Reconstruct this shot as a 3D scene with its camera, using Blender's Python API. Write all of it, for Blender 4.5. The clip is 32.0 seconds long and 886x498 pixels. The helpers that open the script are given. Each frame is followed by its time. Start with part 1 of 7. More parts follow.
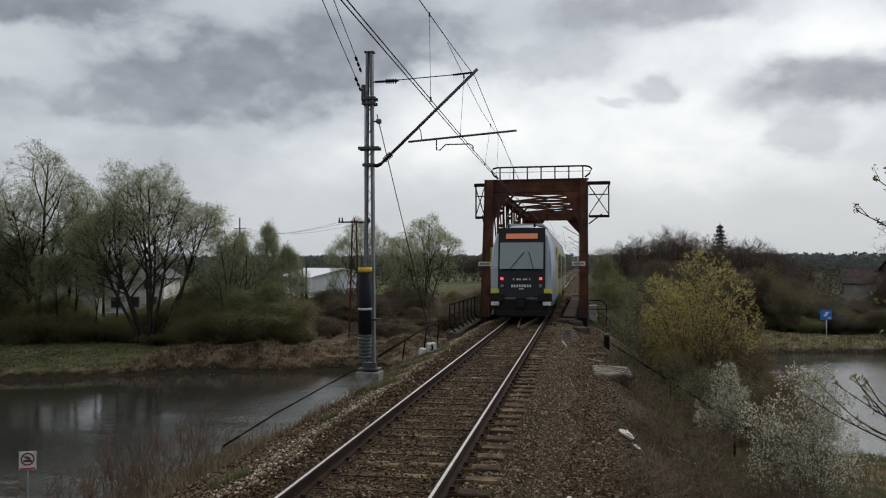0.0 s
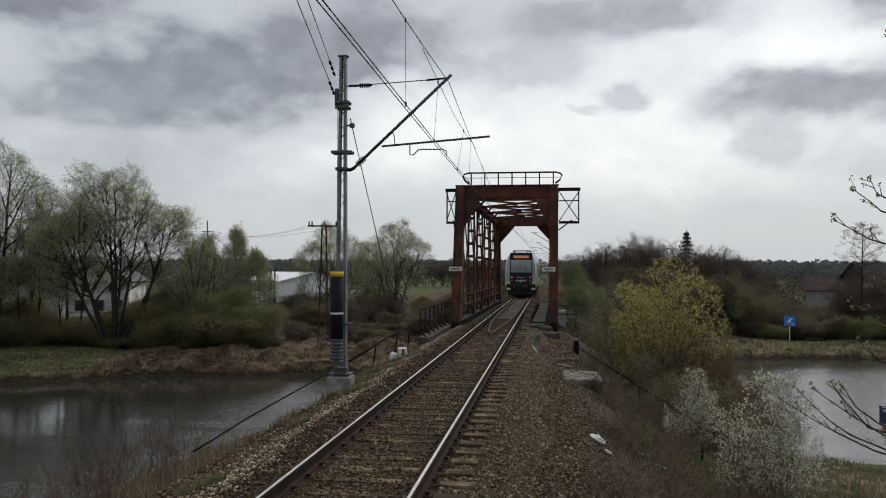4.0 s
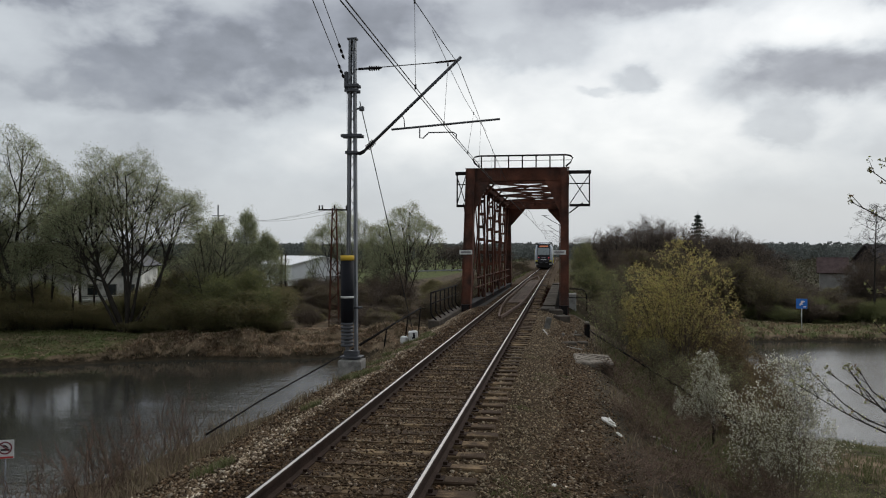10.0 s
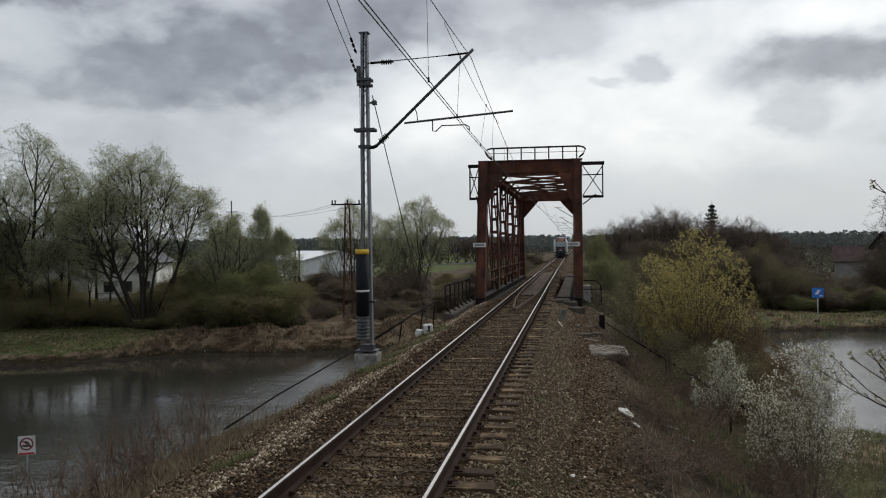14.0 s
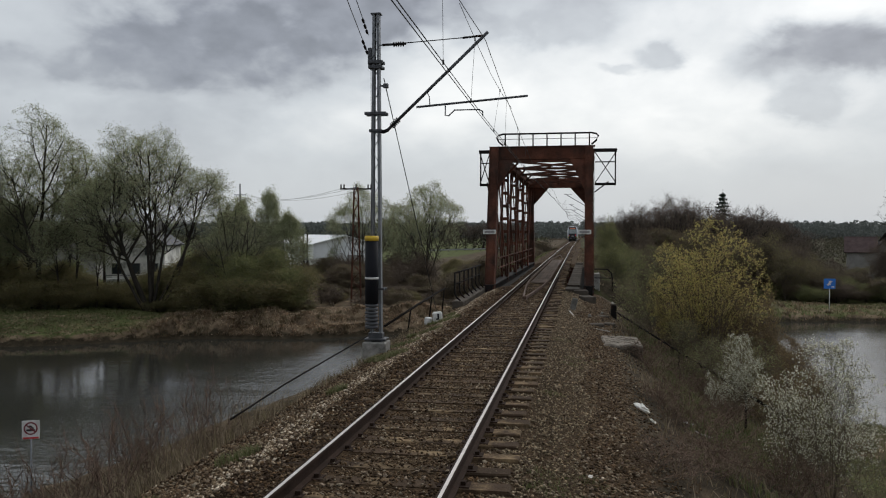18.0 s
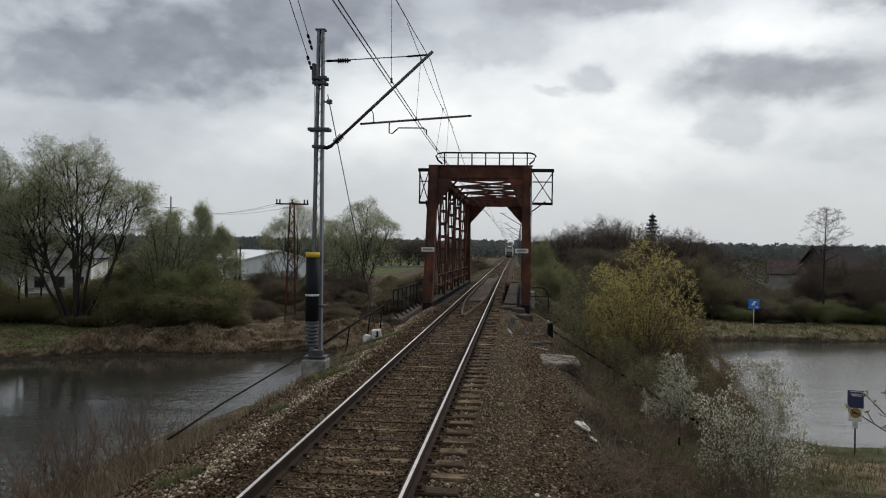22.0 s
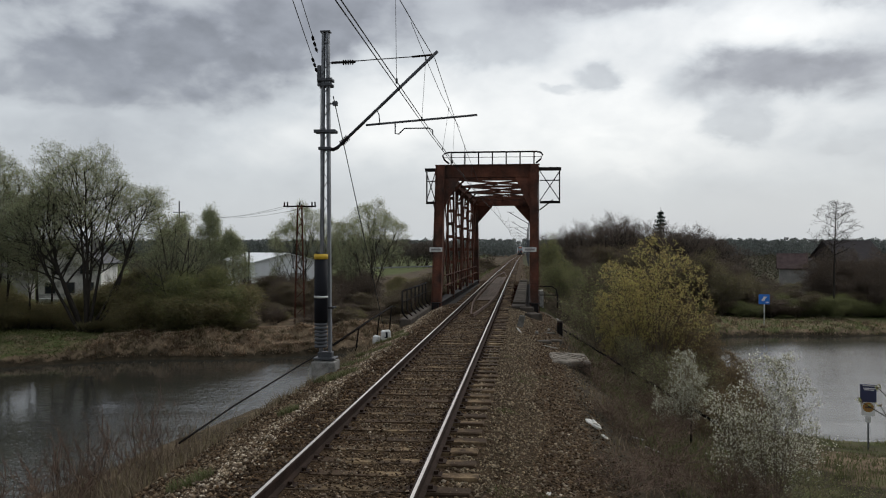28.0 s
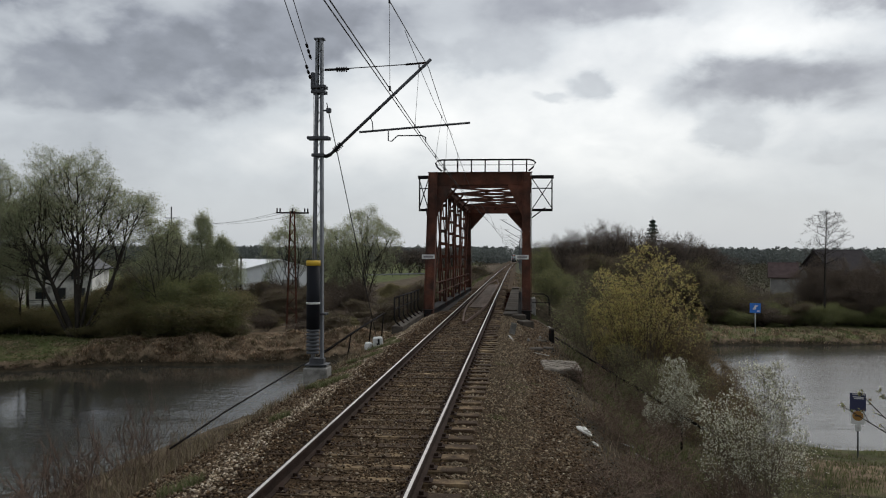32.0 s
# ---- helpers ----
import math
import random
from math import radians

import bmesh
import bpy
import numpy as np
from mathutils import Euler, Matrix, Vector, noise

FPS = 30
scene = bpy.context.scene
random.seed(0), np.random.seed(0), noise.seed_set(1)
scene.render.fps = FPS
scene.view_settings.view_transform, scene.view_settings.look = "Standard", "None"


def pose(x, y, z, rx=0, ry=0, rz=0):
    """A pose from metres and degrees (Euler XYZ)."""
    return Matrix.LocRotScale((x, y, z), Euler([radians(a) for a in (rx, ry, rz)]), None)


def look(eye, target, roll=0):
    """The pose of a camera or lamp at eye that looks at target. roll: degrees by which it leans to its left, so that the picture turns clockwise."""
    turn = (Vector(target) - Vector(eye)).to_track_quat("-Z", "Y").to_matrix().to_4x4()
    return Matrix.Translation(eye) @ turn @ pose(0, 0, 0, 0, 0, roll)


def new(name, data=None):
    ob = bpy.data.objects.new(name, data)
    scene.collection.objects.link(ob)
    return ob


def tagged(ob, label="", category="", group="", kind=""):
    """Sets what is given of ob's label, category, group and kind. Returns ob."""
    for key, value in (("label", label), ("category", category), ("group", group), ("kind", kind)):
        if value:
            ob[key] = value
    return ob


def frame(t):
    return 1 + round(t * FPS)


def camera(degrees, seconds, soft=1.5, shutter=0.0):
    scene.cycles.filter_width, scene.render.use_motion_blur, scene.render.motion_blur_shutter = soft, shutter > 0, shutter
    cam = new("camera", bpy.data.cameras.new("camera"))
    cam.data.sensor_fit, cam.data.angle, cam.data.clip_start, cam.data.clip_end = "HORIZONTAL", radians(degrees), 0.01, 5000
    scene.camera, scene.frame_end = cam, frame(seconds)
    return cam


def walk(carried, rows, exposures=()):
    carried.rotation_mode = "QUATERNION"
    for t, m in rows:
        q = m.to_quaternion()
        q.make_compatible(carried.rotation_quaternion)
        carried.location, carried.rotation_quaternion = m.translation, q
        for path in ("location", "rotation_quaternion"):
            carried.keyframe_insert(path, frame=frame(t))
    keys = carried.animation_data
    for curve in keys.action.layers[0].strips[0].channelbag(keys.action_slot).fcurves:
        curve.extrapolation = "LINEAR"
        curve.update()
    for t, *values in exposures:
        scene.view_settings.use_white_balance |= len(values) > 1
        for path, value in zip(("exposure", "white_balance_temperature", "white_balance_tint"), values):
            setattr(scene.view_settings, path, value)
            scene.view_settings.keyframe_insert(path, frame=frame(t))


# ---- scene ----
cam = camera(57.0, 32.0, 1.1)
PATH = [
    (0, (2.225, -0.345, 2.294), (1.896, 1.627, 2.335), -0.1),
    (0.5, (2.166, -0.335, 2.278), (1.885, 1.645, 2.319), 0.3),
    (1, (2.164, -0.329, 2.29), (1.898, 1.653, 2.321), 0.3),
    (1.5, (2.135, -0.336, 2.291), (1.881, 1.648, 2.317), 0.2),
    (2, (2.138, -0.374, 2.289), (1.894, 1.611, 2.323), 0.3),
    (2.5, (2.149, -0.355, 2.291), (1.906, 1.629, 2.334), 0.3),
    (3, (2.136, -0.358, 2.297), (1.888, 1.626, 2.346), 0.2),
    (3.5, (2.148, -0.383, 2.297), (1.897, 1.6, 2.352), 0.3),
    (5.5, (2.142, -0.356, 2.299), (1.876, 1.625, 2.34), 0.0),
    (6, (2.14, -0.361, 2.302), (1.873, 1.621, 2.343), 0.1),
    (6.5, (2.139, -0.367, 2.308), (1.873, 1.615, 2.348), 0.1),
    (7, (2.14, -0.383, 2.304), (1.872, 1.599, 2.337), 0.0),
    (7.5, (2.149, -0.369, 2.289), (1.877, 1.612, 2.311), 0.0),
    (8, (2.135, -0.352, 2.295), (1.863, 1.629, 2.31), -0.1),
    (8.5, (2.134, -0.36, 2.297), (1.862, 1.622, 2.311), -0.1),
    (9, (2.137, -0.351, 2.299), (1.86, 1.629, 2.313), 0.0),
    (9.5, (2.137, -0.373, 2.293), (1.86, 1.608, 2.307), 0.1),
    (10, (2.141, -0.345, 2.299), (1.862, 1.635, 2.311), 0.1),
    (10.5, (2.134, -0.34, 2.302), (1.853, 1.64, 2.315), 0.2),
    (11, (2.134, -0.366, 2.294), (1.852, 1.614, 2.307), 0.1),
    (11.5, (2.138, -0.366, 2.291), (1.854, 1.613, 2.303), 0.1),
    (12, (2.129, -0.353, 2.297), (1.844, 1.627, 2.307), -0.0),
    (12.5, (2.141, -0.381, 2.298), (1.854, 1.598, 2.307), -0.1),
    (13, (2.13, -0.376, 2.296), (1.843, 1.604, 2.304), -0.3),
    (13.5, (2.128, -0.371, 2.297), (1.835, 1.608, 2.301), -0.4),
    (14, (2.105, -0.369, 2.287), (1.795, 1.607, 2.283), -0.6),
    (14.5, (2.088, -0.328, 2.306), (1.766, 1.646, 2.292), -0.5),
    (16.5, (2.105, -0.062, 2.324), (1.743, 1.904, 2.298), 0.4),
    (17, (2.071, -0.001, 2.336), (1.704, 1.964, 2.303), 0.4),
    (17.5, (2.013, 0.018, 2.34), (1.655, 1.986, 2.297), 0.2),
    (18, (1.963, 0.02, 2.337), (1.634, 1.992, 2.297), 0.1),
    (18.5, (1.906, -0.009, 2.338), (1.618, 1.97, 2.312), 0.2),
    (19, (1.853, -0.034, 2.338), (1.592, 1.949, 2.325), 0.2),
    (19.5, (1.813, -0.014, 2.343), (1.579, 1.972, 2.333), 0.2),
    (20, (1.79, -0.008, 2.35), (1.574, 1.98, 2.339), 0.3),
    (20.5, (1.781, -0.027, 2.339), (1.582, 1.963, 2.328), 0.5),
    (21, (1.779, 0.018, 2.349), (1.596, 2.009, 2.342), 0.6),
    (21.5, (1.783, 0.013, 2.354), (1.609, 2.006, 2.35), 0.8),
    (22, (1.784, -0.015, 2.354), (1.614, 1.978, 2.357), 0.9),
    (22.5, (1.775, -0.019, 2.342), (1.603, 1.973, 2.349), 0.7),
    (23, (1.781, -0.025, 2.339), (1.607, 1.968, 2.348), 0.5),
    (23.5, (1.784, -0.022, 2.338), (1.609, 1.97, 2.346), 0.6),
    (24, (1.783, 0.002, 2.349), (1.605, 1.994, 2.356), 0.7),
    (24.5, (1.782, -0.002, 2.346), (1.602, 1.99, 2.351), 0.6),
    (25, (1.781, -0.004, 2.352), (1.601, 1.987, 2.358), 0.7),
    (25.5, (1.787, -0.005, 2.34), (1.608, 1.987, 2.347), 0.6),
    (27.5, (1.785, -0.014, 2.344), (1.598, 1.977, 2.35), 0.1),
    (28, (1.79, -0.002, 2.349), (1.6, 1.989, 2.352), -0.0),
    (28.5, (1.789, -0.016, 2.341), (1.599, 1.975, 2.343), -0.0),
    (29, (1.801, -0.038, 2.347), (1.614, 1.953, 2.352), 0.1),
    (29.5, (1.79, -0.021, 2.351), (1.606, 1.97, 2.359), 0.2),
    (30, (1.775, 0.012, 2.357), (1.59, 2.003, 2.368), 0.1),
    (30.5, (1.782, -0.025, 2.349), (1.596, 1.967, 2.362), 0.1),
    (31, (1.794, -0.042, 2.35), (1.607, 1.95, 2.364), 0.1),
    (31.5, (1.782, -0.026, 2.346), (1.597, 1.965, 2.362), 0.0),
    (32, (1.801, -0.054, 2.343), (1.629, 1.939, 2.364), 0.3),
]
walk(cam, [(t, look(eye, target, roll)) for t, eye, target, roll in PATH])

# ------------------------------------------------------------------ world and sun
SUN_AZ, SUN_EL = 22.0, 46.0      # degrees, to the right of the line ahead, and above the horizon


def make_world():
    w = bpy.data.worlds.new("overcast_sky")
    w.use_nodes = True
    scene.world = w
    nt = w.node_tree
    nt.nodes.clear()
    N, L = nt.nodes.new, nt.links.new

    def put(sock, v):
        if hasattr(v, "is_output"):
            L(v, sock)
        else:
            sock.default_value = v

    def M(op, a, b=0.0, c=None):
        n = N("ShaderNodeMath")
        n.operation = op
        put(n.inputs[0], a)
        put(n.inputs[1], b)
        if c is not None:
            put(n.inputs[2], c)
        return n.outputs[0]

    tc = N("ShaderNodeTexCoord")
    sep = N("ShaderNodeSeparateXYZ")
    L(tc.outputs["Generated"], sep.inputs[0])
    x, y, z = sep.outputs
    az = M("MULTIPLY", M("ARCTAN2", x, y), 57.296)
    el = M("MULTIPLY", M("ARCSINE", z), 57.296)
    def noise_tex(scale, detail, rough, dist=0.0):
        n = N("ShaderNodeTexNoise")
        mp = N("ShaderNodeMapping")
        mp.inputs["Scale"].default_value = (1, 1, 1.7)
        L(tc.outputs["Generated"], mp.inputs[0])
        L(mp.outputs[0], n.inputs["Vector"])
        n.inputs["Scale"].default_value, n.inputs["Detail"].default_value = scale, detail
        n.inputs["Roughness"].default_value, n.inputs["Distortion"].default_value = rough, dist
        return n.outputs[0]

    def span(v, lo, hi, c=0.0, d=1.0, kind="SMOOTHSTEP"):
        n = N("ShaderNodeMapRange")
        n.interpolation_type = kind
        put(n.inputs[0], v)
        n.inputs[1].default_value, n.inputs[2].default_value, n.inputs[3].default_value, n.inputs[4].default_value = lo, hi, c, d
        return n.outputs[0]

    fine, broad, soft = noise_tex(17.0, 6, 0.5, 0.2), noise_tex(5.0, 5, 0.55, 0.2), noise_tex(22.0, 4, 0.5)

    wu = M("ADD", az, M("MULTIPLY", M("SUBTRACT", noise_tex(8.0, 5, 0.5), 0.5), 8.0))
    wv = M("ADD", el, M("MULTIPLY", M("SUBTRACT", noise_tex(11.0, 5, 0.52, 0.3), 0.5), 4.5))

    def blob(cu, cv, su, sv):
        du, dv = M("DIVIDE", M("SUBTRACT", wu, cu), su), M("DIVIDE", M("SUBTRACT", wv, cv), sv)
        return M("EXPONENT", M("MULTIPLY", M("ADD", M("MULTIPLY", du, du), M("MULTIPLY", dv, dv)), -1.0))

    # even grey layer, brighter where the sun stands behind it
    val = M("ADD", 0.53, M("MULTIPLY", M("SUBTRACT", broad, 0.5), 0.42))
    val = M("ADD", val, M("MULTIPLY", M("SUBTRACT", fine, 0.5), 0.24))
    for cu, cv, su, sv, k in GLOWS:
        val = M("ADD", val, M("MULTIPLY", blob(cu, cv, su, sv), k))
    low = span(el, 2.0, 8.5, 0.85, 0.0)
    val = M("ADD", M("MULTIPLY", val, M("SUBTRACT", 1.0, low)), M("MULTIPLY", low, 0.585))
    for cu, cv, su, sv, dark, edge, cover in CLOUDS:
        m = M("MULTIPLY", blob(cu, cv, su, sv), M("ADD", 1.0, M("MULTIPLY", M("SUBTRACT", fine, 0.5), edge * 2.6)))
        m = M("MULTIPLY", span(m, 0.13, 0.86), cover)
        tone = M("ADD", dark, M("MULTIPLY", M("SUBTRACT", soft, 0.5), 0.24))
        val = M("ADD", M("MULTIPLY", val, M("SUBTRACT", 1.0, m)), M("MULTIPLY", tone, m))
    ramp = N("ShaderNodeValToRGB")
    L(val, ramp.inputs[0])
    cr = ramp.color_ramp
    cr.elements[0].position, cr.elements[0].color = 0.1, (0.090, 0.098, 0.112, 1)
    cr.elements[1].position, cr.elements[1].color = 1.0, (1.0, 1.0, 0.985, 1)
    for p, c in ((0.3, (0.278, 0.298, 0.338)), (0.6, (0.568, 0.604, 0.635)), (0.85, (0.832, 0.852, 0.855))):
        e = cr.elements.new(p)
        e.color = (*c, 1)
    sky = N("ShaderNodeTexSky")
    sky.sky_type = "NISHITA"
    sky.sun_disc = False
    sky.sun_elevation, sky.sun_rotation = radians(SUN_EL), radians(SUN_AZ)
    sky.dust_density = 3.0
    thin = N("ShaderNodeMix")
    thin.data_type = "RGBA"
    thin.blend_type = "ADD"
    thin.inputs["Factor"].default_value = 0.010
    L(ramp.outputs[0], thin.inputs["A"])
    L(sky.outputs[0], thin.inputs["B"])
    bg = N("ShaderNodeBackground")
    # brightening about the sun, above the view, added to lighten the water
    du, dv = M("DIVIDE", M("SUBTRACT", az, SUN_AZ), 34.0), M("DIVIDE", M("SUBTRACT", el, SUN_EL), 17.0)
    near = M("EXPONENT", M("MULTIPLY", M("ADD", M("MULTIPLY", du, du), M("MULTIPLY", dv, dv)), -1.0))
    L(M("ADD", 1.0, M("MULTIPLY", near, 2.2)), bg.inputs[1])
    L(thin.outputs["Result"], bg.inputs[0])
    out = N("ShaderNodeOutputWorld")
    L(bg.outputs[0], out.inputs[0])


# bright places of the layer: azimuth, elevation, half widths (degrees), gain
# the first stands above the view, added to brighten the right-hand water
GLOWS = ((28.0, 25.0, 16.0, 6.0, 0.40), (-8.0, 10.5, 9.0, 4.2, 0.24), (9.0, 9.5, 15.0, 5.0, 0.27), (17.0, 14.8, 7.0, 1.8, 0.15), (-33.0, 13.8, 4.5, 2.2, 0.10), (-17.0, 6.8, 9.0, 2.2, 0.10), (1.0, 6.5, 9.0, 3.0, 0.10), (9.0, 6.1, 5.0, 0.9, 0.10))
# darker clouds below it: azimuth, elevation, half widths, brightness, raggedness, cover
CLOUDS = (
    (-23.5, 13.0, 12.5, 3.2, 0.24, .9, 0.9), (-15.0, 15.6, 8.5, 3.4, 0.25, 0.8, 0.92), (-36.0, 17.0, 9.0, 2.0, 0.22, 0.9, 0.9), (-29.0, 10.6, 10.0, 1.3, 0.30, 1.1, 0.7),
    (5.0, 17.5, 9.5, 2.0, 0.30, 0.8, 0.95), (-2.0, 14.6, 5.0, 2.3, 0.42, 1.2, 0.65), (6.2, 11.9, 2.1, 1.3, 0.46, 1.2, 0.8), (3.2, 11.1, 0.9, 0.5, 0.55, 1.3, 0.6),
    (17.6, 11.3, 7.2, 2.1, 0.29, 0.5, 0.96), (14.7, 8.5, 2.8, 1.2, 0.46, 1.3, 0.7), (23.5, 17.0, 4.5, 2.0, 0.28, 1.0, 0.9), (22.0, 6.9, 3.5, 0.8, 0.50, 1.2, 0.6),
    (6.5, 6.9, 3.0, 0.8, 0.58, 1.2, 0.2), (34.0, 12.0, 7.0, 2.4, 0.50, 1.1, 0.7), (66.0, 20.0, 16.0, 6.0, 0.36, 1.0, 0.8), (-70.0, 24.0, 18.0, 8.0, 0.32, 1.0, 0.8),
    (0.0, 38.0, 40.0, 8.0, 0.45, 1.2, 0.7), (150.0, 20.0, 40.0, 9.0, 0.34, 1.2, 0.8), (-140.0, 30.0, 40.0, 9.0, 0.34, 1.2, 0.8),
)
make_world()
sun = new("sun", bpy.data.lights.new("sun", "SUN"))
sun.data.energy, sun.data.angle, sun.data.color = 0.9, radians(20), (1.0, 0.95, 0.88)
sun.matrix_world = look((60 * math.sin(radians(SUN_AZ)), 60 * math.cos(radians(SUN_AZ)), 60 * math.tan(radians(SUN_EL))), (0, 0, 0))
scene.view_settings.exposure = 0.0


# ------------------------------------------------------------------ materials
def material(name, base, rough=0.8, metal=0.0, spots=(), scale=4.0, fine=40.0, amount=0.25, bump=0.0, bump_scale=60.0,
             vary=0.0, island=False, spec=None, translucent=0.0, stain=None, stain_scale=1.2, stain_lo=0.5, stain_hi=0.65):
    """Procedural surface: base colour, two scales of variation, an optional stain colour, and bump."""
    m = bpy.data.materials.new(name)
    m.use_nodes = True
    nt = m.node_tree
    N, L = nt.nodes.new, nt.links.new
    b = nt.nodes["Principled BSDF"]
    b.inputs["Roughness"].default_value = rough
    b.inputs["Metallic"].default_value = metal
    b.inputs["Specular IOR Level"].default_value = spec if spec is not None else (0.12 if rough >= 0.75 else 0.5)
    tc = N("ShaderNodeTexCoord")
    geo = N("ShaderNodeNewGeometry")
    vec = geo.outputs["Position"] if vary >= 0 and not island else tc.outputs["Object"]

    def tex(s, d=5, r=0.6):
        n = N("ShaderNodeTexNoise")
        L(vec, n.inputs["Vector"])
        n.inputs["Scale"].default_value, n.inputs["Detail"].default_value, n.inputs["Roughness"].default_value = s, d, r
        return n.outputs[0]

    def mix(kind, fac, a, c):
        n = N("ShaderNodeMix")
        n.data_type, n.blend_type = "RGBA", kind
        for sock, val in ((n.inputs["Factor"], fac), (n.inputs["A"], a), (n.inputs["B"], c)):
            if hasattr(val, "is_output"):
                L(val, sock)
            elif isinstance(val, tuple):
                sock.default_value = (*val[:3], 1)
            else:
                sock.default_value = val
        return n.outputs["Result"]

    def span(sock, lo, hi, a=0.0, c=1.0):
        n = N("ShaderNodeMapRange")
        L(sock, n.inputs[0])
        n.inputs[1].default_value, n.inputs[2].default_value, n.inputs[3].default_value, n.inputs[4].default_value = lo, hi, a, c
        return n.outputs[0]

    col = base
    g = span(tex(scale), 0.25, 0.75, 1 - amount, 1 + amount)
    f = span(tex(fine, 3), 0.25, 0.75, 1 - amount * 0.7, 1 + amount * 0.7)
    k = N("ShaderNodeMath")
    k.operation = "MULTIPLY"
    L(g, k.inputs[0])
    L(f, k.inputs[1])
    fac = k.outputs[0]
    if vary:
        r = geo.outputs["Random Per Island"] if island else N("ShaderNodeObjectInfo").outputs["Random"]
        k2 = N("ShaderNodeMath")
        k2.operation = "MULTIPLY"
        L(fac, k2.inputs[0])
        L(span(r, 0, 1, 1 - vary, 1 + vary), k2.inputs[1])
        fac = k2.outputs[0]
    if spots:
        r = geo.outputs["Random Per Island"] if island else N("ShaderNodeObjectInfo").outputs["Random"]
        ramp = N("ShaderNodeValToRGB")
        L(r, ramp.inputs[0])
        ramp.color_ramp.interpolation = "CONSTANT" if island else "LINEAR"
        cols = [base, *spots]
        ramp.color_ramp.elements[0].color = (*cols[0], 1)
        ramp.color_ramp.elements[1].position, ramp.color_ramp.elements[1].color = 1 / len(cols), (*cols[1], 1)
        for i, c in enumerate(cols[2:], 2):
            ramp.color_ramp.elements.new(i / len(cols)).color = (*c, 1)
        col = ramp.outputs[0]
    if stain:
        col = mix("MIX", span(tex(stain_scale, 7, 0.65), stain_lo, stain_hi), col, stain)
    cm = N("ShaderNodeCombineColor")
    for i in range(3):
        L(fac, cm.inputs[i])
    col = mix("MULTIPLY", 1.0, col, cm.outputs[0])
    L(col, b.inputs["Base Color"])
    if bump:
        n = N("ShaderNodeBump")
        n.inputs["Strength"].default_value, n.inputs["Distance"].default_value = bump, 0.02
        L(tex(bump_scale, 4), n.inputs["Height"])
        L(n.outputs[0], b.inputs["Normal"])
    if translucent:
        t = N("ShaderNodeBsdfTranslucent")
        L(col, t.inputs[0])
        ms = N("ShaderNodeMixShader")
        ms.inputs[0].default_value = translucent
        L(b.outputs[0], ms.inputs[1])
        L(t.outputs[0], ms.inputs[2])
        L(ms.outputs[0], nt.nodes["Material Output"].inputs[0])
    return m


RUST = material("rusted_steel", (0.105, 0.042, 0.027), 0.85, 0.1, scale=1.3, fine=30, amount=0.5, bump=0.3, bump_scale=40,
                stain=(0.042, 0.027, 0.022), stain_scale=0.9, stain_lo=0.42, stain_hi=0.66)
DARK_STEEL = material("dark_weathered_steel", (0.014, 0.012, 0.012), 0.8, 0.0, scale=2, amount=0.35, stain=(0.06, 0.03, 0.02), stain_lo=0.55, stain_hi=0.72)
RAIL_SIDE = material("rail_rust", (0.030, 0.018, 0.013), 0.9, 0.0, scale=3, amount=0.35, bump=0.2, spec=0.12)
RAIL_TOP = material("polished_rail_head", (0.66, 0.61, 0.57), 0.34, 0.9, scale=6, fine=80, amount=0.16)
GALV = material("galvanised_steel", (0.19, 0.20, 0.215), 0.6, 0.4, scale=3, fine=60, amount=0.2)
GALV_DARK = material("aged_galvanised_steel", (0.075, 0.078, 0.086), 0.6, 0.4, scale=3, amount=0.25)
PIPE = material("black_rusty_pipe", (0.012, 0.010, 0.009), 0.9, 0.0, amount=0.3, spec=0.05)
WIRE = material("dark_wire", (0.03, 0.03, 0.032), 0.6, 0.5)
CONCRETE = material("weathered_concrete", (0.27, 0.26, 0.24), 0.9, scale=2.5, fine=40, amount=0.25, bump=0.3, stain=(0.13, 0.125, 0.11), stain_scale=2.0)
CONCRETE_LIGHT = material("pale_concrete", (0.40, 0.385, 0.355), 0.9, scale=2.5, fine=40, amount=0.22, bump=0.3, stain=(0.22, 0.20, 0.18), stain_scale=2.0)
CONCRETE_DARK = material("grimy_concrete", (0.080, 0.068, 0.056), 0.9, scale=2.5, fine=40, amount=0.3, bump=0.3, stain=(0.045, 0.038, 0.031), stain_scale=2.0)
SLEEPER = material("creosoted_wood", (0.061, 0.040, 0.025), 0.9, scale=5, fine=50, amount=0.35, bump=0.4, vary=0.3, stain=(0.212, 0.150, 0.085), stain_scale=2.2)
BLACK_PLASTIC = material("black_plastic_sleeve", (0.010, 0.0105, 0.014), 0.75, amount=0.15, spec=0.2)
YELLOW = material("yellow_paint", (0.62, 0.40, 0.03), 0.6, amount=0.15)
WHITE = material("white_paint", (0.62, 0.62, 0.60), 0.7, amount=0.12, stain=(0.38, 0.36, 0.33), stain_scale=3)
RED = material("red_paint", (0.42, 0.03, 0.03), 0.6, amount=0.15)
BLUE = material("blue_sign_paint", (0.02, 0.16, 0.55), 0.5, amount=0.1)
NAVY = material("navy_sign_paint", (0.025, 0.03, 0.08), 0.5, amount=0.15)
BARK = material("bark", (0.036, 0.031, 0.026), 0.95, scale=3, fine=30, amount=0.35)
FINE_TWIG = material("thin_grey_green_twigs", (0.12, 0.115, 0.082), 0.95, amount=0.25)
BROWN_TWIG = material("thin_brown_twigs", (0.115, 0.092, 0.076), 0.95, amount=0.25)
BRIAR = material("dark_red_brown_stems", (0.125, 0.085, 0.063), 0.95, amount=0.3, island=True, vary=0.4)
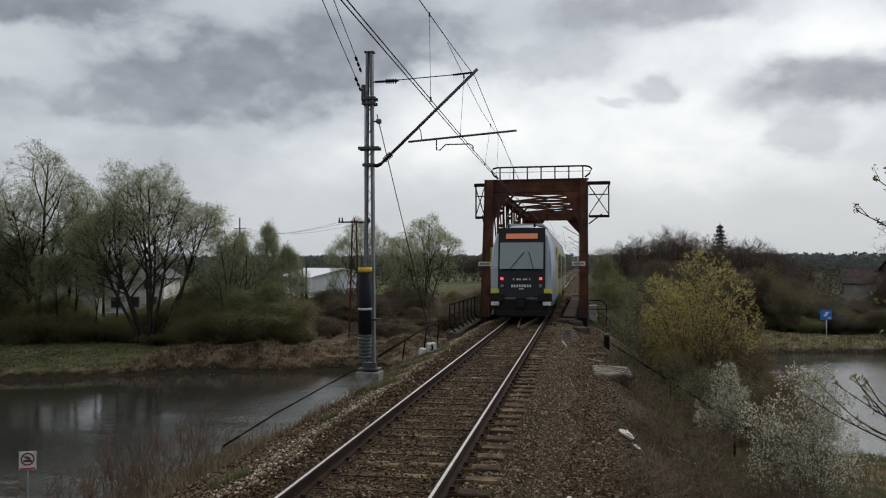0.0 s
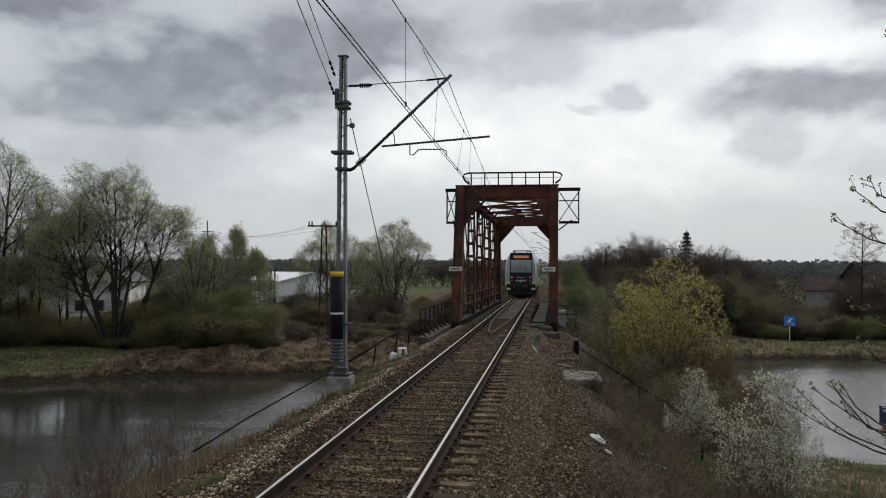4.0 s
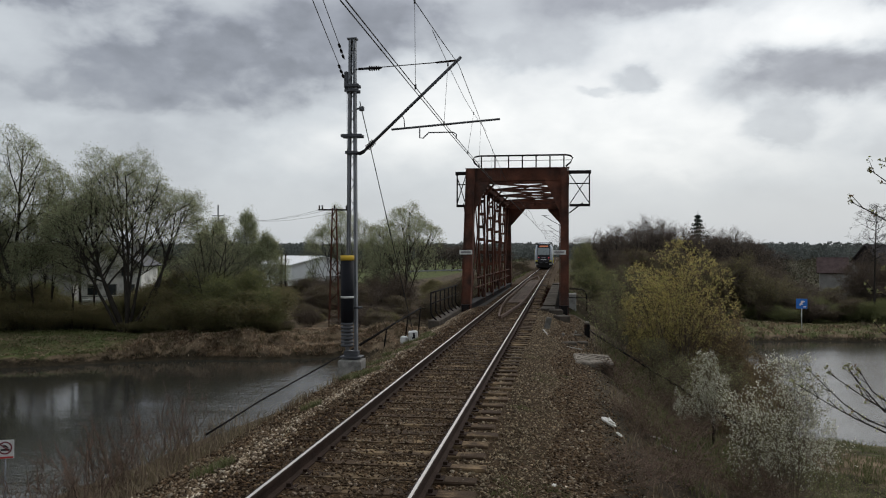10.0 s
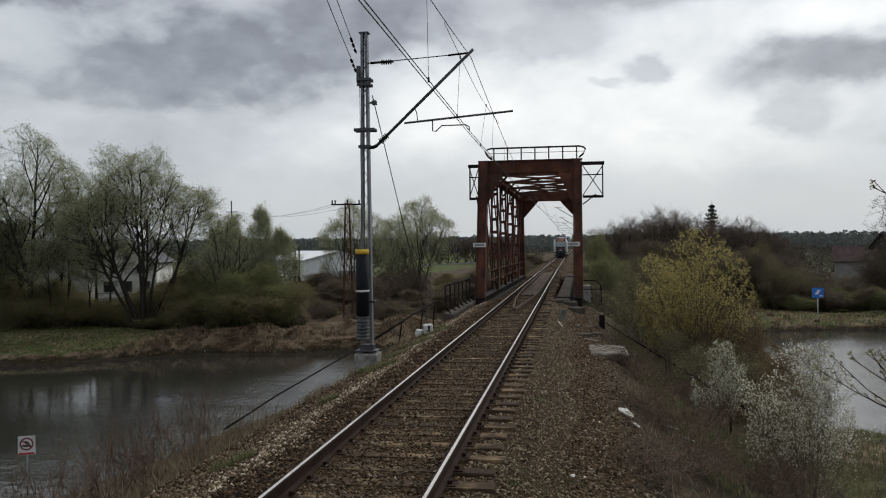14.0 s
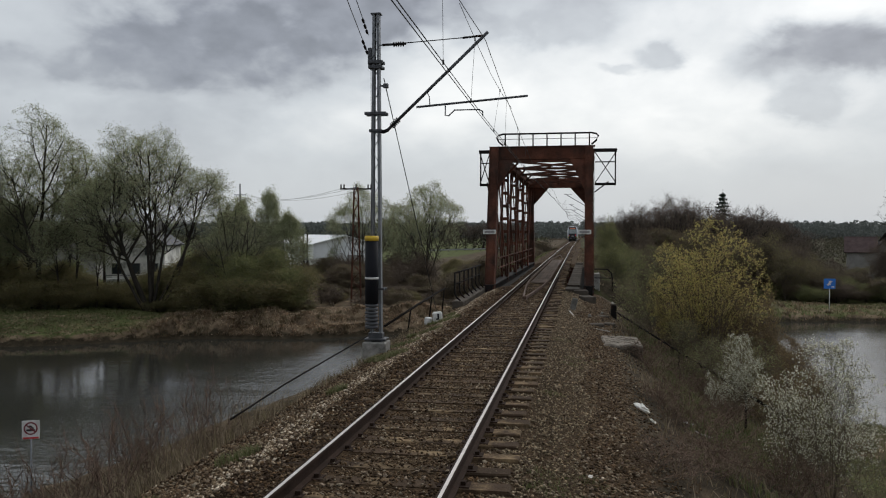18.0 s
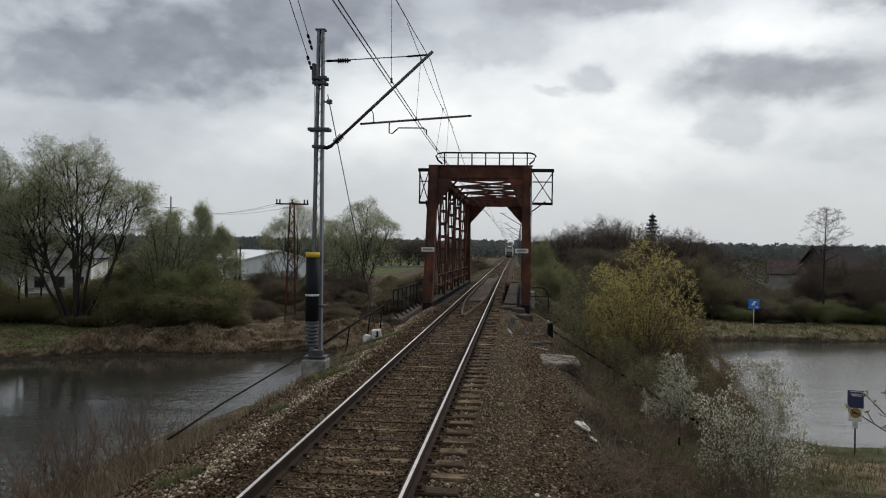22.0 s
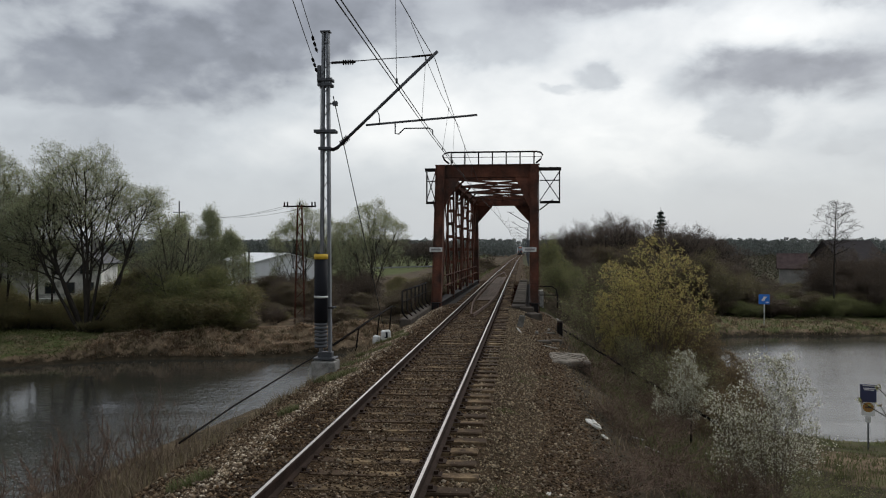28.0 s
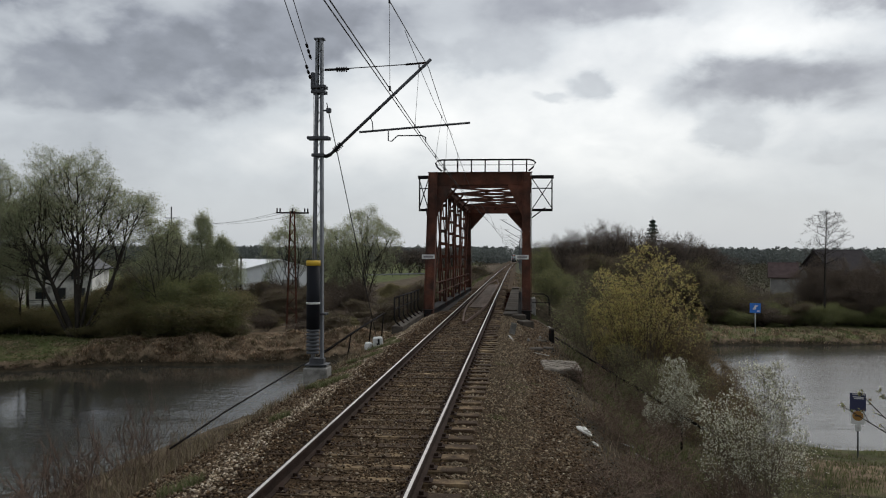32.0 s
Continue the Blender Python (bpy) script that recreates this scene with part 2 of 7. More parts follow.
TWIG = material("dry_twigs", (0.12, 0.095, 0.070), 0.95, amount=0.3, island=True, vary=0.4)


def leaf_mat(name, cols, tr=0.35):
    return material(name, cols[0], 0.7, spots=cols[1:], island=True, vary=0.25, amount=0.15, translucent=tr, spec=0.12)


LEAF_WILLOW = leaf_mat("young_willow_leaf", ((0.35, 0.39, 0.215), (0.29, 0.33, 0.17), (0.41, 0.43, 0.27), (0.28, 0.255, 0.165)), .55)
LEAF_BUD = leaf_mat("opening_bud", ((0.26, 0.28, 0.10), (0.20, 0.19, 0.09), (0.30, 0.30, 0.14), (0.16, 0.11, 0.07)), .4)
LEAF_RUST = leaf_mat("rust_brown_bud", ((0.21, 0.15, 0.08), (0.16, 0.115, 0.068), (0.25, 0.19, 0.095), (0.14, 0.11, 0.06)), .4)
LEAF_POPLAR = leaf_mat("pale_poplar_leaf", ((0.33, 0.35, 0.20), (0.27, 0.29, 0.17), (0.36, 0.37, 0.23)), .5)
LEAF_GROVE = leaf_mat("grove_bud_leaf", ((0.15, 0.105, 0.075), (0.12, 0.088, 0.064), (0.18, 0.125, 0.085), (0.15, 0.125, 0.075)), .35)
LEAF_GREEN = leaf_mat("fresh_green_leaf", ((0.18, 0.195, 0.08), (0.15, 0.156, 0.068), (0.21, 0.218, 0.096)), .5)
LEAF_SPRING = leaf_mat("fresh_yellow_green_leaf", ((0.26, 0.285, 0.12), (0.20, 0.21, 0.09), (0.31, 0.32, 0.14), (0.18, 0.15, 0.08)), .5)
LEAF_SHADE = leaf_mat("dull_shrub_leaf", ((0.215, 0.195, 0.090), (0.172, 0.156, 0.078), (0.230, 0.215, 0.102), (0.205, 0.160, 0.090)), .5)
LEAF_YELLOW = leaf_mat("yellow_catkin_leaf", ((0.56, 0.48, 0.17), (0.46, 0.41, 0.14), (0.48, 0.38, 0.15), (0.36, 0.34, 0.12), (0.30, 0.22, 0.10)), .5)
LEAF_BROWN = leaf_mat("brown_bud_leaf", ((0.162, 0.122, 0.084), (0.186, 0.133, 0.084), (0.125, 0.101, 0.069), (0.142, 0.133, 0.069)), .35)
LEAF_SCRUB = leaf_mat("scrub_foliage", ((0.072, 0.068, 0.046), (0.085, 0.07, 0.05), (0.064, 0.066, 0.042), (0.092, 0.084, 0.055)), .2)
# pale blue-grey: distance haze is put into the far leaves' colour
LEAF_FAR = leaf_mat("hazed_far_wood_foliage", ((0.135, 0.150, 0.142), (0.128, 0.142, 0.134), (0.143, 0.156, 0.147)), .45)
BLOSSOM = leaf_mat("white_blossom", ((0.80, 0.78, 0.66), (0.26, 0.26, 0.13), (0.74, 0.72, 0.59), (0.64, 0.62, 0.49), (0.18, 0.17, 0.09), (0.70, 0.68, 0.57)), .4)
SPRUCE = leaf_mat("spruce_needles", ((0.018, 0.03, 0.02), (0.024, 0.036, 0.024)), 0.1)
GRASS_DRY = leaf_mat("dry_grass", ((0.40, 0.30, 0.20), (0.24, 0.175, 0.118), (0.48, 0.38, 0.27), (0.16, 0.115, 0.08), (0.32, 0.22, 0.14)), .3)
STALK = leaf_mat("dry_brown_stalk", ((0.19, 0.145, 0.095), (0.12, 0.09, 0.06), (0.26, 0.205, 0.14), (0.15, 0.125, 0.07)), .3)
GRASS_GREEN = leaf_mat("green_grass", ((0.115, 0.135, 0.052), (0.14, 0.145, 0.065), (0.17, 0.15, 0.085)), 0.35)
STAINED = material("rail_stained_stone", (0.052, 0.033, 0.020), 0.95, spots=((0.035, 0.022, 0.014), (0.085, 0.052, 0.028), (0.045, 0.028, 0.017), (0.11, 0.068, 0.036)), island=True, vary=0.3, amount=0.2)
STONE = material("ballast_stone", (0.131, 0.087, 0.049), 0.95, spots=((0.052, 0.033, 0.018), (0.20, 0.145, 0.092), (0.080, 0.051, 0.030), (0.032, 0.021, 0.013),
                 (0.155, 0.110, 0.068), (0.106, 0.067, 0.038), (0.188, 0.154, 0.112)), island=True, vary=0.3, amount=0.2)
GRIT = material("grey_brown_grit", (0.212, 0.165, 0.105), 0.95, spots=((0.118, 0.091, 0.058), (0.306, 0.250, 0.173), (0.163, 0.125, 0.083), (0.079, 0.060, 0.039), (0.257, 0.195, 0.125)), island=True, vary=0.3, amount=0.2)
STONE_ONE = material("single_stone", (0.070, 0.048, 0.032), 0.95, spots=((0.139, 0.100, 0.070), (0.050, 0.034, 0.023), (0.100, 0.070, 0.048), (0.219, 0.170, 0.125)), amount=0.3, fine=60, vary=.2)
STONE_PALE = material("pale_stone", (0.47, 0.375, 0.26), 0.95, spots=((0.13, 0.09, 0.058), (0.52, 0.44, 0.34), (0.21, 0.155, 0.10), (0.10, 0.072, 0.05)), island=True, vary=0.3, amount=0.2)


def water_material():
    m = bpy.data.materials.new("river_water")
    m.use_nodes = True
    nt = m.node_tree
    N, L = nt.nodes.new, nt.links.new
    b = nt.nodes["Principled BSDF"]
    b.inputs["Base Color"].default_value = (0.028, 0.028, 0.024, 1)
    b.inputs["Roughness"].default_value = 0.04
    b.inputs["IOR"].default_value = 1.9
    geo = N("ShaderNodeNewGeometry")
    mp = N("ShaderNodeMapping")
    mp.inputs["Scale"].default_value = (0.30, 1.5, 1)
    L(geo.outputs["Position"], mp.inputs[0])
    n1, n2 = N("ShaderNodeTexNoise"), N("ShaderNodeTexNoise")
    for n, s, d, at in ((n1, 2.4, 3, geo.outputs["Position"]), (n2, 0.35, 3, mp.outputs[0])):
        L(at, n.inputs["Vector"])
        n.inputs["Scale"].default_value, n.inputs["Detail"].default_value = s, d
    k = N("ShaderNodeMath")
    k.operation = "MULTIPLY_ADD"
    L(n2.outputs[0], k.inputs[0])
    k.inputs[1].default_value = 2.0
    L(n1.outputs[0], k.inputs[2])
    bp = N("ShaderNodeBump")
    # calm reaches between gently rippled ones
    n3, calm = N("ShaderNodeTexNoise"), N("ShaderNodeMapRange")
    L(mp.outputs[0], n3.inputs["Vector"])
    n3.inputs["Scale"].default_value, n3.inputs["Detail"].default_value = 0.11, 3
    L(n3.outputs[0], calm.inputs[0])
    calm.inputs[1].default_value, calm.inputs[2].default_value, calm.inputs[3].default_value, calm.inputs[4].default_value = 0.38, 0.66, 0.006, 0.035
    # the wind ruffles the water beside the embankment, and less so across it
    sx = N("ShaderNodeSeparateXYZ")
    L(geo.outputs["Position"], sx.inputs[0])
    # under the far bank it lies sheltered
    slope, lee = N("ShaderNodeMath"), N("ShaderNodeMapRange")
    slope.operation = "MULTIPLY_ADD"
    L(sx.outputs[0], slope.inputs[0])
    slope.inputs[1].default_value = -0.45
    L(sx.outputs[1], slope.inputs[2])
    L(slope.outputs[0], lee.inputs[0])
    lee.inputs[1].default_value, lee.inputs[2].default_value, lee.inputs[3].default_value, lee.inputs[4].default_value = 50.0, 59.0, 1.0, 0.3

    def reach(far, ruffled, across):
        r, q, g = N("ShaderNodeMapRange"), N("ShaderNodeMapRange"), N("ShaderNodeMath")
        for n, lo, hi, c, d in ((r, -19.0, -9.0, far, ruffled), (q, 2.0, 9.0, 0.0, across - ruffled)):
            L(sx.outputs[0], n.inputs[0])
            n.inputs[1].default_value, n.inputs[2].default_value, n.inputs[3].default_value, n.inputs[4].default_value = lo, hi, c, d
        g.operation = "ADD"
        L(r.outputs[0], g.inputs[0])
        L(q.outputs[0], g.inputs[1])
        k = N("ShaderNodeMath")
        k.operation = "MULTIPLY"
        L(g.outputs[0], k.inputs[0])
        L(lee.outputs[0], k.inputs[1])
        return k.outputs[0]

    both = N("ShaderNodeMath")
    both.operation = "ADD"
    L(calm.outputs[0], both.inputs[0])
    L(reach(0.05, 0.78, 0.22), both.inputs[1])
    L(both.outputs[0], bp.inputs["Strength"])
    L(reach(0.10, 0.32, 0.26), b.inputs["Roughness"])
    bp.inputs["Distance"].default_value = 0.14
    L(k.outputs[0], bp.inputs["Height"])
    L(bp.outputs[0], b.inputs["Normal"])
    return m


WATER = water_material()


def ground_material():
    """Soil, dry grass, green grass and ballast, mixed by the sheet's own cover attributes and noise."""
    m = bpy.data.materials.new("ground_cover")
    m.use_nodes = True
    nt = m.node_tree
    N, L = nt.nodes.new, nt.links.new
    b = nt.nodes["Principled BSDF"]
    b.inputs["Roughness"].default_value = 0.95
    b.inputs["Specular IOR Level"].default_value = 0.08
    geo = N("ShaderNodeNewGeometry")

    def tex(s, d=6, r=0.62):
        n = N("ShaderNodeTexNoise")
        L(geo.outputs["Position"], n.inputs["Vector"])
        n.inputs["Scale"].default_value, n.inputs["Detail"].default_value, n.inputs["Roughness"].default_value = s, d, r
        return n.outputs[0]

    def ramp(sock, stops):
        r = N("ShaderNodeValToRGB")
        L(sock, r.inputs[0])
        e = r.color_ramp.elements
        e[0].position, e[0].color = stops[0][0], (*stops[0][1], 1)
        e[1].position, e[1].color = stops[-1][0], (*stops[-1][1], 1)
        for p, c in stops[1:-1]:
            e.new(p).color = (*c, 1)
        return r.outputs[0]

    def mix(fac, a, c):
        n = N("ShaderNodeMix")
        n.data_type = "RGBA"
        L(fac, n.inputs["Factor"])
        L(a, n.inputs["A"])
        L(c, n.inputs["B"])
        return n.outputs["Result"]

    def mask(name, scale, soft=0.35):
        at = N("ShaderNodeAttribute")
        at.attribute_name = name
        k = N("ShaderNodeMath")
        k.operation = "MULTIPLY_ADD"
        L(tex(scale), k.inputs[0])
        k.inputs[1].default_value = 1.2
        L(at.outputs["Fac"], k.inputs[2])
        r = N("ShaderNodeMapRange")
        L(k.outputs[0], r.inputs[0])
        r.inputs[1].default_value, r.inputs[2].default_value = 1.1 - soft / 2, 1.1 + soft / 2
        return r.outputs[0]

    soil = ramp(tex(3.0), ((0.3, (0.020, 0.016, 0.010)), (0.55, (0.042, 0.033, 0.021)), (0.75, (0.080, 0.062, 0.040))))
    dry = ramp(tex(1.6), ((0.3, (0.075, 0.054, 0.037)), (0.52, (0.17, 0.125, 0.082)), (0.75, (0.31, 0.235, 0.155))))
    green = ramp(tex(0.9), ((0.3, (0.055, 0.072, 0.024)), (0.55, (0.098, 0.118, 0.040)), (0.75, (0.17, 0.16, 0.072))))
    gravel = ramp(tex(26.0, 3), ((0.3, (0.021, 0.0135, 0.0075)), (0.5, (0.055, 0.035, 0.019)), (0.72, (0.106, 0.070, 0.040))))
    c = mix(mask("dry", 0.6), soil, dry)
    c = mix(mask("green", 0.5), c, green)
    c = mix(mask("gravel", 2.5, 0.2), c, gravel)
    L(c, b.inputs["Base Color"])
    bp = N("ShaderNodeBump")
    bp.inputs["Strength"].default_value, bp.inputs["Distance"].default_value = 0.8, 0.06
    L(tex(9.0, 8, 0.7), bp.inputs["Height"])
    L(bp.outputs[0], b.inputs["Normal"])
    return m


GROUND = ground_material()


# ------------------------------------------------------------------ mesh helpers
def add_box(bm, c, s, m=None, bevel=0.0):
    """A box of size s round c, turned by m about its centre, with broken edges where bevel is given."""
    r = bmesh.ops.create_cube(bm, size=1.0)
    vs = r["verts"]
    bmesh.ops.scale(bm, vec=s, verts=vs)
    if bevel:
        es = list({e for v in vs for e in v.link_edges})
        vs = list({v for f in bmesh.ops.bevel(bm, geom=es, offset=bevel, segments=1, affect="EDGES", profile=0.7)["faces"] for v in f.verts} | {v for v in vs if v.is_valid})
    t = Matrix.Translation(c)
    bmesh.ops.transform(bm, matrix=t @ m if m is not None else t, verts=vs)
    return vs


def tube_arrays(segs, sides=4):
    """Vertices and quads of tapered tubes: segs is (n, 8) of start, end, two radii."""
    s = np.asarray(segs, float).reshape(-1, 8)
    p0, p1, r0, r1 = s[:, :3], s[:, 3:6], s[:, 6], s[:, 7]
    d = p1 - p0
    d /= np.linalg.norm(d, axis=1, keepdims=True) + 1e-9
    ref = np.where(np.abs(d[:, 2:3]) > 0.9, [[1.0, 0, 0]], [[0, 0, 1.0]])
    a = np.cross(d, ref)
    a /= np.linalg.norm(a, axis=1, keepdims=True) + 1e-9
    b = np.cross(d, a)
    an = np.arange(sides) * 2 * np.pi / sides
    ring = np.cos(an)[None, :, None] * a[:, None] + np.sin(an)[None, :, None] * b[:, None]
    v = np.concatenate([p0[:, None] + ring * r0[:, None, None], p1[:, None] + ring * r1[:, None, None]], 1).reshape(-1, 3)
    k = np.arange(sides)
    q = np.stack([k, (k + 1) % sides, (k + 1) % sides + sides, k + sides], 1)
    f = (np.arange(len(s)) * 2 * sides)[:, None, None] + q[None]
    return v, f.reshape(-1, 4)


def quad_mesh(name, v, f, mats, smooth=False):
    """A mesh from vertex and quad arrays."""
    me = bpy.data.meshes.new(name)
    v, f = np.asarray(v, np.float32), np.asarray(f, np.int32)
    k = f.shape[1]
    me.vertices.add(len(v))
    me.vertices.foreach_set("co", v.ravel())
    me.loops.add(f.size)
    me.loops.foreach_set("vertex_index", f.ravel())
    me.polygons.add(len(f))
    me.polygons.foreach_set("loop_start", np.arange(len(f), dtype=np.int32) * k)
    if smooth:
        me.polygons.foreach_set("use_smooth", np.ones(len(f), bool))
    me.update(calc_edges=True)
    for m in mats:
        me.materials.append(m)
    return me


def bm_mesh(name, bm, mat):
    me = bpy.data.meshes.new(name)
    bm.to_mesh(me)
    bm.free()
    me.materials.append(mat)
    return me


def part(name, bm, mat, parent=None, label=""):
    """ONE mesh object under its thing, from a bmesh or a finished mesh."""
    me = bm if isinstance(bm, bpy.types.Mesh) else bm_mesh(name, bm, mat)
    ob = new(name, me)
    if parent is not None:
        ob.parent = parent
    if label:
        tagged(ob, label)
    return ob


def thing(name, m, label, category, group="", kind=""):
    ob = new(name)
    ob.empty_display_size = 0.3
    ob.matrix_world = m
    return tagged(ob, label, category, group, kind)


def boxes(*items, bevel=0.0):
    bm = bmesh.new()
    for it in items:
        add_box(bm, it[0], it[1], it[2] if len(it) > 2 else None, bevel)
    return bm


def pipe(points, r, sides=8, name="pipe", mat=None):
    """A bent round bar through the points with closed ends, as a mesh."""
    me = strand(points, r, sides, name, mat)
    bm = bmesh.new()
    bm.from_mesh(me)
    bmesh.ops.holes_fill(bm, edges=[e for e in bm.edges if e.is_boundary], sides=0)
    bmesh.ops.recalc_face_normals(bm, faces=bm.faces)
    bm.to_mesh(me)
    bm.free()
    return me


def strand(points, r, sides=5, name="wire", mat=None):
    """One unbroken round wire through the points."""
    p = np.array(points, float)
    d = np.gradient(p, axis=0)
    d /= np.linalg.norm(d, axis=1, keepdims=True)
    ref = np.where(np.abs(d[:, 2:3]) > 0.9, [[1.0, 0, 0]], [[0, 0, 1.0]])
    a = np.cross(d, ref)
    a /= np.linalg.norm(a, axis=1, keepdims=True)
    b = np.cross(d, a)
    an = np.arange(sides) * 2 * np.pi / sides
    v = (p[:, None] + r * (np.cos(an)[None, :, None] * a[:, None] + np.sin(an)[None, :, None] * b[:, None])).reshape(-1, 3)
    k = np.arange(sides)
    q = np.stack([k, (k + 1) % sides, (k + 1) % sides + sides, k + sides], 1)
    f = (np.arange(len(p) - 1) * sides)[:, None, None] + q[None]
    return quad_mesh(name, v, f.reshape(-1, 4), [mat], True)


def beam(bm, a, b, w, h):
    """A rectangular bar from a to b: w wide, h deep."""
    a, b = Vector(a), Vector(b)
    d = b - a
    m = d.to_track_quat("Y", "Z").to_matrix().to_4x4()
    add_box(bm, (a + b) / 2, (w, d.length, h), m)


def angle_bars(mat, name, pairs, w, h):
    bm = bmesh.new()
    for a, b in pairs:
        beam(bm, a, b, w, h)
    return bm_mesh(name, bm, mat)

# ------------------------------------------------------------------ ground, river
WATER_Z = -5.0
FAR_EDGE = ((-400, 0), (-60, 39), (-34.3, 47), (-31.5, 48), (-28.6, 49.9), (-25.5, 51.6), (-22, 52.9), (-18.2, 53.6), (-14.5, 54.9), (0, 63), (12, 69), (19, 71), (24.5, 72.2), (29, 72.8), (33, 74), (60, 78), (400, 90))
NEAR_EDGE = ((-400, -300), (-60, -60), (-16, 4), (-11.5, 24), (-9.5, 36), (-7, 40), (0, 41.5), (7, 40), (9.5, 34), (13.6, 31.4), (22, 31.2), (60, 24), (400, -20))


def curve(pts, x):
    return np.interp(x, [p[0] for p in pts], [p[1] for p in pts])


def smooth(a, b, x):
    t = np.clip((x - a) / (b - a), 0, 1)
    return t * t * (3 - 2 * t)


def waves(x, y, s, seed=0.0):
    """Cheap smooth unevenness, about -1 to 1."""
    return (np.sin(x / s + seed + 1.7 * np.sin(y / s * 0.61 + seed)) + np.sin(y / s * 0.83 - seed * 2 + 1.3 * np.sin(x / s * 0.47))) * 0.5


def land(x, y):
    """Height of the ground, and its covers, at arrays of places."""
    x, y = np.asarray(x, float), np.asarray(y, float)
    ax = np.abs(x)
    fe, ne = curve(FAR_EDGE, x), curve(NEAR_EDGE, x)
    far = y - fe + 0.5 * waves(x, y, 1.9)
    near = ne - y + 0.4 * waves(x, y, 2.3, 2)
    rough = 0.10 * waves(x, y, 2.1, 1) + 0.06 * waves(x, y, 0.8, 4)
    zf = -5.05 + .70 * smooth(-0.3, 1.0, far) + .47 * smooth(0.8, 5.0, far) + rough * 1.6 * smooth(0, 3, far) - 1.0 * smooth(0, -2.5, far)
    heaps = np.clip(waves(x, y, .62, 5) * 1.1 + .5 * waves(x, y, 1.7, 8), 0, 1.4) * smooth(-29, -26, x) * smooth(-3.5, -5, x) * smooth(.2, .9, far) * smooth(6.5, 4, far)
    zf = zf + .62 * heaps + 0.4 * smooth(20, 60, far) + 0.15 * waves(x, y, 17, 3)
    zn = -5.05 + 0.55 * smooth(-0.3, 1.2, near) + 0.45 * smooth(1, 9, near) + rough - 1.0 * smooth(0, -2.5, near)
    base = np.where(far > -3, zf, zn)
    base = np.where((far < -2.6) & (near < -2.6), -6.1, base)
    # the embankment of the line, cut by the river
    right = x > 0
    w = np.where(right, 3.0, 2.75)
    crest = np.where(ax < .7, -.178, np.where(right, -.205, -.165)) - np.where(right, .27, .31) * smooth(1.35, 2.6, ax) - 0.12 * smooth(2.3, 3.1, ax)
    slope = np.where(right, 0.60, 0.66)
    emb = crest - np.maximum(0, ax - w) * slope + 0.09 * waves(x, y, 1.1, 7) * smooth(2.6, 5, ax)
    cut = np.maximum(0, y - 39.0) * np.where(ax < 3.0, 1.2, 0.8)
    cut = np.where(y > 52, np.maximum(0, 67.5 - y) * 0.9, cut)
    emb = emb - cut
    z = np.maximum(base, emb)
    on = emb > base
    gravel = np.where(on, smooth(3.3, 2.5, ax), 0.0) * 1.0
    dry = np.where(on, 0.35 + 0.0 * x, np.where(far > 0, 0.66 + .2 * smooth(-30, -27, x) * (x < 0) - .30 * smooth(5, 9, far) - .12 * smooth(22, 45, far), 0.42))
    green = np.where(on, 0.12, np.where(far > 0, 0.24 + 0.40 * smooth(-25.5, -29, x) + 0.12 * smooth(5, 8, far) + 0.26 * (x > 12) - .10 * smooth(6, 10, far) * (x > -26) - .15 * smooth(22, 45, far), 0.45))
    green = np.where((far > 0) & (far < .6), 0.05, green)
    green = np.where(~on & (far < 0) & (x < 0), -.2, green)
    # bare dark soil along the far water's edge stands for the undercut's shade
    dry = np.where((far > -1) & (far < .25) & ~on, -.25, dry)
    beyond = on & (y > 60) & (ax > 2.2)
    dry, green = np.where(beyond, .12, dry), np.where(beyond, .40, green)
    gravel = np.where(y > 60, np.where(on, smooth(2.6, 2.0, ax), 0.0), gravel)
    sandy = (near > 5) & (x > 10) & ~on & (near < 9)
    green = np.where(sandy, 0.1, green)
    dry = np.where(sandy, 0.9, dry)
    return z, gravel, dry, green


def axis_steps(lo, hi, fine, far_lo, far_hi):
    mid = list(np.arange(lo, hi, fine))
    out, s, p = [], fine, hi
    while p < far_hi:
        out.append(p)
        s *= 1.16
        p += s
    pre, s, p = [], fine, lo
    while p > far_lo:
        s *= 1.16
        p -= s
        pre.append(p)
    return np.array(pre[::-1] + mid + out + [far_hi])


def make_ground():
    xs, ys = axis_steps(-34, 34, 0.42, -2600, 2600), axis_steps(-4, 82, 0.45, -900, 4200)
    X, Y = np.meshgrid(xs, ys)
    z, gravel, dry, green = land(X.ravel(), Y.ravel())
    v = np.stack([X.ravel(), Y.ravel(), z], 1)
    nx, ny = len(xs), len(ys)
    i = (np.arange(ny - 1)[:, None] * nx + np.arange(nx - 1)[None]).ravel()
    f = np.stack([i, i + 1, i + nx + 1, i + nx], 1)
    me = quad_mesh("ground", v, f, [GROUND], True)
    for n, a in (("gravel", gravel), ("dry", dry), ("green", green)):
        me.attributes.new(n, "FLOAT", "POINT").data.foreach_set("value", a.astype(np.float32))
    tagged(new("ground", me), "river banks and railway embankment of soil, grass and ballast", "ground", kind="structure")
    w = quad_mesh("water", [(-420, -330, WATER_Z), (420, -330, WATER_Z), (420, 75, WATER_Z), (-420, 75, WATER_Z)], [(0, 1, 2, 3)], [WATER])
    tagged(new("water", w), "calm dark river water reflecting trees and clouds", "river", kind="structure")


make_ground()


def height(x, y):
    return float(land(np.array([x]), np.array([y]))[0][0])


# ------------------------------------------------------------------ the track
SLEEPER_STEP = 0.56


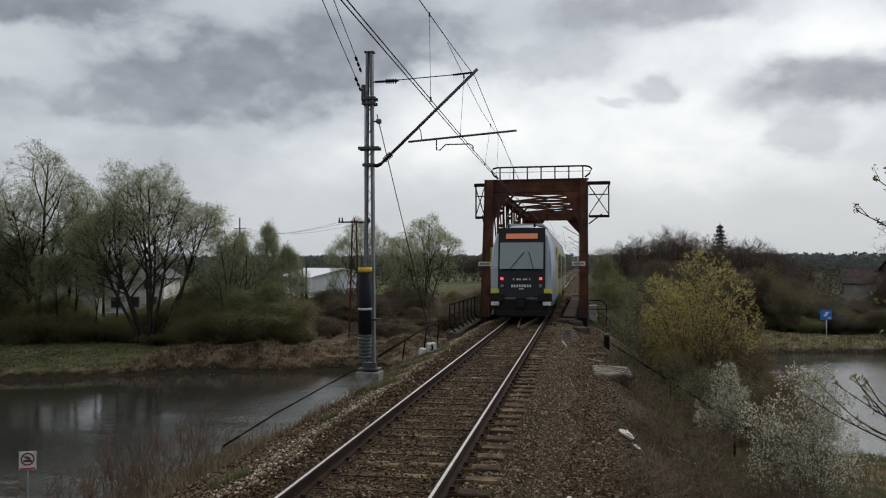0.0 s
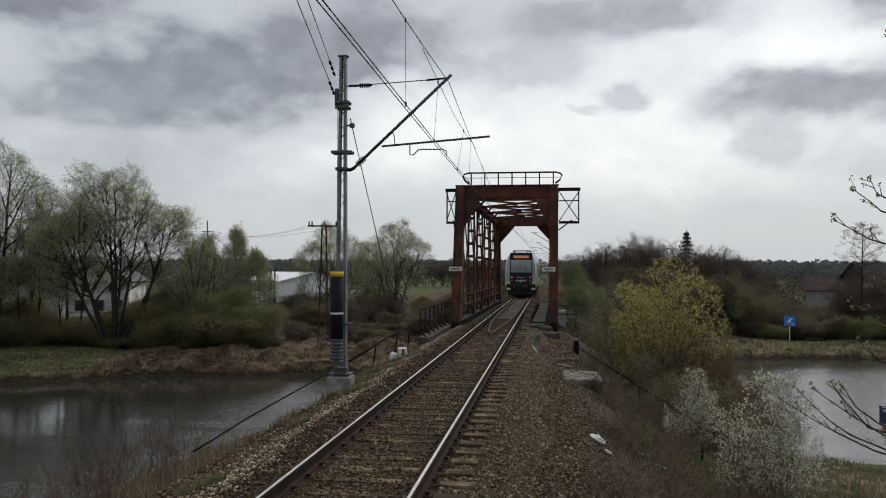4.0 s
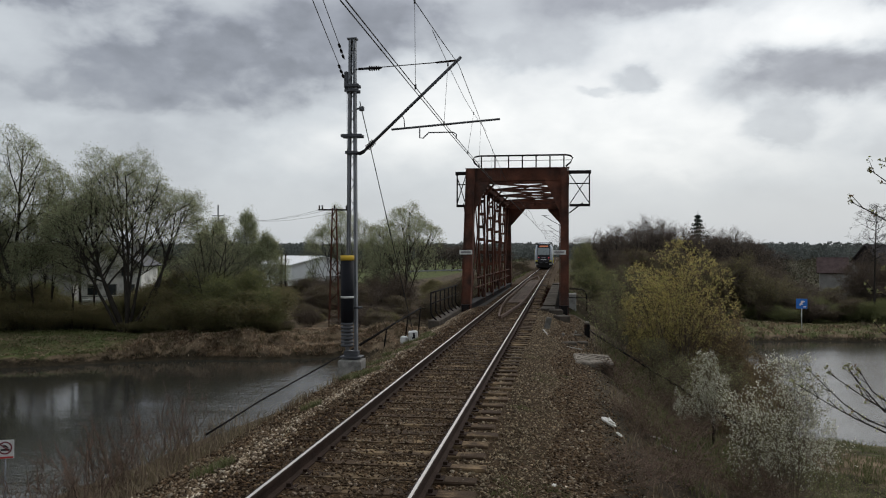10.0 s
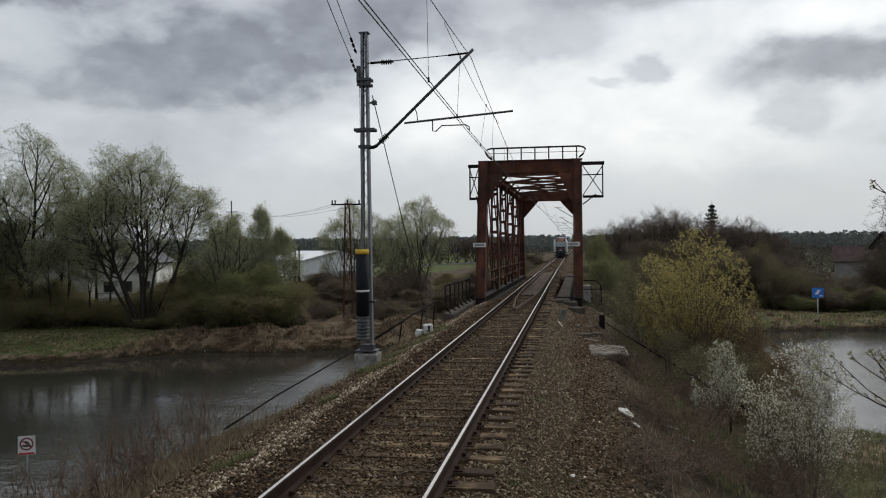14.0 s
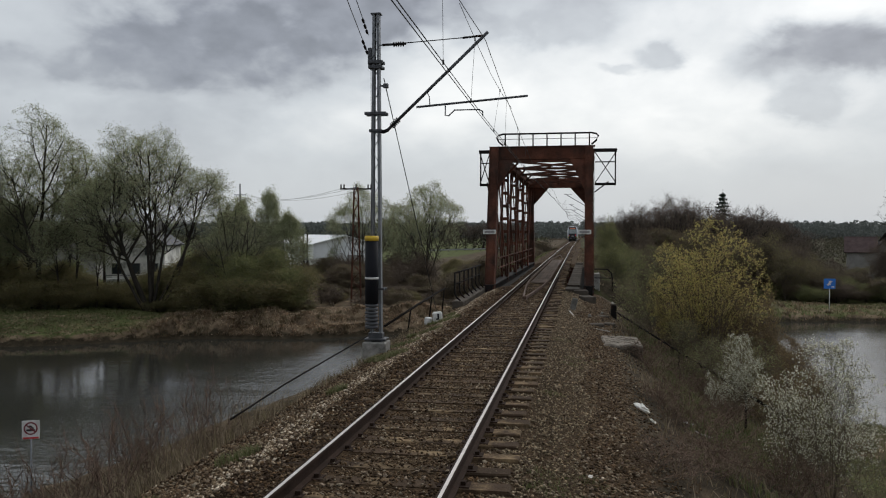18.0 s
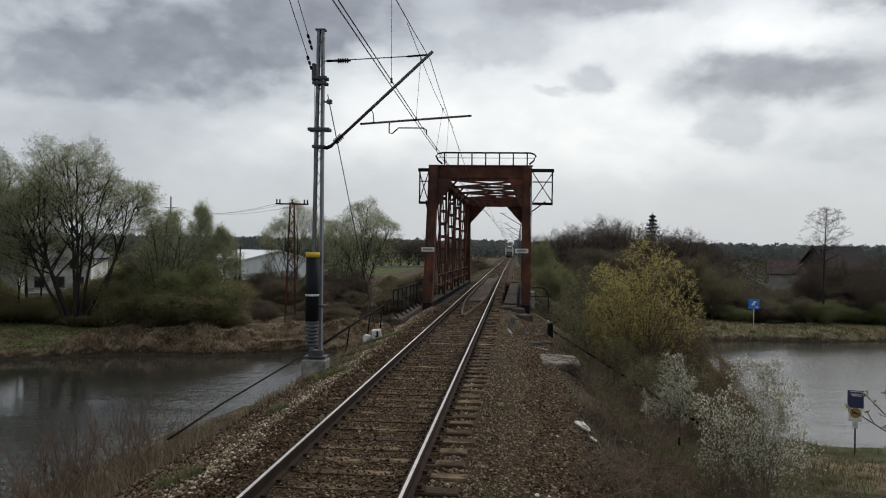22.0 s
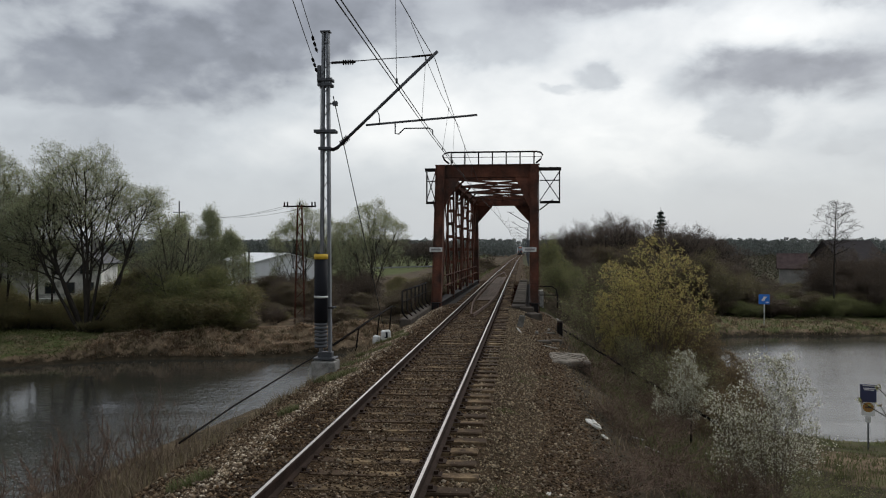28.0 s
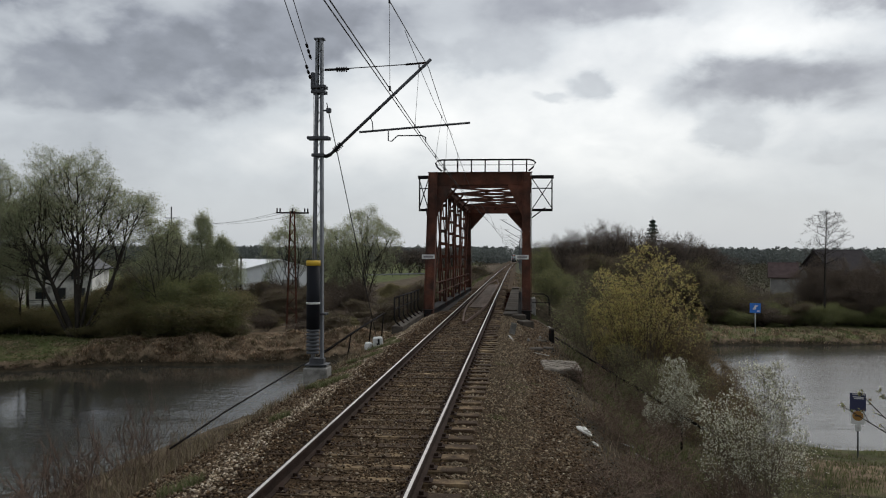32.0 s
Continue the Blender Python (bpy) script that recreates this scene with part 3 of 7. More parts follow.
def sleeper_mesh(seed):
    rnd = random.Random(seed)
    bm = bmesh.new()
    add_box(bm, (0, 0, -0.08), (2.58 + rnd.uniform(-.06, .06), 0.24, 0.16), None, 0.015)
    for v in bm.verts:
        v.co += Vector((0, rnd.uniform(-.008, .008), rnd.uniform(-.006, .006)))
    return bm_mesh("sleeper", bm, SLEEPER)


def bend(y):
    """The line curves gently to the right beyond the bridge."""
    return 1.6e-5 * max(0.0, y - 66.0) ** 2


def rail_bm(y0, y1):
    """Flat-bottomed rail: foot, web and head, without its running surface."""
    bm = bmesh.new()
    prof = ((-.062, -.165), (.062, -.165), (.062, -.152), (.012, -.135), (.010, -.05), (.033, -.038), (.035, -.004), (.030, -.001), (-.030, -.001),
            (-.035, -.004), (-.033, -.038), (-.010, -.05), (-.012, -.135), (-.062, -.152))
    n = 60
    rows = [[bm.verts.new((x + bend(y0 + (y1 - y0) * (k / n) ** 1.6), y0 + (y1 - y0) * (k / n) ** 1.6, z)) for x, z in prof] for k in range(n + 1)]
    for a, b in zip(rows[:-1], rows[1:]):
        for k in range(len(prof)):
            bm.faces.new((a[k], a[(k + 1) % len(prof)], b[(k + 1) % len(prof)], b[k]))
    return bm


def make_track():
    track = thing("railway_track", pose(0, 0, 0), "single railway track with rusty rails on worn wooden sleepers", "railway track")
    for x in (-.7525, .7525):
        bm = rail_bm(-30, 900)
        bmesh.ops.translate(bm, vec=(x, 0, 0), verts=bm.verts)
        rail = part("rail", bm, RAIL_SIDE, track, "rust-brown steel rail")
        bm = bmesh.new()
        rows = []
        for k in range(61):
            y = -30 + 930 * (k / 60) ** 1.6
            rows.append([bm.verts.new((x + dx + bend(y), y, z)) for dx, z in ((-.013, -.0012), (-.013, .001), (.021, .001), (.021, -.0012))])
        for p, q in zip(rows[:-1], rows[1:]):
            for k in range(4):
                bm.faces.new((p[k], q[k], q[(k + 1) % 4], p[(k + 1) % 4]))
        part("running_surface", bm, RAIL_TOP, rail, "shiny worn rail head")
    meshes = [sleeper_mesh(k) for k in range(5)]
    rnd = random.Random(5)
    y = -1.0 - 16 * SLEEPER_STEP
    count = 0
    while y < 160:
        ob = part("sleeper", meshes[count % 5], None, track)
        ob.matrix_basis = pose(rnd.uniform(-.05, .05) + bend(y), y + rnd.uniform(-.025, .025), -.165 + rnd.uniform(-.004, .006), 0, 0, rnd.uniform(-.9, .9))
        y += SLEEPER_STEP
        count += 1
    far = []
    y = 160
    while y < 600:
        far.append(((bend(y), y, -.245), (2.58, .24, .16)))
        y += SLEEPER_STEP * 1.0
    tagged(part("far_sleepers", boxes(*far), SLEEPER, track), kind="stuff")
    # rail clips: base plates with bolts
    pm = bm_mesh("base_plate", boxes(((0, 0, .006), (.32, .17, .014)), ((.095, 0, .03), (.05, .06, .04)), ((-.095, 0, .03), (.05, .06, .04))), RAIL_SIDE)
    y = -1.0
    k = 0
    while y < 46:
        for x in (-.7525, .7525):
            ob = part("base_plate", pm, None, track)
            ob.matrix_basis = pose(x, y, -.164)
        y += SLEEPER_STEP
    CHECK = material("dull_brown_check_rail", (0.10, 0.066, 0.050), 0.8, scale=3, amount=0.3)
    # check rails that run together in a point before and behind the bridge
    def check(xs):
        return [(x, yy, -.05) for x, yy in xs]
    for s in (-1, 1):
        pts = [(0.03 * s, 30.0), (.12 * s, 31.5), (.36 * s, 36.5), (.46 * s, 40.5), (.48 * s, 44), (.48 * s, 72), (.44 * s, 76), (.03 * s, 88)]
        bm = bmesh.new()
        pp = check(pts)
        for a, b in zip(pp[:-1], pp[1:]):
            beam(bm, a, b, .055, .11)
        part("check_rail", bm, CHECK, track, "rusty inner check rail converging to a point")
    plank = material("brown_deck_plank", (0.082, 0.060, 0.046), 0.9, scale=3, amount=0.35, bump=.3, vary=.3, stain=(.045, .033, .026), stain_scale=1.5)
    bm = boxes(((0, 0, 0), (.265, 3.46, .03)), bevel=.004)
    board = bm_mesh("deck_board", bm, plank)
    for k in range(10):
        for c in (-1, 0, 1):
            part("deck_board", board, None, track).matrix_basis = pose(c * .272, 42.2 + k * 3.5 + rnd.uniform(-.1, .1) * c, -.135 + rnd.uniform(0, .008))


make_track()


def make_ballast():
    """Loose crushed stones over the bed and its shoulders, densest near the viewer."""
    rng = np.random.default_rng(3)
    ico = np.array([(1, .2, .3), (-1, .1, -.2), (.2, 1, -.3), (-.1, -1, .3), (.3, -.2, .9), (-.2, .3, -.9)])
    tri = np.array([(0, 2, 4), (2, 1, 4), (1, 3, 4), (3, 0, 4), (2, 0, 5), (1, 2, 5), (3, 1, 5), (0, 3, 5)])
    n = 118000
    y = 4.5 + 33 * rng.random(n) ** 1.9
    y[:5000] = rng.uniform(-7, 4.5, 5000)
    x = rng.uniform(-3.2, 3.5, n)
    keep = rng.random(n) < np.where(np.abs(x) < 2.5, 1.0, np.clip(1.0 - (np.abs(x) - 2.5) / .9, .05, 1))
    on_wood = (np.abs((y + 1.0 + SLEEPER_STEP / 2) % SLEEPER_STEP - SLEEPER_STEP / 2) < .13) & (np.abs(x) < 1.3)
    keep &= ~on_wood | (rng.random(n) < np.where(x < -.8, .85, np.where(x < .7, .5, .10)))
    keep &= (np.abs(np.abs(x) - .7525) > .085)
    x, y, on_wood = x[keep], y[keep], on_wood[keep]
    z = land(x, y)[0] + np.where(on_wood, .022, .0)
    n = len(x)
    s = rng.uniform(.012, .025, n) * (1 + .3 * (rng.random(n) > .92)) * (1 + .012 * y) * np.where(np.abs(x) < .7, .8, np.where((x > 1.2) & (x < 2.0 + .2 * waves(x, y, .8, 6)), .78, 1))
    base = ico[None] * (1 + rng.uniform(-.3, .3, (n, 6, 1))) * (s[:, None] * rng.uniform(.65, 1.25, (n, 3)))[:, None]
    a = rng.random(n) * 6.28
    c, sn = np.cos(a)[:, None], np.sin(a)[:, None]
    bx, by = base[..., 0] * c - base[..., 1] * sn, base[..., 0] * sn + base[..., 1] * c
    earthy = (x < -1.0) & (x > -1.0 - .52 * (1 + .4 * waves(x * 0, y, .7, 9)))
    v = np.stack([bx + x[:, None], by + y[:, None], base[..., 2] * .8 + (z + s * .3)[:, None]], -1).reshape(-1, 3)
    pale = (x < -1.25) & (rng.random(n) < np.exp(-((x + np.clip(1.50 + .018 * y, 1.6, 2.05) + .12 * waves(x * 0, y, .9, 2)) / (.27 + .10 * waves(x * 0, y, .5, 4))) ** 2) * .95) | (rng.random(n) < .012)
    v = v.reshape(n, 6, 3)
    stained = ~pale & (np.abs(np.abs(x) - .7525) < .20 + .10 * waves(x, y, .35, 3)) & (rng.random(n) < .8) & (x < 1.0)
    stained |= ~pale & earthy & (rng.random(n) < .75)
    pale = pale & ~stained
    grit = (x > 1.0) & (x < 2.05 + .25 * waves(x, y, .8, 6)) & ~pale & ~stained & (rng.random(n) < .8)
    for name, pick, mat, label in (("ballast", ~pale & ~stained & ~grit, STONE, "brown crushed stone ballast between and beside the sleepers"), ("fine_gravel", grit, GRIT, "grey-brown fine gravel along the sleepers' ends"), ("stained_ballast", stained, STAINED, "dark rust-stained ballast beside the rails"), ("stone_chips", pale, STONE_PALE, "paler broken stones along the track shoulder")):
        m = int(pick.sum())
        f = ((np.arange(m) * 6)[:, None, None] + tri[None]).reshape(-1, 3)
        bed = tagged(new(name, quad_mesh(name, v[pick].reshape(-1, 3), f, [mat])), label, "gravel", kind="stuff") or bpy.data.objects[name]
        if name == "ballast":
            # the stones nearest to the viewer, singly
            kinds = []
            for k in range(8):
                bm = bmesh.new()
                r = random.Random(k)
                for q in range(11):
                    p = Vector((r.gauss(0, 1), r.gauss(0, 1), r.gauss(0, 1))).normalized()
                    bm.verts.new(Vector((p.x * 1.35, p.y, p.z * .7)) * .025 * r.uniform(.85, 1.15))
                hull = bmesh.ops.convex_hull(bm, input=bm.verts)
                bmesh.ops.delete(bm, geom=[g for g in hull["geom_interior"] if isinstance(g, bmesh.types.BMVert)], context="VERTS")
                kinds.append(bm_mesh("stone", bm, STONE_ONE))
            r = random.Random(77)
            k = 0
            while k < 290:
                sx, sy = r.uniform(-2.2, 3.0), 5.2 + 4.5 * r.random() ** 1.3
                if abs(abs(sx) - .7525) < .09:
                    continue
                ob = part("stone", kinds[k % 8], None, bed)
                ob.matrix_basis = pose(sx, sy, height(sx, sy) + .022, r.uniform(-20, 20), r.uniform(-20, 20), r.uniform(0, 360))
                k += 1


make_ballast()


# ------------------------------------------------------------------ the bridge
B0, B1 = 39.6, 65.0          # the upper corners of the trusses along the line
TX = 2.27                    # truss axes either side of the line
TOP, LOW = 6.13, -0.35


WALK_SLAB = material("grimy_walkway_slab", (0.081, 0.067, 0.052), 0.9, scale=2.0, fine=30, amount=0.35, bump=0.4, vary=0.35, stain=(0.035, 0.027, 0.022), stain_scale=1.6)


def make_bridge():
    br = thing("railway_truss_bridge", pose(-.224, 0, 0, 0, 0, -.57), "rusty riveted steel truss railway bridge over the river", "bridge")

    def at(name, bm, label="", mat=RUST, up=br):
        return part(name, bm, mat, up, label)

    panels = 5
    step = (B1 - B0) / panels
    for s in (-1, 1):
        x = s * TX
        # chords: two flanges and a web each, the bottom one in darker steel
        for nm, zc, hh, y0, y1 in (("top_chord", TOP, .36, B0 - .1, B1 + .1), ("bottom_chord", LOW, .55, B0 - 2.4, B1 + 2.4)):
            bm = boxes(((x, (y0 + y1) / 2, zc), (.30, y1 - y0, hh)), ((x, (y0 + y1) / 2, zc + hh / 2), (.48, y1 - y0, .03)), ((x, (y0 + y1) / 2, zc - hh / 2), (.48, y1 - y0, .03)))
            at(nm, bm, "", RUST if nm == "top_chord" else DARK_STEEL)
        # inclined end posts of the portals: a web plate with flanges
        for y0, y1 in ((B0 - 2.1, B0), (B1 + 2.1, B1)):
            bm = bmesh.new()
            beam(bm, (x, y0, LOW - 1.0), (x, y1, TOP + .28), .34, .55)
            for dx in (-.20, .20):
                beam(bm, (x + dx, y0, LOW - 1.0), (x + dx, y1, TOP + .28), .035, .66)
            at("end_post", bm, "rust-red box end post of the portal")
        # verticals: two angles joined by batten plates
        for k in range(1, panels):
            y = B0 + k * step
            for e in (-.19, .19):
                at("vertical", boxes(((x + e, y, (TOP + LOW) / 2), (.035, .20, TOP - LOW - .3)), ((x + e * .8, y, (TOP + LOW) / 2), (.10, .03, TOP - LOW - .3))))
            for zz in (0.3, 1.0, 1.7, 2.4, 3.1, 3.8, 4.5, 5.2):
                at("batten_plate", boxes(((x, y - .06, zz), (.36, .02, .17))))
        # diagonals
        for k in range(panels):
            ya, yb = B0 + k * step, B0 + (k + 1) * step
            a, b = ((x, ya, TOP - .1), (x, yb, LOW + .1)) if k < panels / 2 else ((x, yb, TOP - .1), (x, ya, LOW + .1))
            for e in (-.10, .10):
                bm = bmesh.new()
                beam(bm, (a[0] + e, a[1], a[2]), (b[0] + e, b[1], b[2]), .05, .16)
                at("diagonal", bm)
            bm = bmesh.new()
            beam(bm, (a[0], b[1], a[2]), (b[0], a[1], b[2]), .05, .10)
            at("counter_diagonal", bm)
        # railing rod along the inside of the truss
        for zz in (.6, 1.1):
            at("side_rail", boxes(((x - s * .14, (B0 + B1) / 2, zz), (.06, B1 - B0 - 1, .05))))
        # gussets on the top chord
        for k in range(1, panels):
            y = B0 + k * step
            at("gusset", boxes(((x - s * .19, y, TOP - .25), (.03, .6, .36))))
            at("gusset", boxes(((x - s * .19, y, LOW + .45), (.03, .75, .6))))
    # portals: lintel with haunches
    for y, d in ((B0, -1), (B1, 1)):
        bm = boxes(((0, y, TOP + .05), (2 * TX + .2, .30, .56)), ((0, y, TOP + .35), (2 * TX + .5, .46, .035)), ((0, y, TOP - .24), (2 * TX, .46, .035)))
        at("portal_beam", bm, "rust-streaked plate girder of the portal")
        for s in (-1, 1):
            bm = bmesh.new()
            wide, deep = (.80, 1.75) if d < 0 else (1.25, 1.55)
            prof = [(s * (TX - .15), TOP - .2), (s * (TX - wide - .15), TOP - .2), (s * (TX - wide - .1), TOP - .34), (s * (TX - .24), TOP - deep), (s * (TX - .18), TOP - deep - .35), (s * (TX - .12), TOP - deep - .35)]
            f0 = [bm.verts.new((px, y - .11 + d * (TOP - pz) * .33, pz)) for px, pz in prof]
            f1 = [bm.verts.new((px, y + .11 + d * (TOP - pz) * .33, pz)) for px, pz in prof]
            bm.faces.new(f0), bm.faces.new(f1[::-1])
            for i in range(len(prof)):
                bm.faces.new((f0[i], f1[i], f1[(i + 1) % len(prof)], f0[(i + 1) % len(prof)]))
            bmesh.ops.recalc_face_normals(bm, faces=bm.faces)
            at("portal_haunch", bm, "plate haunch of the portal")
    # upper bracing: struts and crossed angles
    for k in range(1, panels):
        y = B0 + k * step
        at("top_strut", boxes(((0, y, TOP + .10), (2 * TX, .14, .14))))
        for s in (-1, 1):
            bm = bmesh.new()
            beam(bm, (s * TX, y, TOP - .75), (s * (TX - .7), y, TOP + .02), .10, .10)
            at("knee_brace", bm)
    for k in range(panels):
        ya, yb = B0 + k * step, B0 + (k + 1) * step
        ym = (ya + yb) / 2
        for s in (-1, 1):
            for y0, y1 in ((ya, yb),):
                bm = bmesh.new()
                beam(bm, (-s * TX, y0, TOP + .10 + .02 * s), (s * TX, y1, TOP + .10 + .02 * s), .13, .10)
                at("top_brace", bm)
        at("brace_gusset", boxes(((0, ym, TOP + .02), (.42, .42, .03)), ((0, ym, TOP - .04), (.16, .06, .22))))
    # floor: plates beside the track, cross girders, stringers
    for s in (-1, 1):
        for k in range(6):
            at("deck_plate", boxes(((s * 1.66, 39.6 + k * 4.85, -.40), (1.0, 4.8, .04))), "dark deck plate", DARK_STEEL)
    for k in range(panels + 1):
        y = B0 + k * step
        at("cross_girder", boxes(((0, y, -.75), (2 * TX, .26, .7)), ((0, y, -.41), (2 * TX, .36, .02))))
    for x in (-.78, .78):
        at("stringer", boxes(((x, (B0 + B1) / 2, -.56), (.22, B1 - B0 + 3, .46))))
    # hand railing over the near portal
    rx, ry = .25, B0 - .1
    ends = [(rx + 2.1, .42), (rx + 2.32, .60), (rx + 2.42, .82), (rx + 2.32, .92), (rx + 2.12, .97)]
    rail = at("portal_railing", pipe([(2 * rx - x, ry, TOP + z) for x, z in ends] + [(x, ry, TOP + z) for x, z in ends[::-1]], .042, 8, "portal_railing", DARK_STEEL), "dark pipe railing with rounded ends")
    part("mid_rail", pipe([(rx - 2.38, ry, TOP + .72), (rx + 2.38, ry, TOP + .72)], .014, 6, "mid_rail", DARK_STEEL), None, rail)
    for k in range(7):
        x = rx - 2.0 + k * .667
        part("post", pipe([(x, ry, TOP + .36), (x, ry, TOP + .97)], .036, 6, "post", DARK_STEEL), None, rail)
    # side brackets that once carried wires
    for s, x1 in ((-1, 2.98), (1, 3.50)):
        x0 = TX + .25
        bk = at("side_bracket", boxes(((s * (x0 + x1) / 2, B0 - .05, TOP + .13), (x1 - x0 + .1, .14, .16))), "dark steel side bracket with crossed braces", DARK_STEEL)
        part("bracket_sill", boxes(((s * (x0 + x1) / 2, B0 - .05, TOP - 1.47), (x1 - x0, .14, .12))), DARK_STEEL, bk)
        part("bracket_post", boxes(((s * (x1 - .03), B0 - .05, TOP - .68), (.06, .10, 1.66))), DARK_STEEL, bk)
        part("bracket_rail", boxes(((s * (x0 + x1) / 2, B0 - .05, TOP - .42), (x1 - x0, .06, .05))), DARK_STEEL, bk)
        for a, b in (((x0, TOP + .05), (x1, TOP - 1.42)), ((x0, TOP - 1.42), (x1, TOP + .05))):
            bm = bmesh.new()
            beam(bm, (s * a[0], B0 - .05 + .03 * (a[1] > b[1]), a[1]), (s * b[0], B0 - .05 + .03 * (a[1] > b[1]), b[1]), .05, .04)
            part("bracket_brace", bm, DARK_STEEL, bk)
        bm = bmesh.new()
        beam(bm, (s * (x1 - .35), B0 - .05, TOP - 1.36), (s * x0, B0 - .3, TOP - 1.85), .05, .05)
        part("bracket_strut", bm, DARK_STEEL, bk)
    # white number plates on the near end posts
    for s in (-1, 1):
        pl = at("number_plate", boxes(((s * (TX - .10) - .12, 37.70, 2.38), (.60, .02, .20))), "white plate with worn lettering", WHITE)
        part("lettering_bar", boxes(((s * (TX - .10) - .12, 37.687, 2.38), (.46, .005, .09))), material("faded_lettering", (.25, .24, .24), .8), pl)
    # walkway along the track
    for k in range(19):
        y = B0 + .4 + k * 1.35
        at("walkway_slab", boxes(((1.55, y, -.18), (.60, 1.31, .07)), bevel=.01), "grimy brown-grey walkway slab", WALK_SLAB)
    for y0 in (36.8, 67.5):
        at("walkway_slab", boxes(((1.55, y0, -.17), (.62, 1.5, .12)), bevel=.02), "grimy end slab", CONCRETE_DARK)
    return br


make_bridge()


def make_abutments():
    for nm, yf, dy in (("abutment", 39.0, -1), ("abutment", 66.2, 1)):
        ab = thing(nm, pose(0, yf, -5.6), "weathered concrete bridge abutment at the river's edge", "abutment")
        part("seat_wall", boxes(((0, dy * 1.0, 2.35), (7.2, 2.4, 4.7)), bevel=.05), CONCRETE, ab)
        for s in (-1, 1):
            part("wing_wall", boxes(((s * 3.3, dy * 4.0, 2.3), (.5, 6.0, 4.4)), bevel=.04), CONCRETE, ab)
    # the kerb at the foot of the railing
    kb = thing("concrete_kerb", pose(-2.5, 34.4, -.45), "low concrete kerb carrying an iron railing", "kerb")
    part("kerb_body", boxes(((0, 0, .06), (.42, 8.6, .34)), bevel=.03), CONCRETE_DARK, kb)
    rl = thing("iron_railing", pose(-2.62, 30.2, -.22), "dark iron railing with bars bent at the foot", "railing")
    part("top_rail", pipe([(0, 0, 1.04), (0, 8.0, 1.04)], .034, 6, "top_rail", DARK_STEEL), None, rl)
    part("mid_rail", pipe([(0, 0, .62), (0, 8.0, .62)], .024, 6, "mid_rail", DARK_STEEL), None, rl)
    bar = pipe([(0, 0, 1.04), (0, 0, .28), (.06, .05, .14), (.2, .1, 0)], .034, 6, "bar", DARK_STEEL)
    for k in range(7):
        part("bar", bar, None, rl).matrix_basis = pose(0, k * 1.25, 0)
    rr = thing("iron_railing", pose(2.95, 37.6, -.3), "short dark iron railing beside the portal", "railing")
    part("top_rail", pipe([(-.3, 0, 1.0), (.25, 0, 1.0), (.45, 0, .85), (.5, 0, .6), (.5, 0, .0)], .03, 6, "top_rail", DARK_STEEL), None, rr)
    part("mid_rail", pipe([(-.3, 0, .6), (.5, 0, .6)], .025, 6, "mid_rail", DARK_STEEL), None, rr)


make_abutments()


# ------------------------------------------------------------------ overhead line
def make_mast(m, label, full=True):
    """Lattice mast of two channels with zigzag lacing, its foot plate and its cantilever."""
    mast = thing("catenary_mast", m, label, "mast", group="masts of the overhead line")
    for s in (-1, 1):
        part("leg", boxes(((s * .095, 0, 3.9), (.032, .16, 7.8), Matrix.Rotation(radians(-s * .45), 4, "Y")), ((s * .08, .075, 3.9), (.06, .012, 7.8), Matrix.Rotation(radians(-s * .45), 4, "Y")), ((s * .08, -.075, 3.9), (.06, .012, 7.8), Matrix.Rotation(radians(-s * .45), 4, "Y"))), GALV, mast, "galvanised channel leg")
    n = 26
    for k in range(n):
        z0, z1 = .4 + k * 7.2 / n, .4 + (k + 1) * 7.2 / n
        s = 1 if k % 2 else -1
        bm = bmesh.new()
        beam(bm, (-s * .08, -.09, z0), (s * .08, -.09, z1), .03, .012)
        part("lacing_bar", bm, GALV, mast)
    part("foot_plate", boxes(((0, 0, .06), (.52, .42, .04)), ((0, 0, .14), (.34, .22, .14)), bevel=.01), GALV_DARK, mast)
    return mast


mast = make_mast(pose(-2.83, 19.05, -.27), "galvanised lattice catenary mast on a concrete foundation")
fnd = thing("mast_foundation", pose(-2.83, 19.05, -1.25), "pale concrete block under the lattice mast", "foundation")
part("block", boxes(((0, 0, .49), (.56, .56, .98)), bevel=.02), CONCRETE, fnd)


def clamp_on(m, name, z, w, mat=GALV_DARK, x=0.0, h=.075):
    return part(name, boxes(((x, -.10, z), (w, .08, h)), ((x, .10, z), (w, .08, h)), bevel=.008), mat, m)


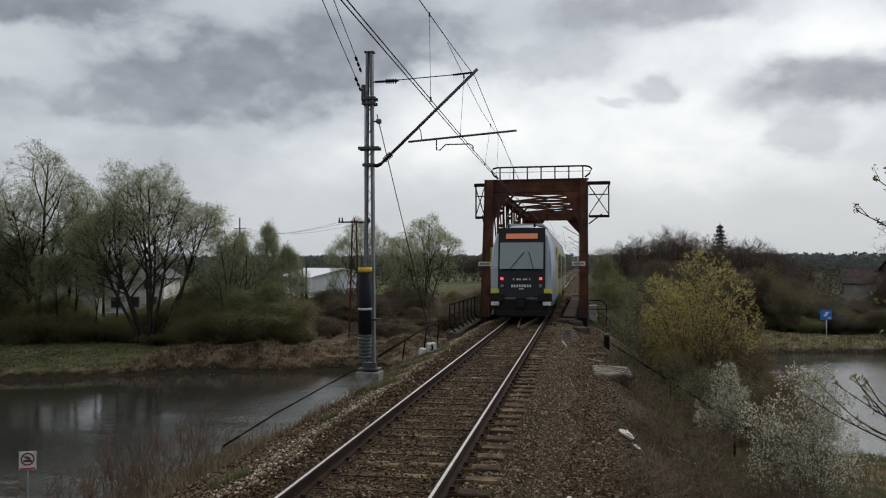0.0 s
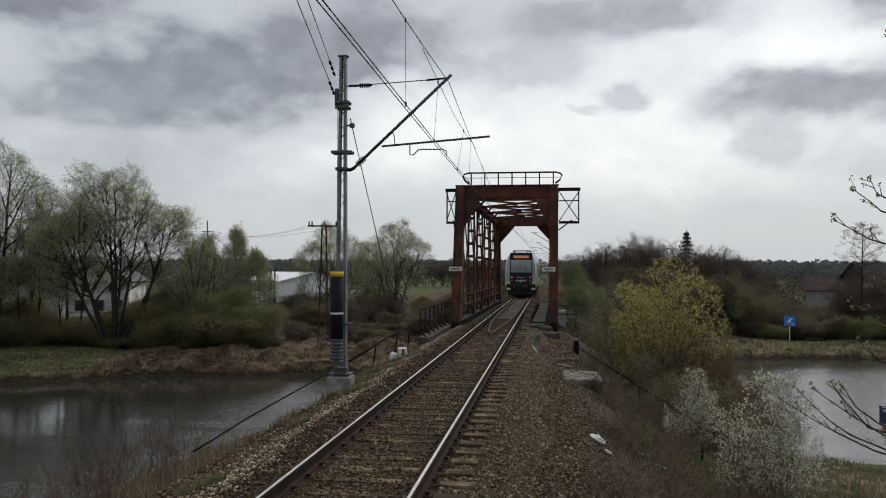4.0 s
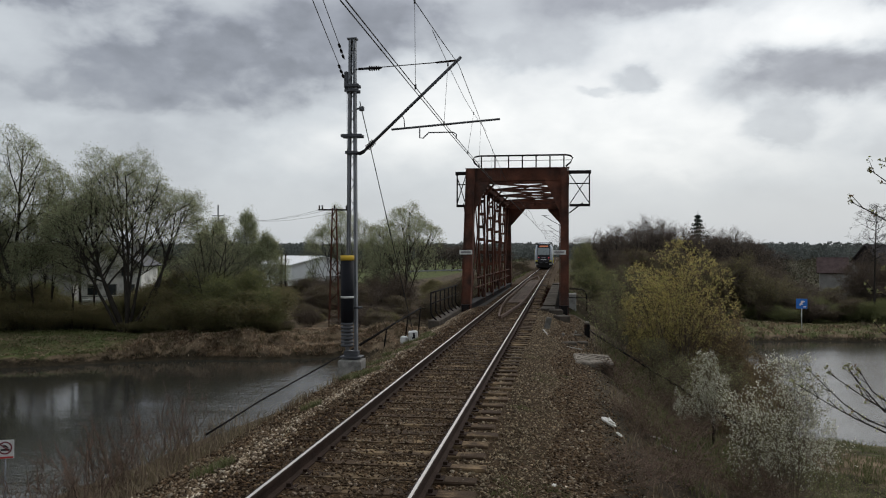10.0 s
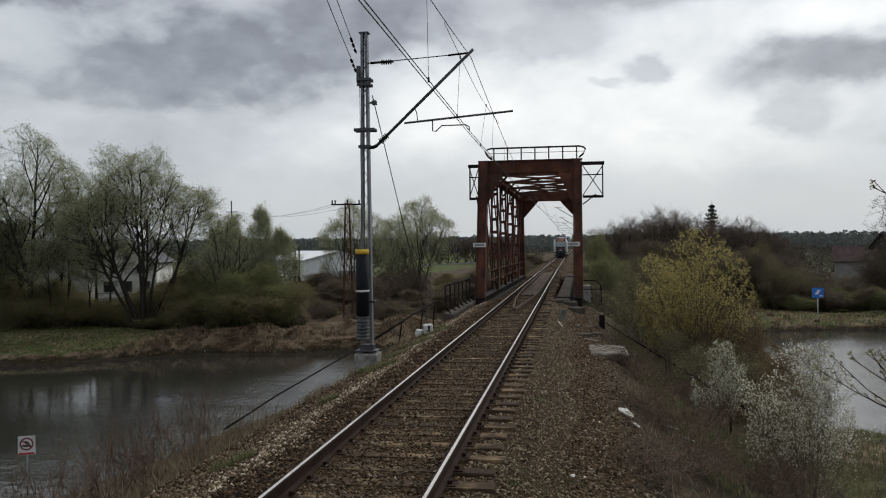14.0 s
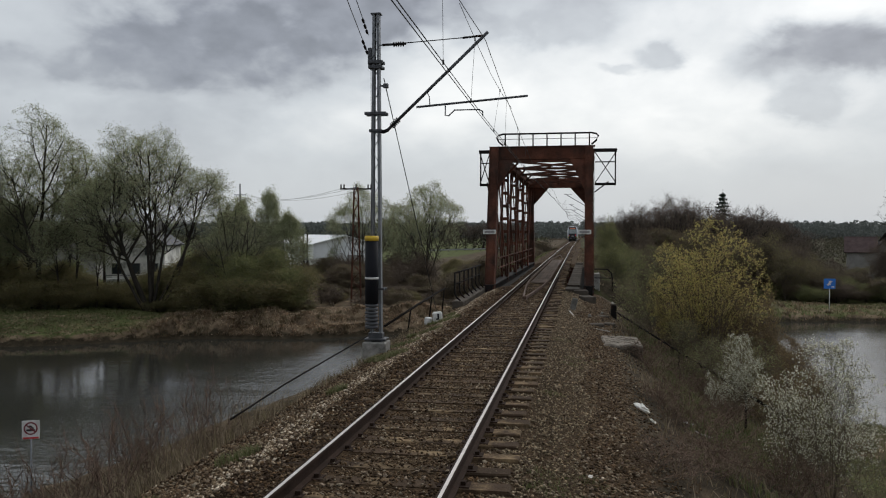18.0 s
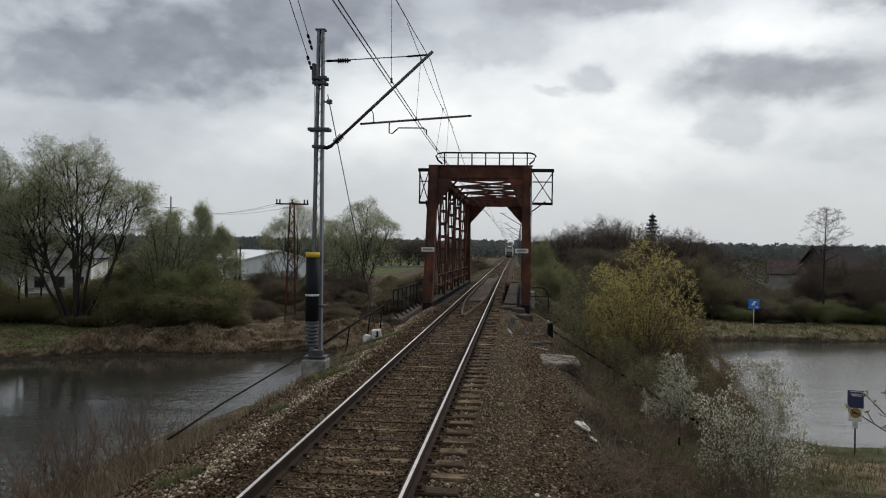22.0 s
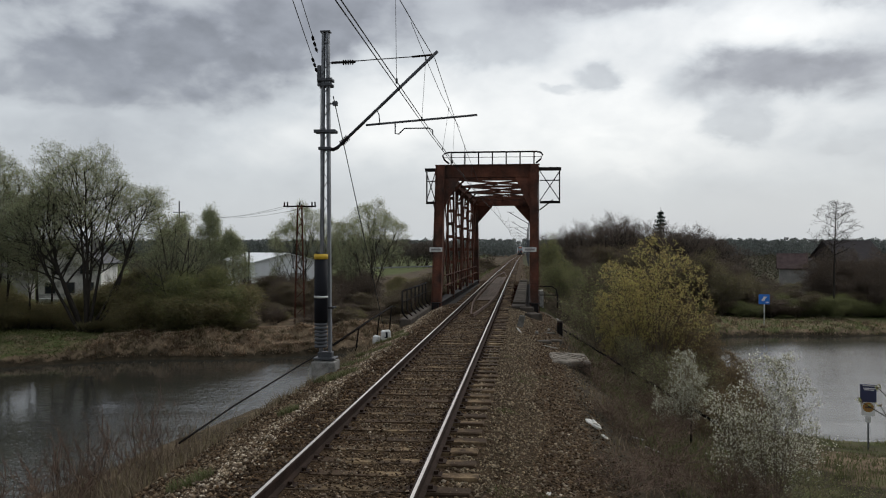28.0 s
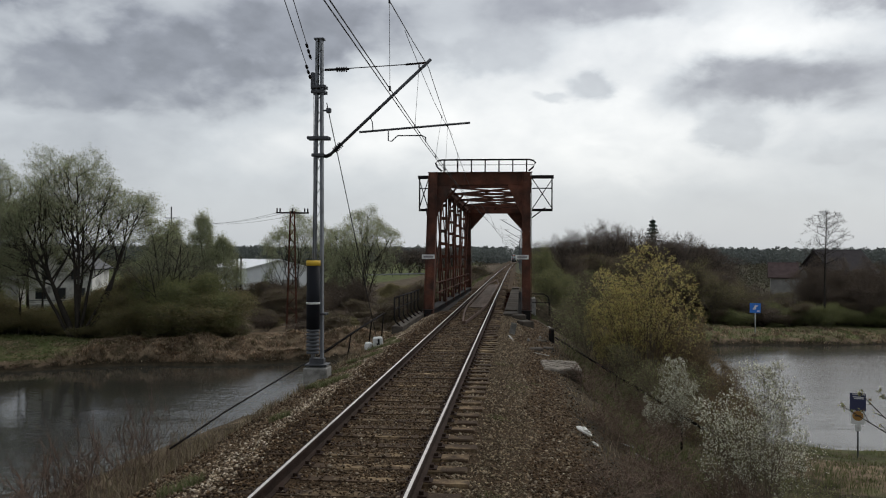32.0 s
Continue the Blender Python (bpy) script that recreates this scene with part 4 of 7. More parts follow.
def dress_mast(m):
    for z, w in ((5.44, .52), (5.03, .30), (6.54, .34), (6.66, .36)):
        clamp_on(m, "clamp", z, w)
    part("cap_plate", boxes(((0, 0, 7.81), (.24, .20, .03))), GALV_DARK, m)
    part("pulley_box", boxes(((-.145, -.02, 6.80), (.10, .14, .42)), bevel=.02), GALV_DARK, m, "dark grey pulley housing")
    part("fitting", boxes(((.235, -.02, 6.10), (.12, .10, .11)), ((.15, -.02, 6.10), (.10, .05, .04)), bevel=.015), GALV_DARK, m)
    clamp_on(m, "cross_bar", 1.26, .34, GALV_DARK, .06, .05)
    # cantilever: inclined tube, stay, registration arm, steady arm, in the plane of the mast
    c = part("cantilever_tube", pipe([(.28, -.1, 5.02), (2.70, -.25, 7.23)], .038, 8, "cantilever_tube", GALV_DARK), None, m, "inclined steel cantilever tube")
    for t in (.02, .035, .05, .065, .08):
        p = Vector((.28, -.1, 5.02)).lerp(Vector((2.70, -.25, 7.23)), t + .03)
        q = Vector((.28, -.1, 5.02)).lerp(Vector((2.70, -.25, 7.23)), t + .037)
        part("insulator_shed", pipe([tuple(p), tuple(q)], .075, 10, "insulator_shed", DARK_STEEL), None, c)
    part("hinge", pipe([(.08, -.05, 5.03), (.20, -.08, 5.0), (.32, -.1, 5.05)], .045, 8, "hinge", DARK_STEEL), None, c)
    s = part("stay_rod", pipe([(.08, 0, 7.07), (2.62, -.22, 7.15)], .012, 6, "stay_rod", WIRE), None, m)
    for k in range(5):
        x = .42 + k * .055
        part("insulator_shed", pipe([(x, 0, 7.08), (x + .02, 0, 7.08)], .06, 10, "insulator_shed", DARK_STEEL), None, s)
    part("insulator_rod", pipe([(.14, 0, 7.075), (.72, 0, 7.09)], .03, 8, "insulator_rod", DARK_STEEL), None, s)
    part("stay_clamp", pipe([(2.1, -.18, 7.13), (2.62, -.22, 7.16)], .025, 6, "stay_clamp", DARK_STEEL), None, s)
    a = part("registration_arm", pipe([(1.00, -.13, 5.56), (3.62, -.25, 5.74)], .026, 8, "registration_arm", GALV_DARK), None, m)
    part("arm_hanger", pipe([(1.26, -.16, 5.90), (1.31, -.16, 5.80), (1.33, -.16, 5.58)], .012, 6, "arm_hanger", GALV_DARK), None, a)
    part("steady_arm", pipe([(1.70, -.2, 5.57), (1.70, -.2, 5.34), (1.78, -.2, 5.33), (1.92, -.2, 5.46), (2.50, -.2, 5.46), (2.58, -.2, 5.41), (2.58, -.2, 5.30)], .016, 6, "steady_arm", GALV_DARK), None, a)
    # tension weight: black sleeve with yellow rim, plates below
    w = part("weight_sleeve", pipe([(-.05, -.26, .92), (-.05, -.26, 2.42)], .155, 14, "weight_sleeve", BLACK_PLASTIC), None, m, "black plastic sleeve round the tension weights")
    part("rim_band", pipe([(-.05, -.26, 2.41), (-.05, -.26, 2.53)], .165, 14, "rim_band", YELLOW), None, w, "yellow band")
    part("sleeve_band", pipe([(-.05, -.26, 1.50), (-.05, -.26, 1.55)], .162, 14, "sleeve_band", WHITE), None, w)
    for k in range(7):
        part("weight_disc", pipe([(-.05, -.26, .34 + k * .085), (-.05, -.26, .40 + k * .085)], .15, 14, "weight_disc", GALV_DARK), None, w)
    part("weight_rope", pipe([(-.05, -.26, 2.5), (-.10, -.14, 6.6)], .006, 5, "weight_rope", WIRE), None, w)


dress_mast(mast)


def make_wires():
    ow = thing("overhead_line", pose(0, 0, 0), "dark contact and messenger wires of the railway's overhead line", "overhead line")

    def sag(a, b, s, n=14):
        a, b = Vector(a), Vector(b)
        return [tuple(a.lerp(b, k / n) - Vector((0, 0, s * 4 * (k / n) * (1 - k / n)))) for k in range(n + 1)]

    def wire(name, a, b, s, r):
        part(name, strand(sag(a, b, s), r, 5, name, WIRE), None, ow)

    # supports along the line: contact wire's x, messenger's x, place along the line, messenger's height
    supports = ((.26, -.16, -26, 6.80), (-.28, -.20, 18.9, 6.80), (-.26, -.24, 39.6, 5.62), (.0, -.02, 65, 5.62), (.22, .11, 111, 6.78), (-.2, -.14, 150, 6.78),
                (.2, .10, 190, 6.78), (-.2, -.14, 235, 6.78), (.2, .10, 285, 6.78), (-.2, -.14, 340, 6.78))

    def hanger(x0, x1, y, z):
        part("dropper", pipe([(x0, y, z), (x1, y, 5.03)], .004, 4, "dropper", WIRE), None, ow)
        part("dropper_clamp", pipe([(x1, y, 5.0), (x1, y, 5.08)], .018, 5, "dropper_clamp", WIRE), None, ow)
        part("dropper_clamp", pipe([(x0, y, z - .04), (x0, y, z + .03)], .016, 5, "dropper_clamp", WIRE), None, ow)

    for (xa, ma, ya, za), (xb, mb, yb, zb) in zip(supports[:-1], supports[1:]):
        xa, ma, xb, mb = xa + bend(ya), ma + bend(ya), xb + bend(yb), mb + bend(yb)
        for e in (-.03, .03):
            wire("contact_wire", (xa + e, ya, 5.05), (xb + e, yb, 5.05), .03, .0085)
        dip = .75 if yb - ya > 30 else .12
        wire("messenger_wire", (ma, ya, za), (mb, yb, zb), dip, .0085)
        if ya > 160:
            continue
        at = (.20, .40, .60, .745, .865) if ya < 0 else (.28, .5, .72) if yb - ya < 30 else [k / 7 for k in range(1, 7)]
        for t in at:
            hanger(ma + (mb - ma) * t, xa + (xb - xa) * t + (.03 if ya < 0 else 0), ya + (yb - ya) * t, za + (zb - za) * t - dip * 4 * t * (1 - t))
    # the stitch wire below the messenger at the mast, with its own droppers
    part("stitch_wire", strand([(-.20, 14.75, 6.50), (-.14, 17.0, 6.24), (-.10, 19.2, 6.06), (-.12, 22.0, 6.10), (-.21, 26.6, 6.36)], .006, 5, "stitch_wire", WIRE), None, ow)
    for x0, x1, y, z in ((-.15, -.23, 16.6, 6.28), (-.11, -.27, 21.5, 6.09)):
        hanger(x0, x1, y, z)
    # terminating wires that run down to the tensioning mast
    for z0, x0, dx in ((7.03, -3.0, 2.1), (6.56, -3.0, 2.1)):
        wire("anchor_wire", (x0, 18.95, z0), (x0 + dx * 2.3, -8, z0 + .05), .12, .0085)
        d = Vector((dx * 2.3, -26.95, 0)).normalized()
        for k in range(3):
            p = Vector((x0, 18.95, z0)) + d * (.35 + .5 * k)
            part("insulator", pipe([tuple(p - Vector((0, 0, .04))), tuple(p + d * .22 - Vector((0, 0, .045)))], .032, 6, "insulator", DARK_STEEL), None, ow)
    wire("guy_rope", (-2.66, 19.1, 6.02), (-3.12, 29.2, -.6), 0.0, .012)


make_wires()


def far_mast(y):
    m = thing("catenary_mast", pose(3.1 + bend(y), y, -.6), "slender catenary mast beside the line beyond the bridge", "mast", "masts of the overhead line")
    part("pole", boxes(((0, 0, 3.9), (.15, .15, 8.2)), ((0, 0, 8.05), (.2, .2, .06))), GALV_DARK, m)
    part("cantilever_tube", pipe([(-.1, 0, 6.4), (-2.95, 0, 8.1)], .05, 6, "cantilever_tube", GALV_DARK), None, m)
    part("registration_arm", pipe([(-.1, 0, 6.0), (-3.3, 0, 6.1)], .016, 6, "registration_arm", GALV_DARK), None, m)
    part("stay_rod", pipe([(-2.2, 0, 8.1), (-3.2, 0, 8.12)], .03, 6, "stay_rod", GALV_DARK), None, m)
    part("steady_arm", pipe([(-1.8, 0, 6.05), (-1.8, 0, 5.75), (-2.9, 0, 5.64)], .014, 6, "steady_arm", GALV_DARK), None, m)


for y in (111, 150, 190, 235, 285, 340):
    far_mast(y)


# ------------------------------------------------------------------ the railbus
def make_train():
    t = thing("railbus", pose(0, 33.5, 0), "silver and yellow diesel railbus with a black windscreen panel, driving away", "train")
    SILVER = material("silver_grey_paint", (0.33, 0.365, 0.41), 0.35, 0.2, amount=.06, scale=1.5)
    TYELLOW = material("yellow_train_paint", (0.60, 0.54, 0.06), 0.35, amount=.06)
    BLACK = material("black_gloss_panel", (0.008, 0.008, 0.010), 0.3, amount=.1, spec=.25)
    UNDER = material("grimy_underframe", (0.02, 0.019, 0.018), 0.8, amount=.3)
    # windscreen's pale base stands for daylight seen through the glass
    SCREEN = material("daylit_windscreen_glass", (0.19, 0.23, 0.23), 0.12, spec=1.0, amount=.05)
    GLASS = material("dark_glass", (0.03, 0.04, 0.045), 0.05, spec=.8, amount=.05)
    ROOF = material("grey_roof_paint", (0.20, 0.21, 0.225), 0.5, amount=.12)
    length = 25.0
    # body shell: cross-sections along the car, drawn in at both cabs
    prof = [(-1.30, .62), (-1.44, 1.05), (-1.45, 2.2), (-1.40, 2.95), (-1.24, 3.62), (-.90, 3.94), (-.38, 4.06), (.38, 4.06), (.90, 3.94), (1.24, 3.62), (1.40, 2.95), (1.45, 2.2), (1.44, 1.05), (1.30, .62)]
    secs = [(0.14, .84, .22), (.22, .86, .12), (.7, .93, .04), (1.6, 1.0, 0.0), (length - 1.6, 1.0, 0), (length - .7, .93, .04), (length - .22, .86, .12), (length - .14, .84, .22)]
    bm = bmesh.new()
    rows = []
    for y, k, d in secs:
        rows.append([bm.verts.new((x * k, y + (.55 * max(0, z - 2.0) / 1.9 if y < 2 else -.55 * max(0, z - 2.0) / 1.9 if y > length - 2 else 0), z - (d * max(0, z - 3.0)))) for x, z in prof])
    for a, b in zip(rows[:-1], rows[1:]):
        for k in range(len(prof)):
            bm.faces.new((a[k], b[k], b[(k + 1) % len(prof)], a[(k + 1) % len(prof)]))
    bm.faces.new(rows[0][::-1]), bm.faces.new(rows[-1])
    bmesh.ops.recalc_face_normals(bm, faces=bm.faces)
    for f in bm.faces:
        f.smooth = len(f.verts) == 4
    part("body", bm, SILVER, t, "silver grey car body")
    for end in (0, 1):
        m = pose(0, 0, 0) if not end else pose(0, length, 0, 0, 0, 180)

        def slant(z):
            return .55 * max(0, z - 2.0) / 1.9

        def plate(name, x0, x1, z0, z1, off, mat, up, label=""):
            bm = bmesh.new()
            f = []
            for x, z in ((x0, z0), (x1, z0), (x1, z1), (x0, z1)):
                f.append((x, slant(z) - off, z))
            b = [(x, y + off - .001 if off > .02 else y + .05, z) for x, y, z in f]
            vs = [bm.verts.new(p) for p in f + b]
            for q in ((0, 1, 2, 3), (7, 6, 5, 4), (0, 4, 5, 1), (1, 5, 6, 2), (2, 6, 7, 3), (3, 7, 4, 0)):
                bm.faces.new([vs[i] for i in q])
            bmesh.ops.recalc_face_normals(bm, faces=bm.faces)
            bm.transform(m)
            return part(name, bm, mat, up, label)

        panel = plate("front_panel", -.98, .98, 1.0, 3.88, .03, BLACK, t, "black glossy front panel")
        plate("windscreen", -.90, .90, 2.16, 3.26, .036, SCREEN, panel, "slanted glass windscreen")
        plate("destination_display", -.66, .66, 3.42, 3.64, .045, DISPLAY, panel, "lit orange destination display")
        for s in (-1, 1):
            plate("tail_light", s * .80 - .06, s * .80 + .06, 1.70, 1.81, .05, TAIL if not end else HEAD, panel, "glowing red tail light" if not end else "")
            plate("marker_light", s * .79 - .06, s * .79 + .06, 1.40, 1.52, .05, GALV, panel)
        for k in range(8):
            plate("number_bar", -.42 + k * .108, -.35 + k * .108, 1.40, 1.51, .042, WHITE_BAR, panel)
        for k in (0, 1.8, 2.6, 3.4, 5.0, 5.8, 6.6, 8.2):
            plate("number_bar", -.34 + k * .08, -.29 + k * .08, 1.69, 1.76, .042, WHITE_BAR, panel)
        plate("number_bar", -.1, .1, 1.31, 1.35, .042, WHITE_BAR, panel)
        for w in (-1, 1):
            bm = bmesh.new()
            beam(bm, (w * .52, -.07, 2.1), (w * .10 + .2, slant(2.85) - .06, 2.85), .022, .02)
            bm.transform(m)
            part("wiper", bm, BLACK, panel)
            plate("yellow_corner", w * 1.10 - .17, w * 1.10 + .17, 1.10, 1.34, .012, TYELLOW, t, "yellow stripe on the corner")
            bm = boxes(((w * .98, -.10, .98), (.56, .5, .36)), bevel=.05)
            bm.transform(m)
            part("bumper_block", bm, UNDER, t)
            bm = boxes(((w * 1.06, -.30, .74), (.34, .08, .18)), bevel=.03)
            bm.transform(m)
            part("buffer_step", bm, WHITE, t, "white-edged step below the buffer")
        bm = boxes(((0, .25, .60), (2.3, .7, .62)), ((0, .02, .32), (2.1, .35, .28)), bevel=.06)
        bm.transform(m)
        part("apron", bm, UNDER, t, "black front apron")
        bm = boxes(((0, -.25, .72), (.28, .5, .3)), ((0, -.3, .95), (.4, .2, .12)), bevel=.03)
        bm.transform(m)
        part("coupler", bm, UNDER, t)
        for ax, ay, az, ah in ((-.6, 1.0, 3.95, .22), (.5, 1.1, 3.97, .30)):
            bm = boxes(((ax, ay, az), (.09, .09, ah)), bevel=.02)
            bm.transform(m)
            part("aerial", bm, UNDER, t)
        # bogie
        bg = boxes(((0, 3.6, .55), (2.2, 3.0, .3)), ((-1.05, 3.6, .5), (.2, 3.4, .4)), ((1.05, 3.6, .5), (.2, 3.4, .4)), bevel=.04)
        bg.transform(m)
        bogie = part("bogie", bg, UNDER, t)
        for yy in (2.5, 4.7):
            for x in (-.75, .75):
                wme = pipe([(-.07, 0, 0), (.07, 0, 0)], .42, 18, "wheel", UNDER)
                wh = part("wheel", wme, None, bogie)
                wh.matrix_basis = m @ pose(x, yy, .42)
    part("roof_cowl", boxes(((0, length / 2, 4.06), (1.7, length - 5, .20)), bevel=.09), ROOF, t, "grey roof cowl")
    part("underframe", boxes(((0, length / 2, .62), (2.5, length - 10, .7)), bevel=.06), UNDER, t)
    for s in (-1, 1):
        # yellow cab sides and window band
        for y0 in (1.68, length - 3.68):
            part("yellow_side", boxes(((s * 1.435, y0 + 1.0, 2.10), (.04, 2.0, 2.0)), bevel=.01), TYELLOW, t, "yellow cab side")
        for k in range(10):
            w = part("window", boxes(((s * 1.435, 4.6 + k * 1.75, 2.25), (.06, 1.66, 1.15)), bevel=.02), GLASS, t)
        part("cab_window", boxes(((s * 1.42, 2.75, 2.2), (.09, 1.0, 1.0)), bevel=.02), GLASS, t)
        for y0 in (8.0, 16.0):
            part("door", boxes(((s * 1.43, y0 + .05, 1.85), (.075, 1.3, 2.1)), bevel=.02), TYELLOW, t, "yellow sliding door")
        part("side_skirt", boxes(((s * 1.36, length / 2, .72), (.08, length - 3.4, .38))), BLACK, t)
    return t


DISPLAY = bpy.data.materials.new("led_display")
DISPLAY.use_nodes = True
_b = DISPLAY.node_tree.nodes["Principled BSDF"]
_b.inputs["Base Color"].default_value = (.05, .02, .01, 1)
_b.inputs["Emission Color"].default_value = (1.0, .33, .16, 1)
_b.inputs["Emission Strength"].default_value = .30
TAIL = bpy.data.materials.new("red_tail_lamp")
TAIL.use_nodes = True
_b = TAIL.node_tree.nodes["Principled BSDF"]
_b.inputs["Base Color"].default_value = (.4, .01, .02, 1)
_b.inputs["Emission Color"].default_value = (1.0, .06, .10, 1)
_b.inputs["Emission Strength"].default_value = 1.4
HEAD = GALV
WHITE_BAR = material("white_lettering", (.6, .6, .6), .6)
train = make_train()
TRAIN_WAY = ((0, 33.5), (1, 43.2), (2, 52.5), (3, 61.5), (3.5, 66), (6, 92), (8, 111), (11, 137), (14, 167), (17, 204), (20, 252), (22, 288), (25, 335), (28, 380), (32, 440))


# ------------------------------------------------------------------ plants
def leaves(tips, per, size, jitter, seed, share=1.0, block=15):
    """Small four-cornered leaves about the twig tips; with a share below one, whole sprays of twigs stay bare."""
    rng = np.random.default_rng(seed)
    if share < 1:
        tips = tips[np.repeat(rng.random(len(tips) // block + 1) < share, block)[:len(tips)]]
    t = np.repeat(tips[:, :3], per, 0)
    n = len(t)
    c = t + rng.normal(0, jitter, (n, 3))
    a = rng.normal(0, 1, (n, 3))
    a /= np.linalg.norm(a, axis=1, keepdims=True)
    b = rng.normal(0, 1, (n, 3))
    b -= a * (a * b).sum(1, keepdims=True)
    b /= np.linalg.norm(b, axis=1, keepdims=True)
    s = size * rng.uniform(.6, 1.3, (n, 1))
    v = np.stack([c - a * s, c + b * s * .55, c + a * s, c - b * s * .55], 1).reshape(-1, 3)
    return v, np.arange(4 * n).reshape(-1, 4)


def dome(seed, high, wide, limbs=10, seconds=18, thirds=6, twigs=3, trunk=0.0, low=.22, thick=.16, upright=.4, twig_len=.8, crook=.10, flat=.55, bough=.42):
    """Limbs that rise from the foot (or from a trunk) and fill a rounded crown with ever finer twigs. Returns tube rows and twig tips."""
    rnd = random.Random(seed)
    segs, tips = [], []
    zc = high * (low + 1) / 2
    rz, rx = high * (1 - low) / 2, wide / 2

    def inside(p):
        q = Vector((p.x / rx, p.y / rx, (p.z - zc) / rz))
        return p if q.length < 1 else Vector((q.x * rx / q.length, q.y * rx / q.length, zc + q.z * rz / q.length))

    def run(pts, r0, r1):
        n = len(pts) - 1
        for k in range(n):
            segs.append((*pts[k], *pts[k + 1], r0 + (r1 - r0) * k / n, r0 + (r1 - r0) * (k + 1) / n))

    def arc(a, c, b, n):
        out = []
        for k in range(n + 1):
            t = k / n
            p = a * (1 - t) ** 2 + c * 2 * t * (1 - t) + b * t * t
            if 0 < k:
                p = p + Vector((rnd.gauss(0, 1), rnd.gauss(0, 1), rnd.gauss(0, .6))) * crook * (b - a).length / n
            out.append(p)
        return out

    if trunk:
        top = Vector((rnd.uniform(-.3, .3), rnd.uniform(-.3, .3), high * trunk))
        run(arc(Vector((0, 0, 0)), Vector((.1, -.1, high * trunk / 2)), top, 8), thick, thick * .25)
    for i in range(limbs):
        f = (i + .5) / limbs
        th = i * 2.399 + rnd.uniform(-.3, .3)
        pol = 1 - f * 1.05 if not trunk else 1 - f * 1.25
        ring = math.sqrt(max(.05, 1 - pol * pol))
        goal = inside(Vector((rx * .86 * ring * math.cos(th), rx * .86 * ring * math.sin(th), zc + rz * .86 * pol)))
        if trunk:
            z0 = min(high * trunk * .92, max(high * low * .7, goal.z - rx * ring * (.5 + flat)))
            start = Vector((0, 0, z0))
            mid = start.lerp(goal, .5) + Vector((0, 0, -.06 * high))
            r0 = thick * bough * (1 - .5 * z0 / high)
        else:
            a = rnd.uniform(0, 6.28)
            start = Vector((math.cos(a), math.sin(a), 0)) * thick * 1.6
            mid = Vector((goal.x * .27, goal.y * .27, goal.z * flat))
            r0 = thick * rnd.uniform(.7, 1.0)
        limb = arc(start, mid, goal, 9)
        run(limb, r0, .018 if high > 6 else .006)
        for j in range(seconds):
            t = (.28 + .72 * ((j + rnd.random()) / seconds) ** .62) * 9
            k = min(8, int(t))
            p = limb[k].lerp(limb[k + 1], min(1, t - k))
            out = Vector((p.x, p.y, 0))
            out = out.normalized() if out.length > .05 else Vector((rnd.gauss(0, 1), rnd.gauss(0, 1), 0)).normalized()
            d = (out * .45 + Vector((rnd.gauss(0, .75), rnd.gauss(0, .75), rnd.gauss(0, .5) + upright))).normalized()
            ln = wide * rnd.uniform(.13, .26)
            e = inside(p + d * ln)
            sec = arc(p, p.lerp(e, .5) + Vector((0, 0, -.06 * ln)), e, 4)
            rs = .024 if high > 6 else .009
            run(sec, rs * rnd.uniform(.6, 1), rs * .3)
            for m in range(thirds):
                u = (.2 + .8 * (m + rnd.random()) / thirds) * 4
                k2 = min(3, int(u))
                q = sec[k2].lerp(sec[k2 + 1], min(1, u - k2))
                dd = ((e - p).normalized() * .6 + Vector((rnd.gauss(0, .6), rnd.gauss(0, .6), rnd.gauss(0, .5) + upright * .6))).normalized()
                ql = q + dd * twig_len * rnd.uniform(.5, 1.1)
                qm = q.lerp(ql, .55) + Vector((rnd.gauss(0, .05), rnd.gauss(0, .05), rnd.gauss(0, .05))) * twig_len
                rt = rs * .38
                run([q, qm, ql], rt, rt * .4)
                tips.append((*ql, *dd))
                tips.append((*qm, *dd))
                for w in range(twigs):
                    b0 = q.lerp(ql, rnd.uniform(.3, .95))
                    b1 = b0 + (dd * .7 + Vector((rnd.gauss(0, .7), rnd.gauss(0, .7), rnd.gauss(.1, .6)))).normalized() * twig_len * rnd.uniform(.25, .5)
                    segs.append((*b0, *b1, rt * .5, rt * .25))
                    tips.append((*b1, *dd))
    return np.array(segs), np.array(tips)


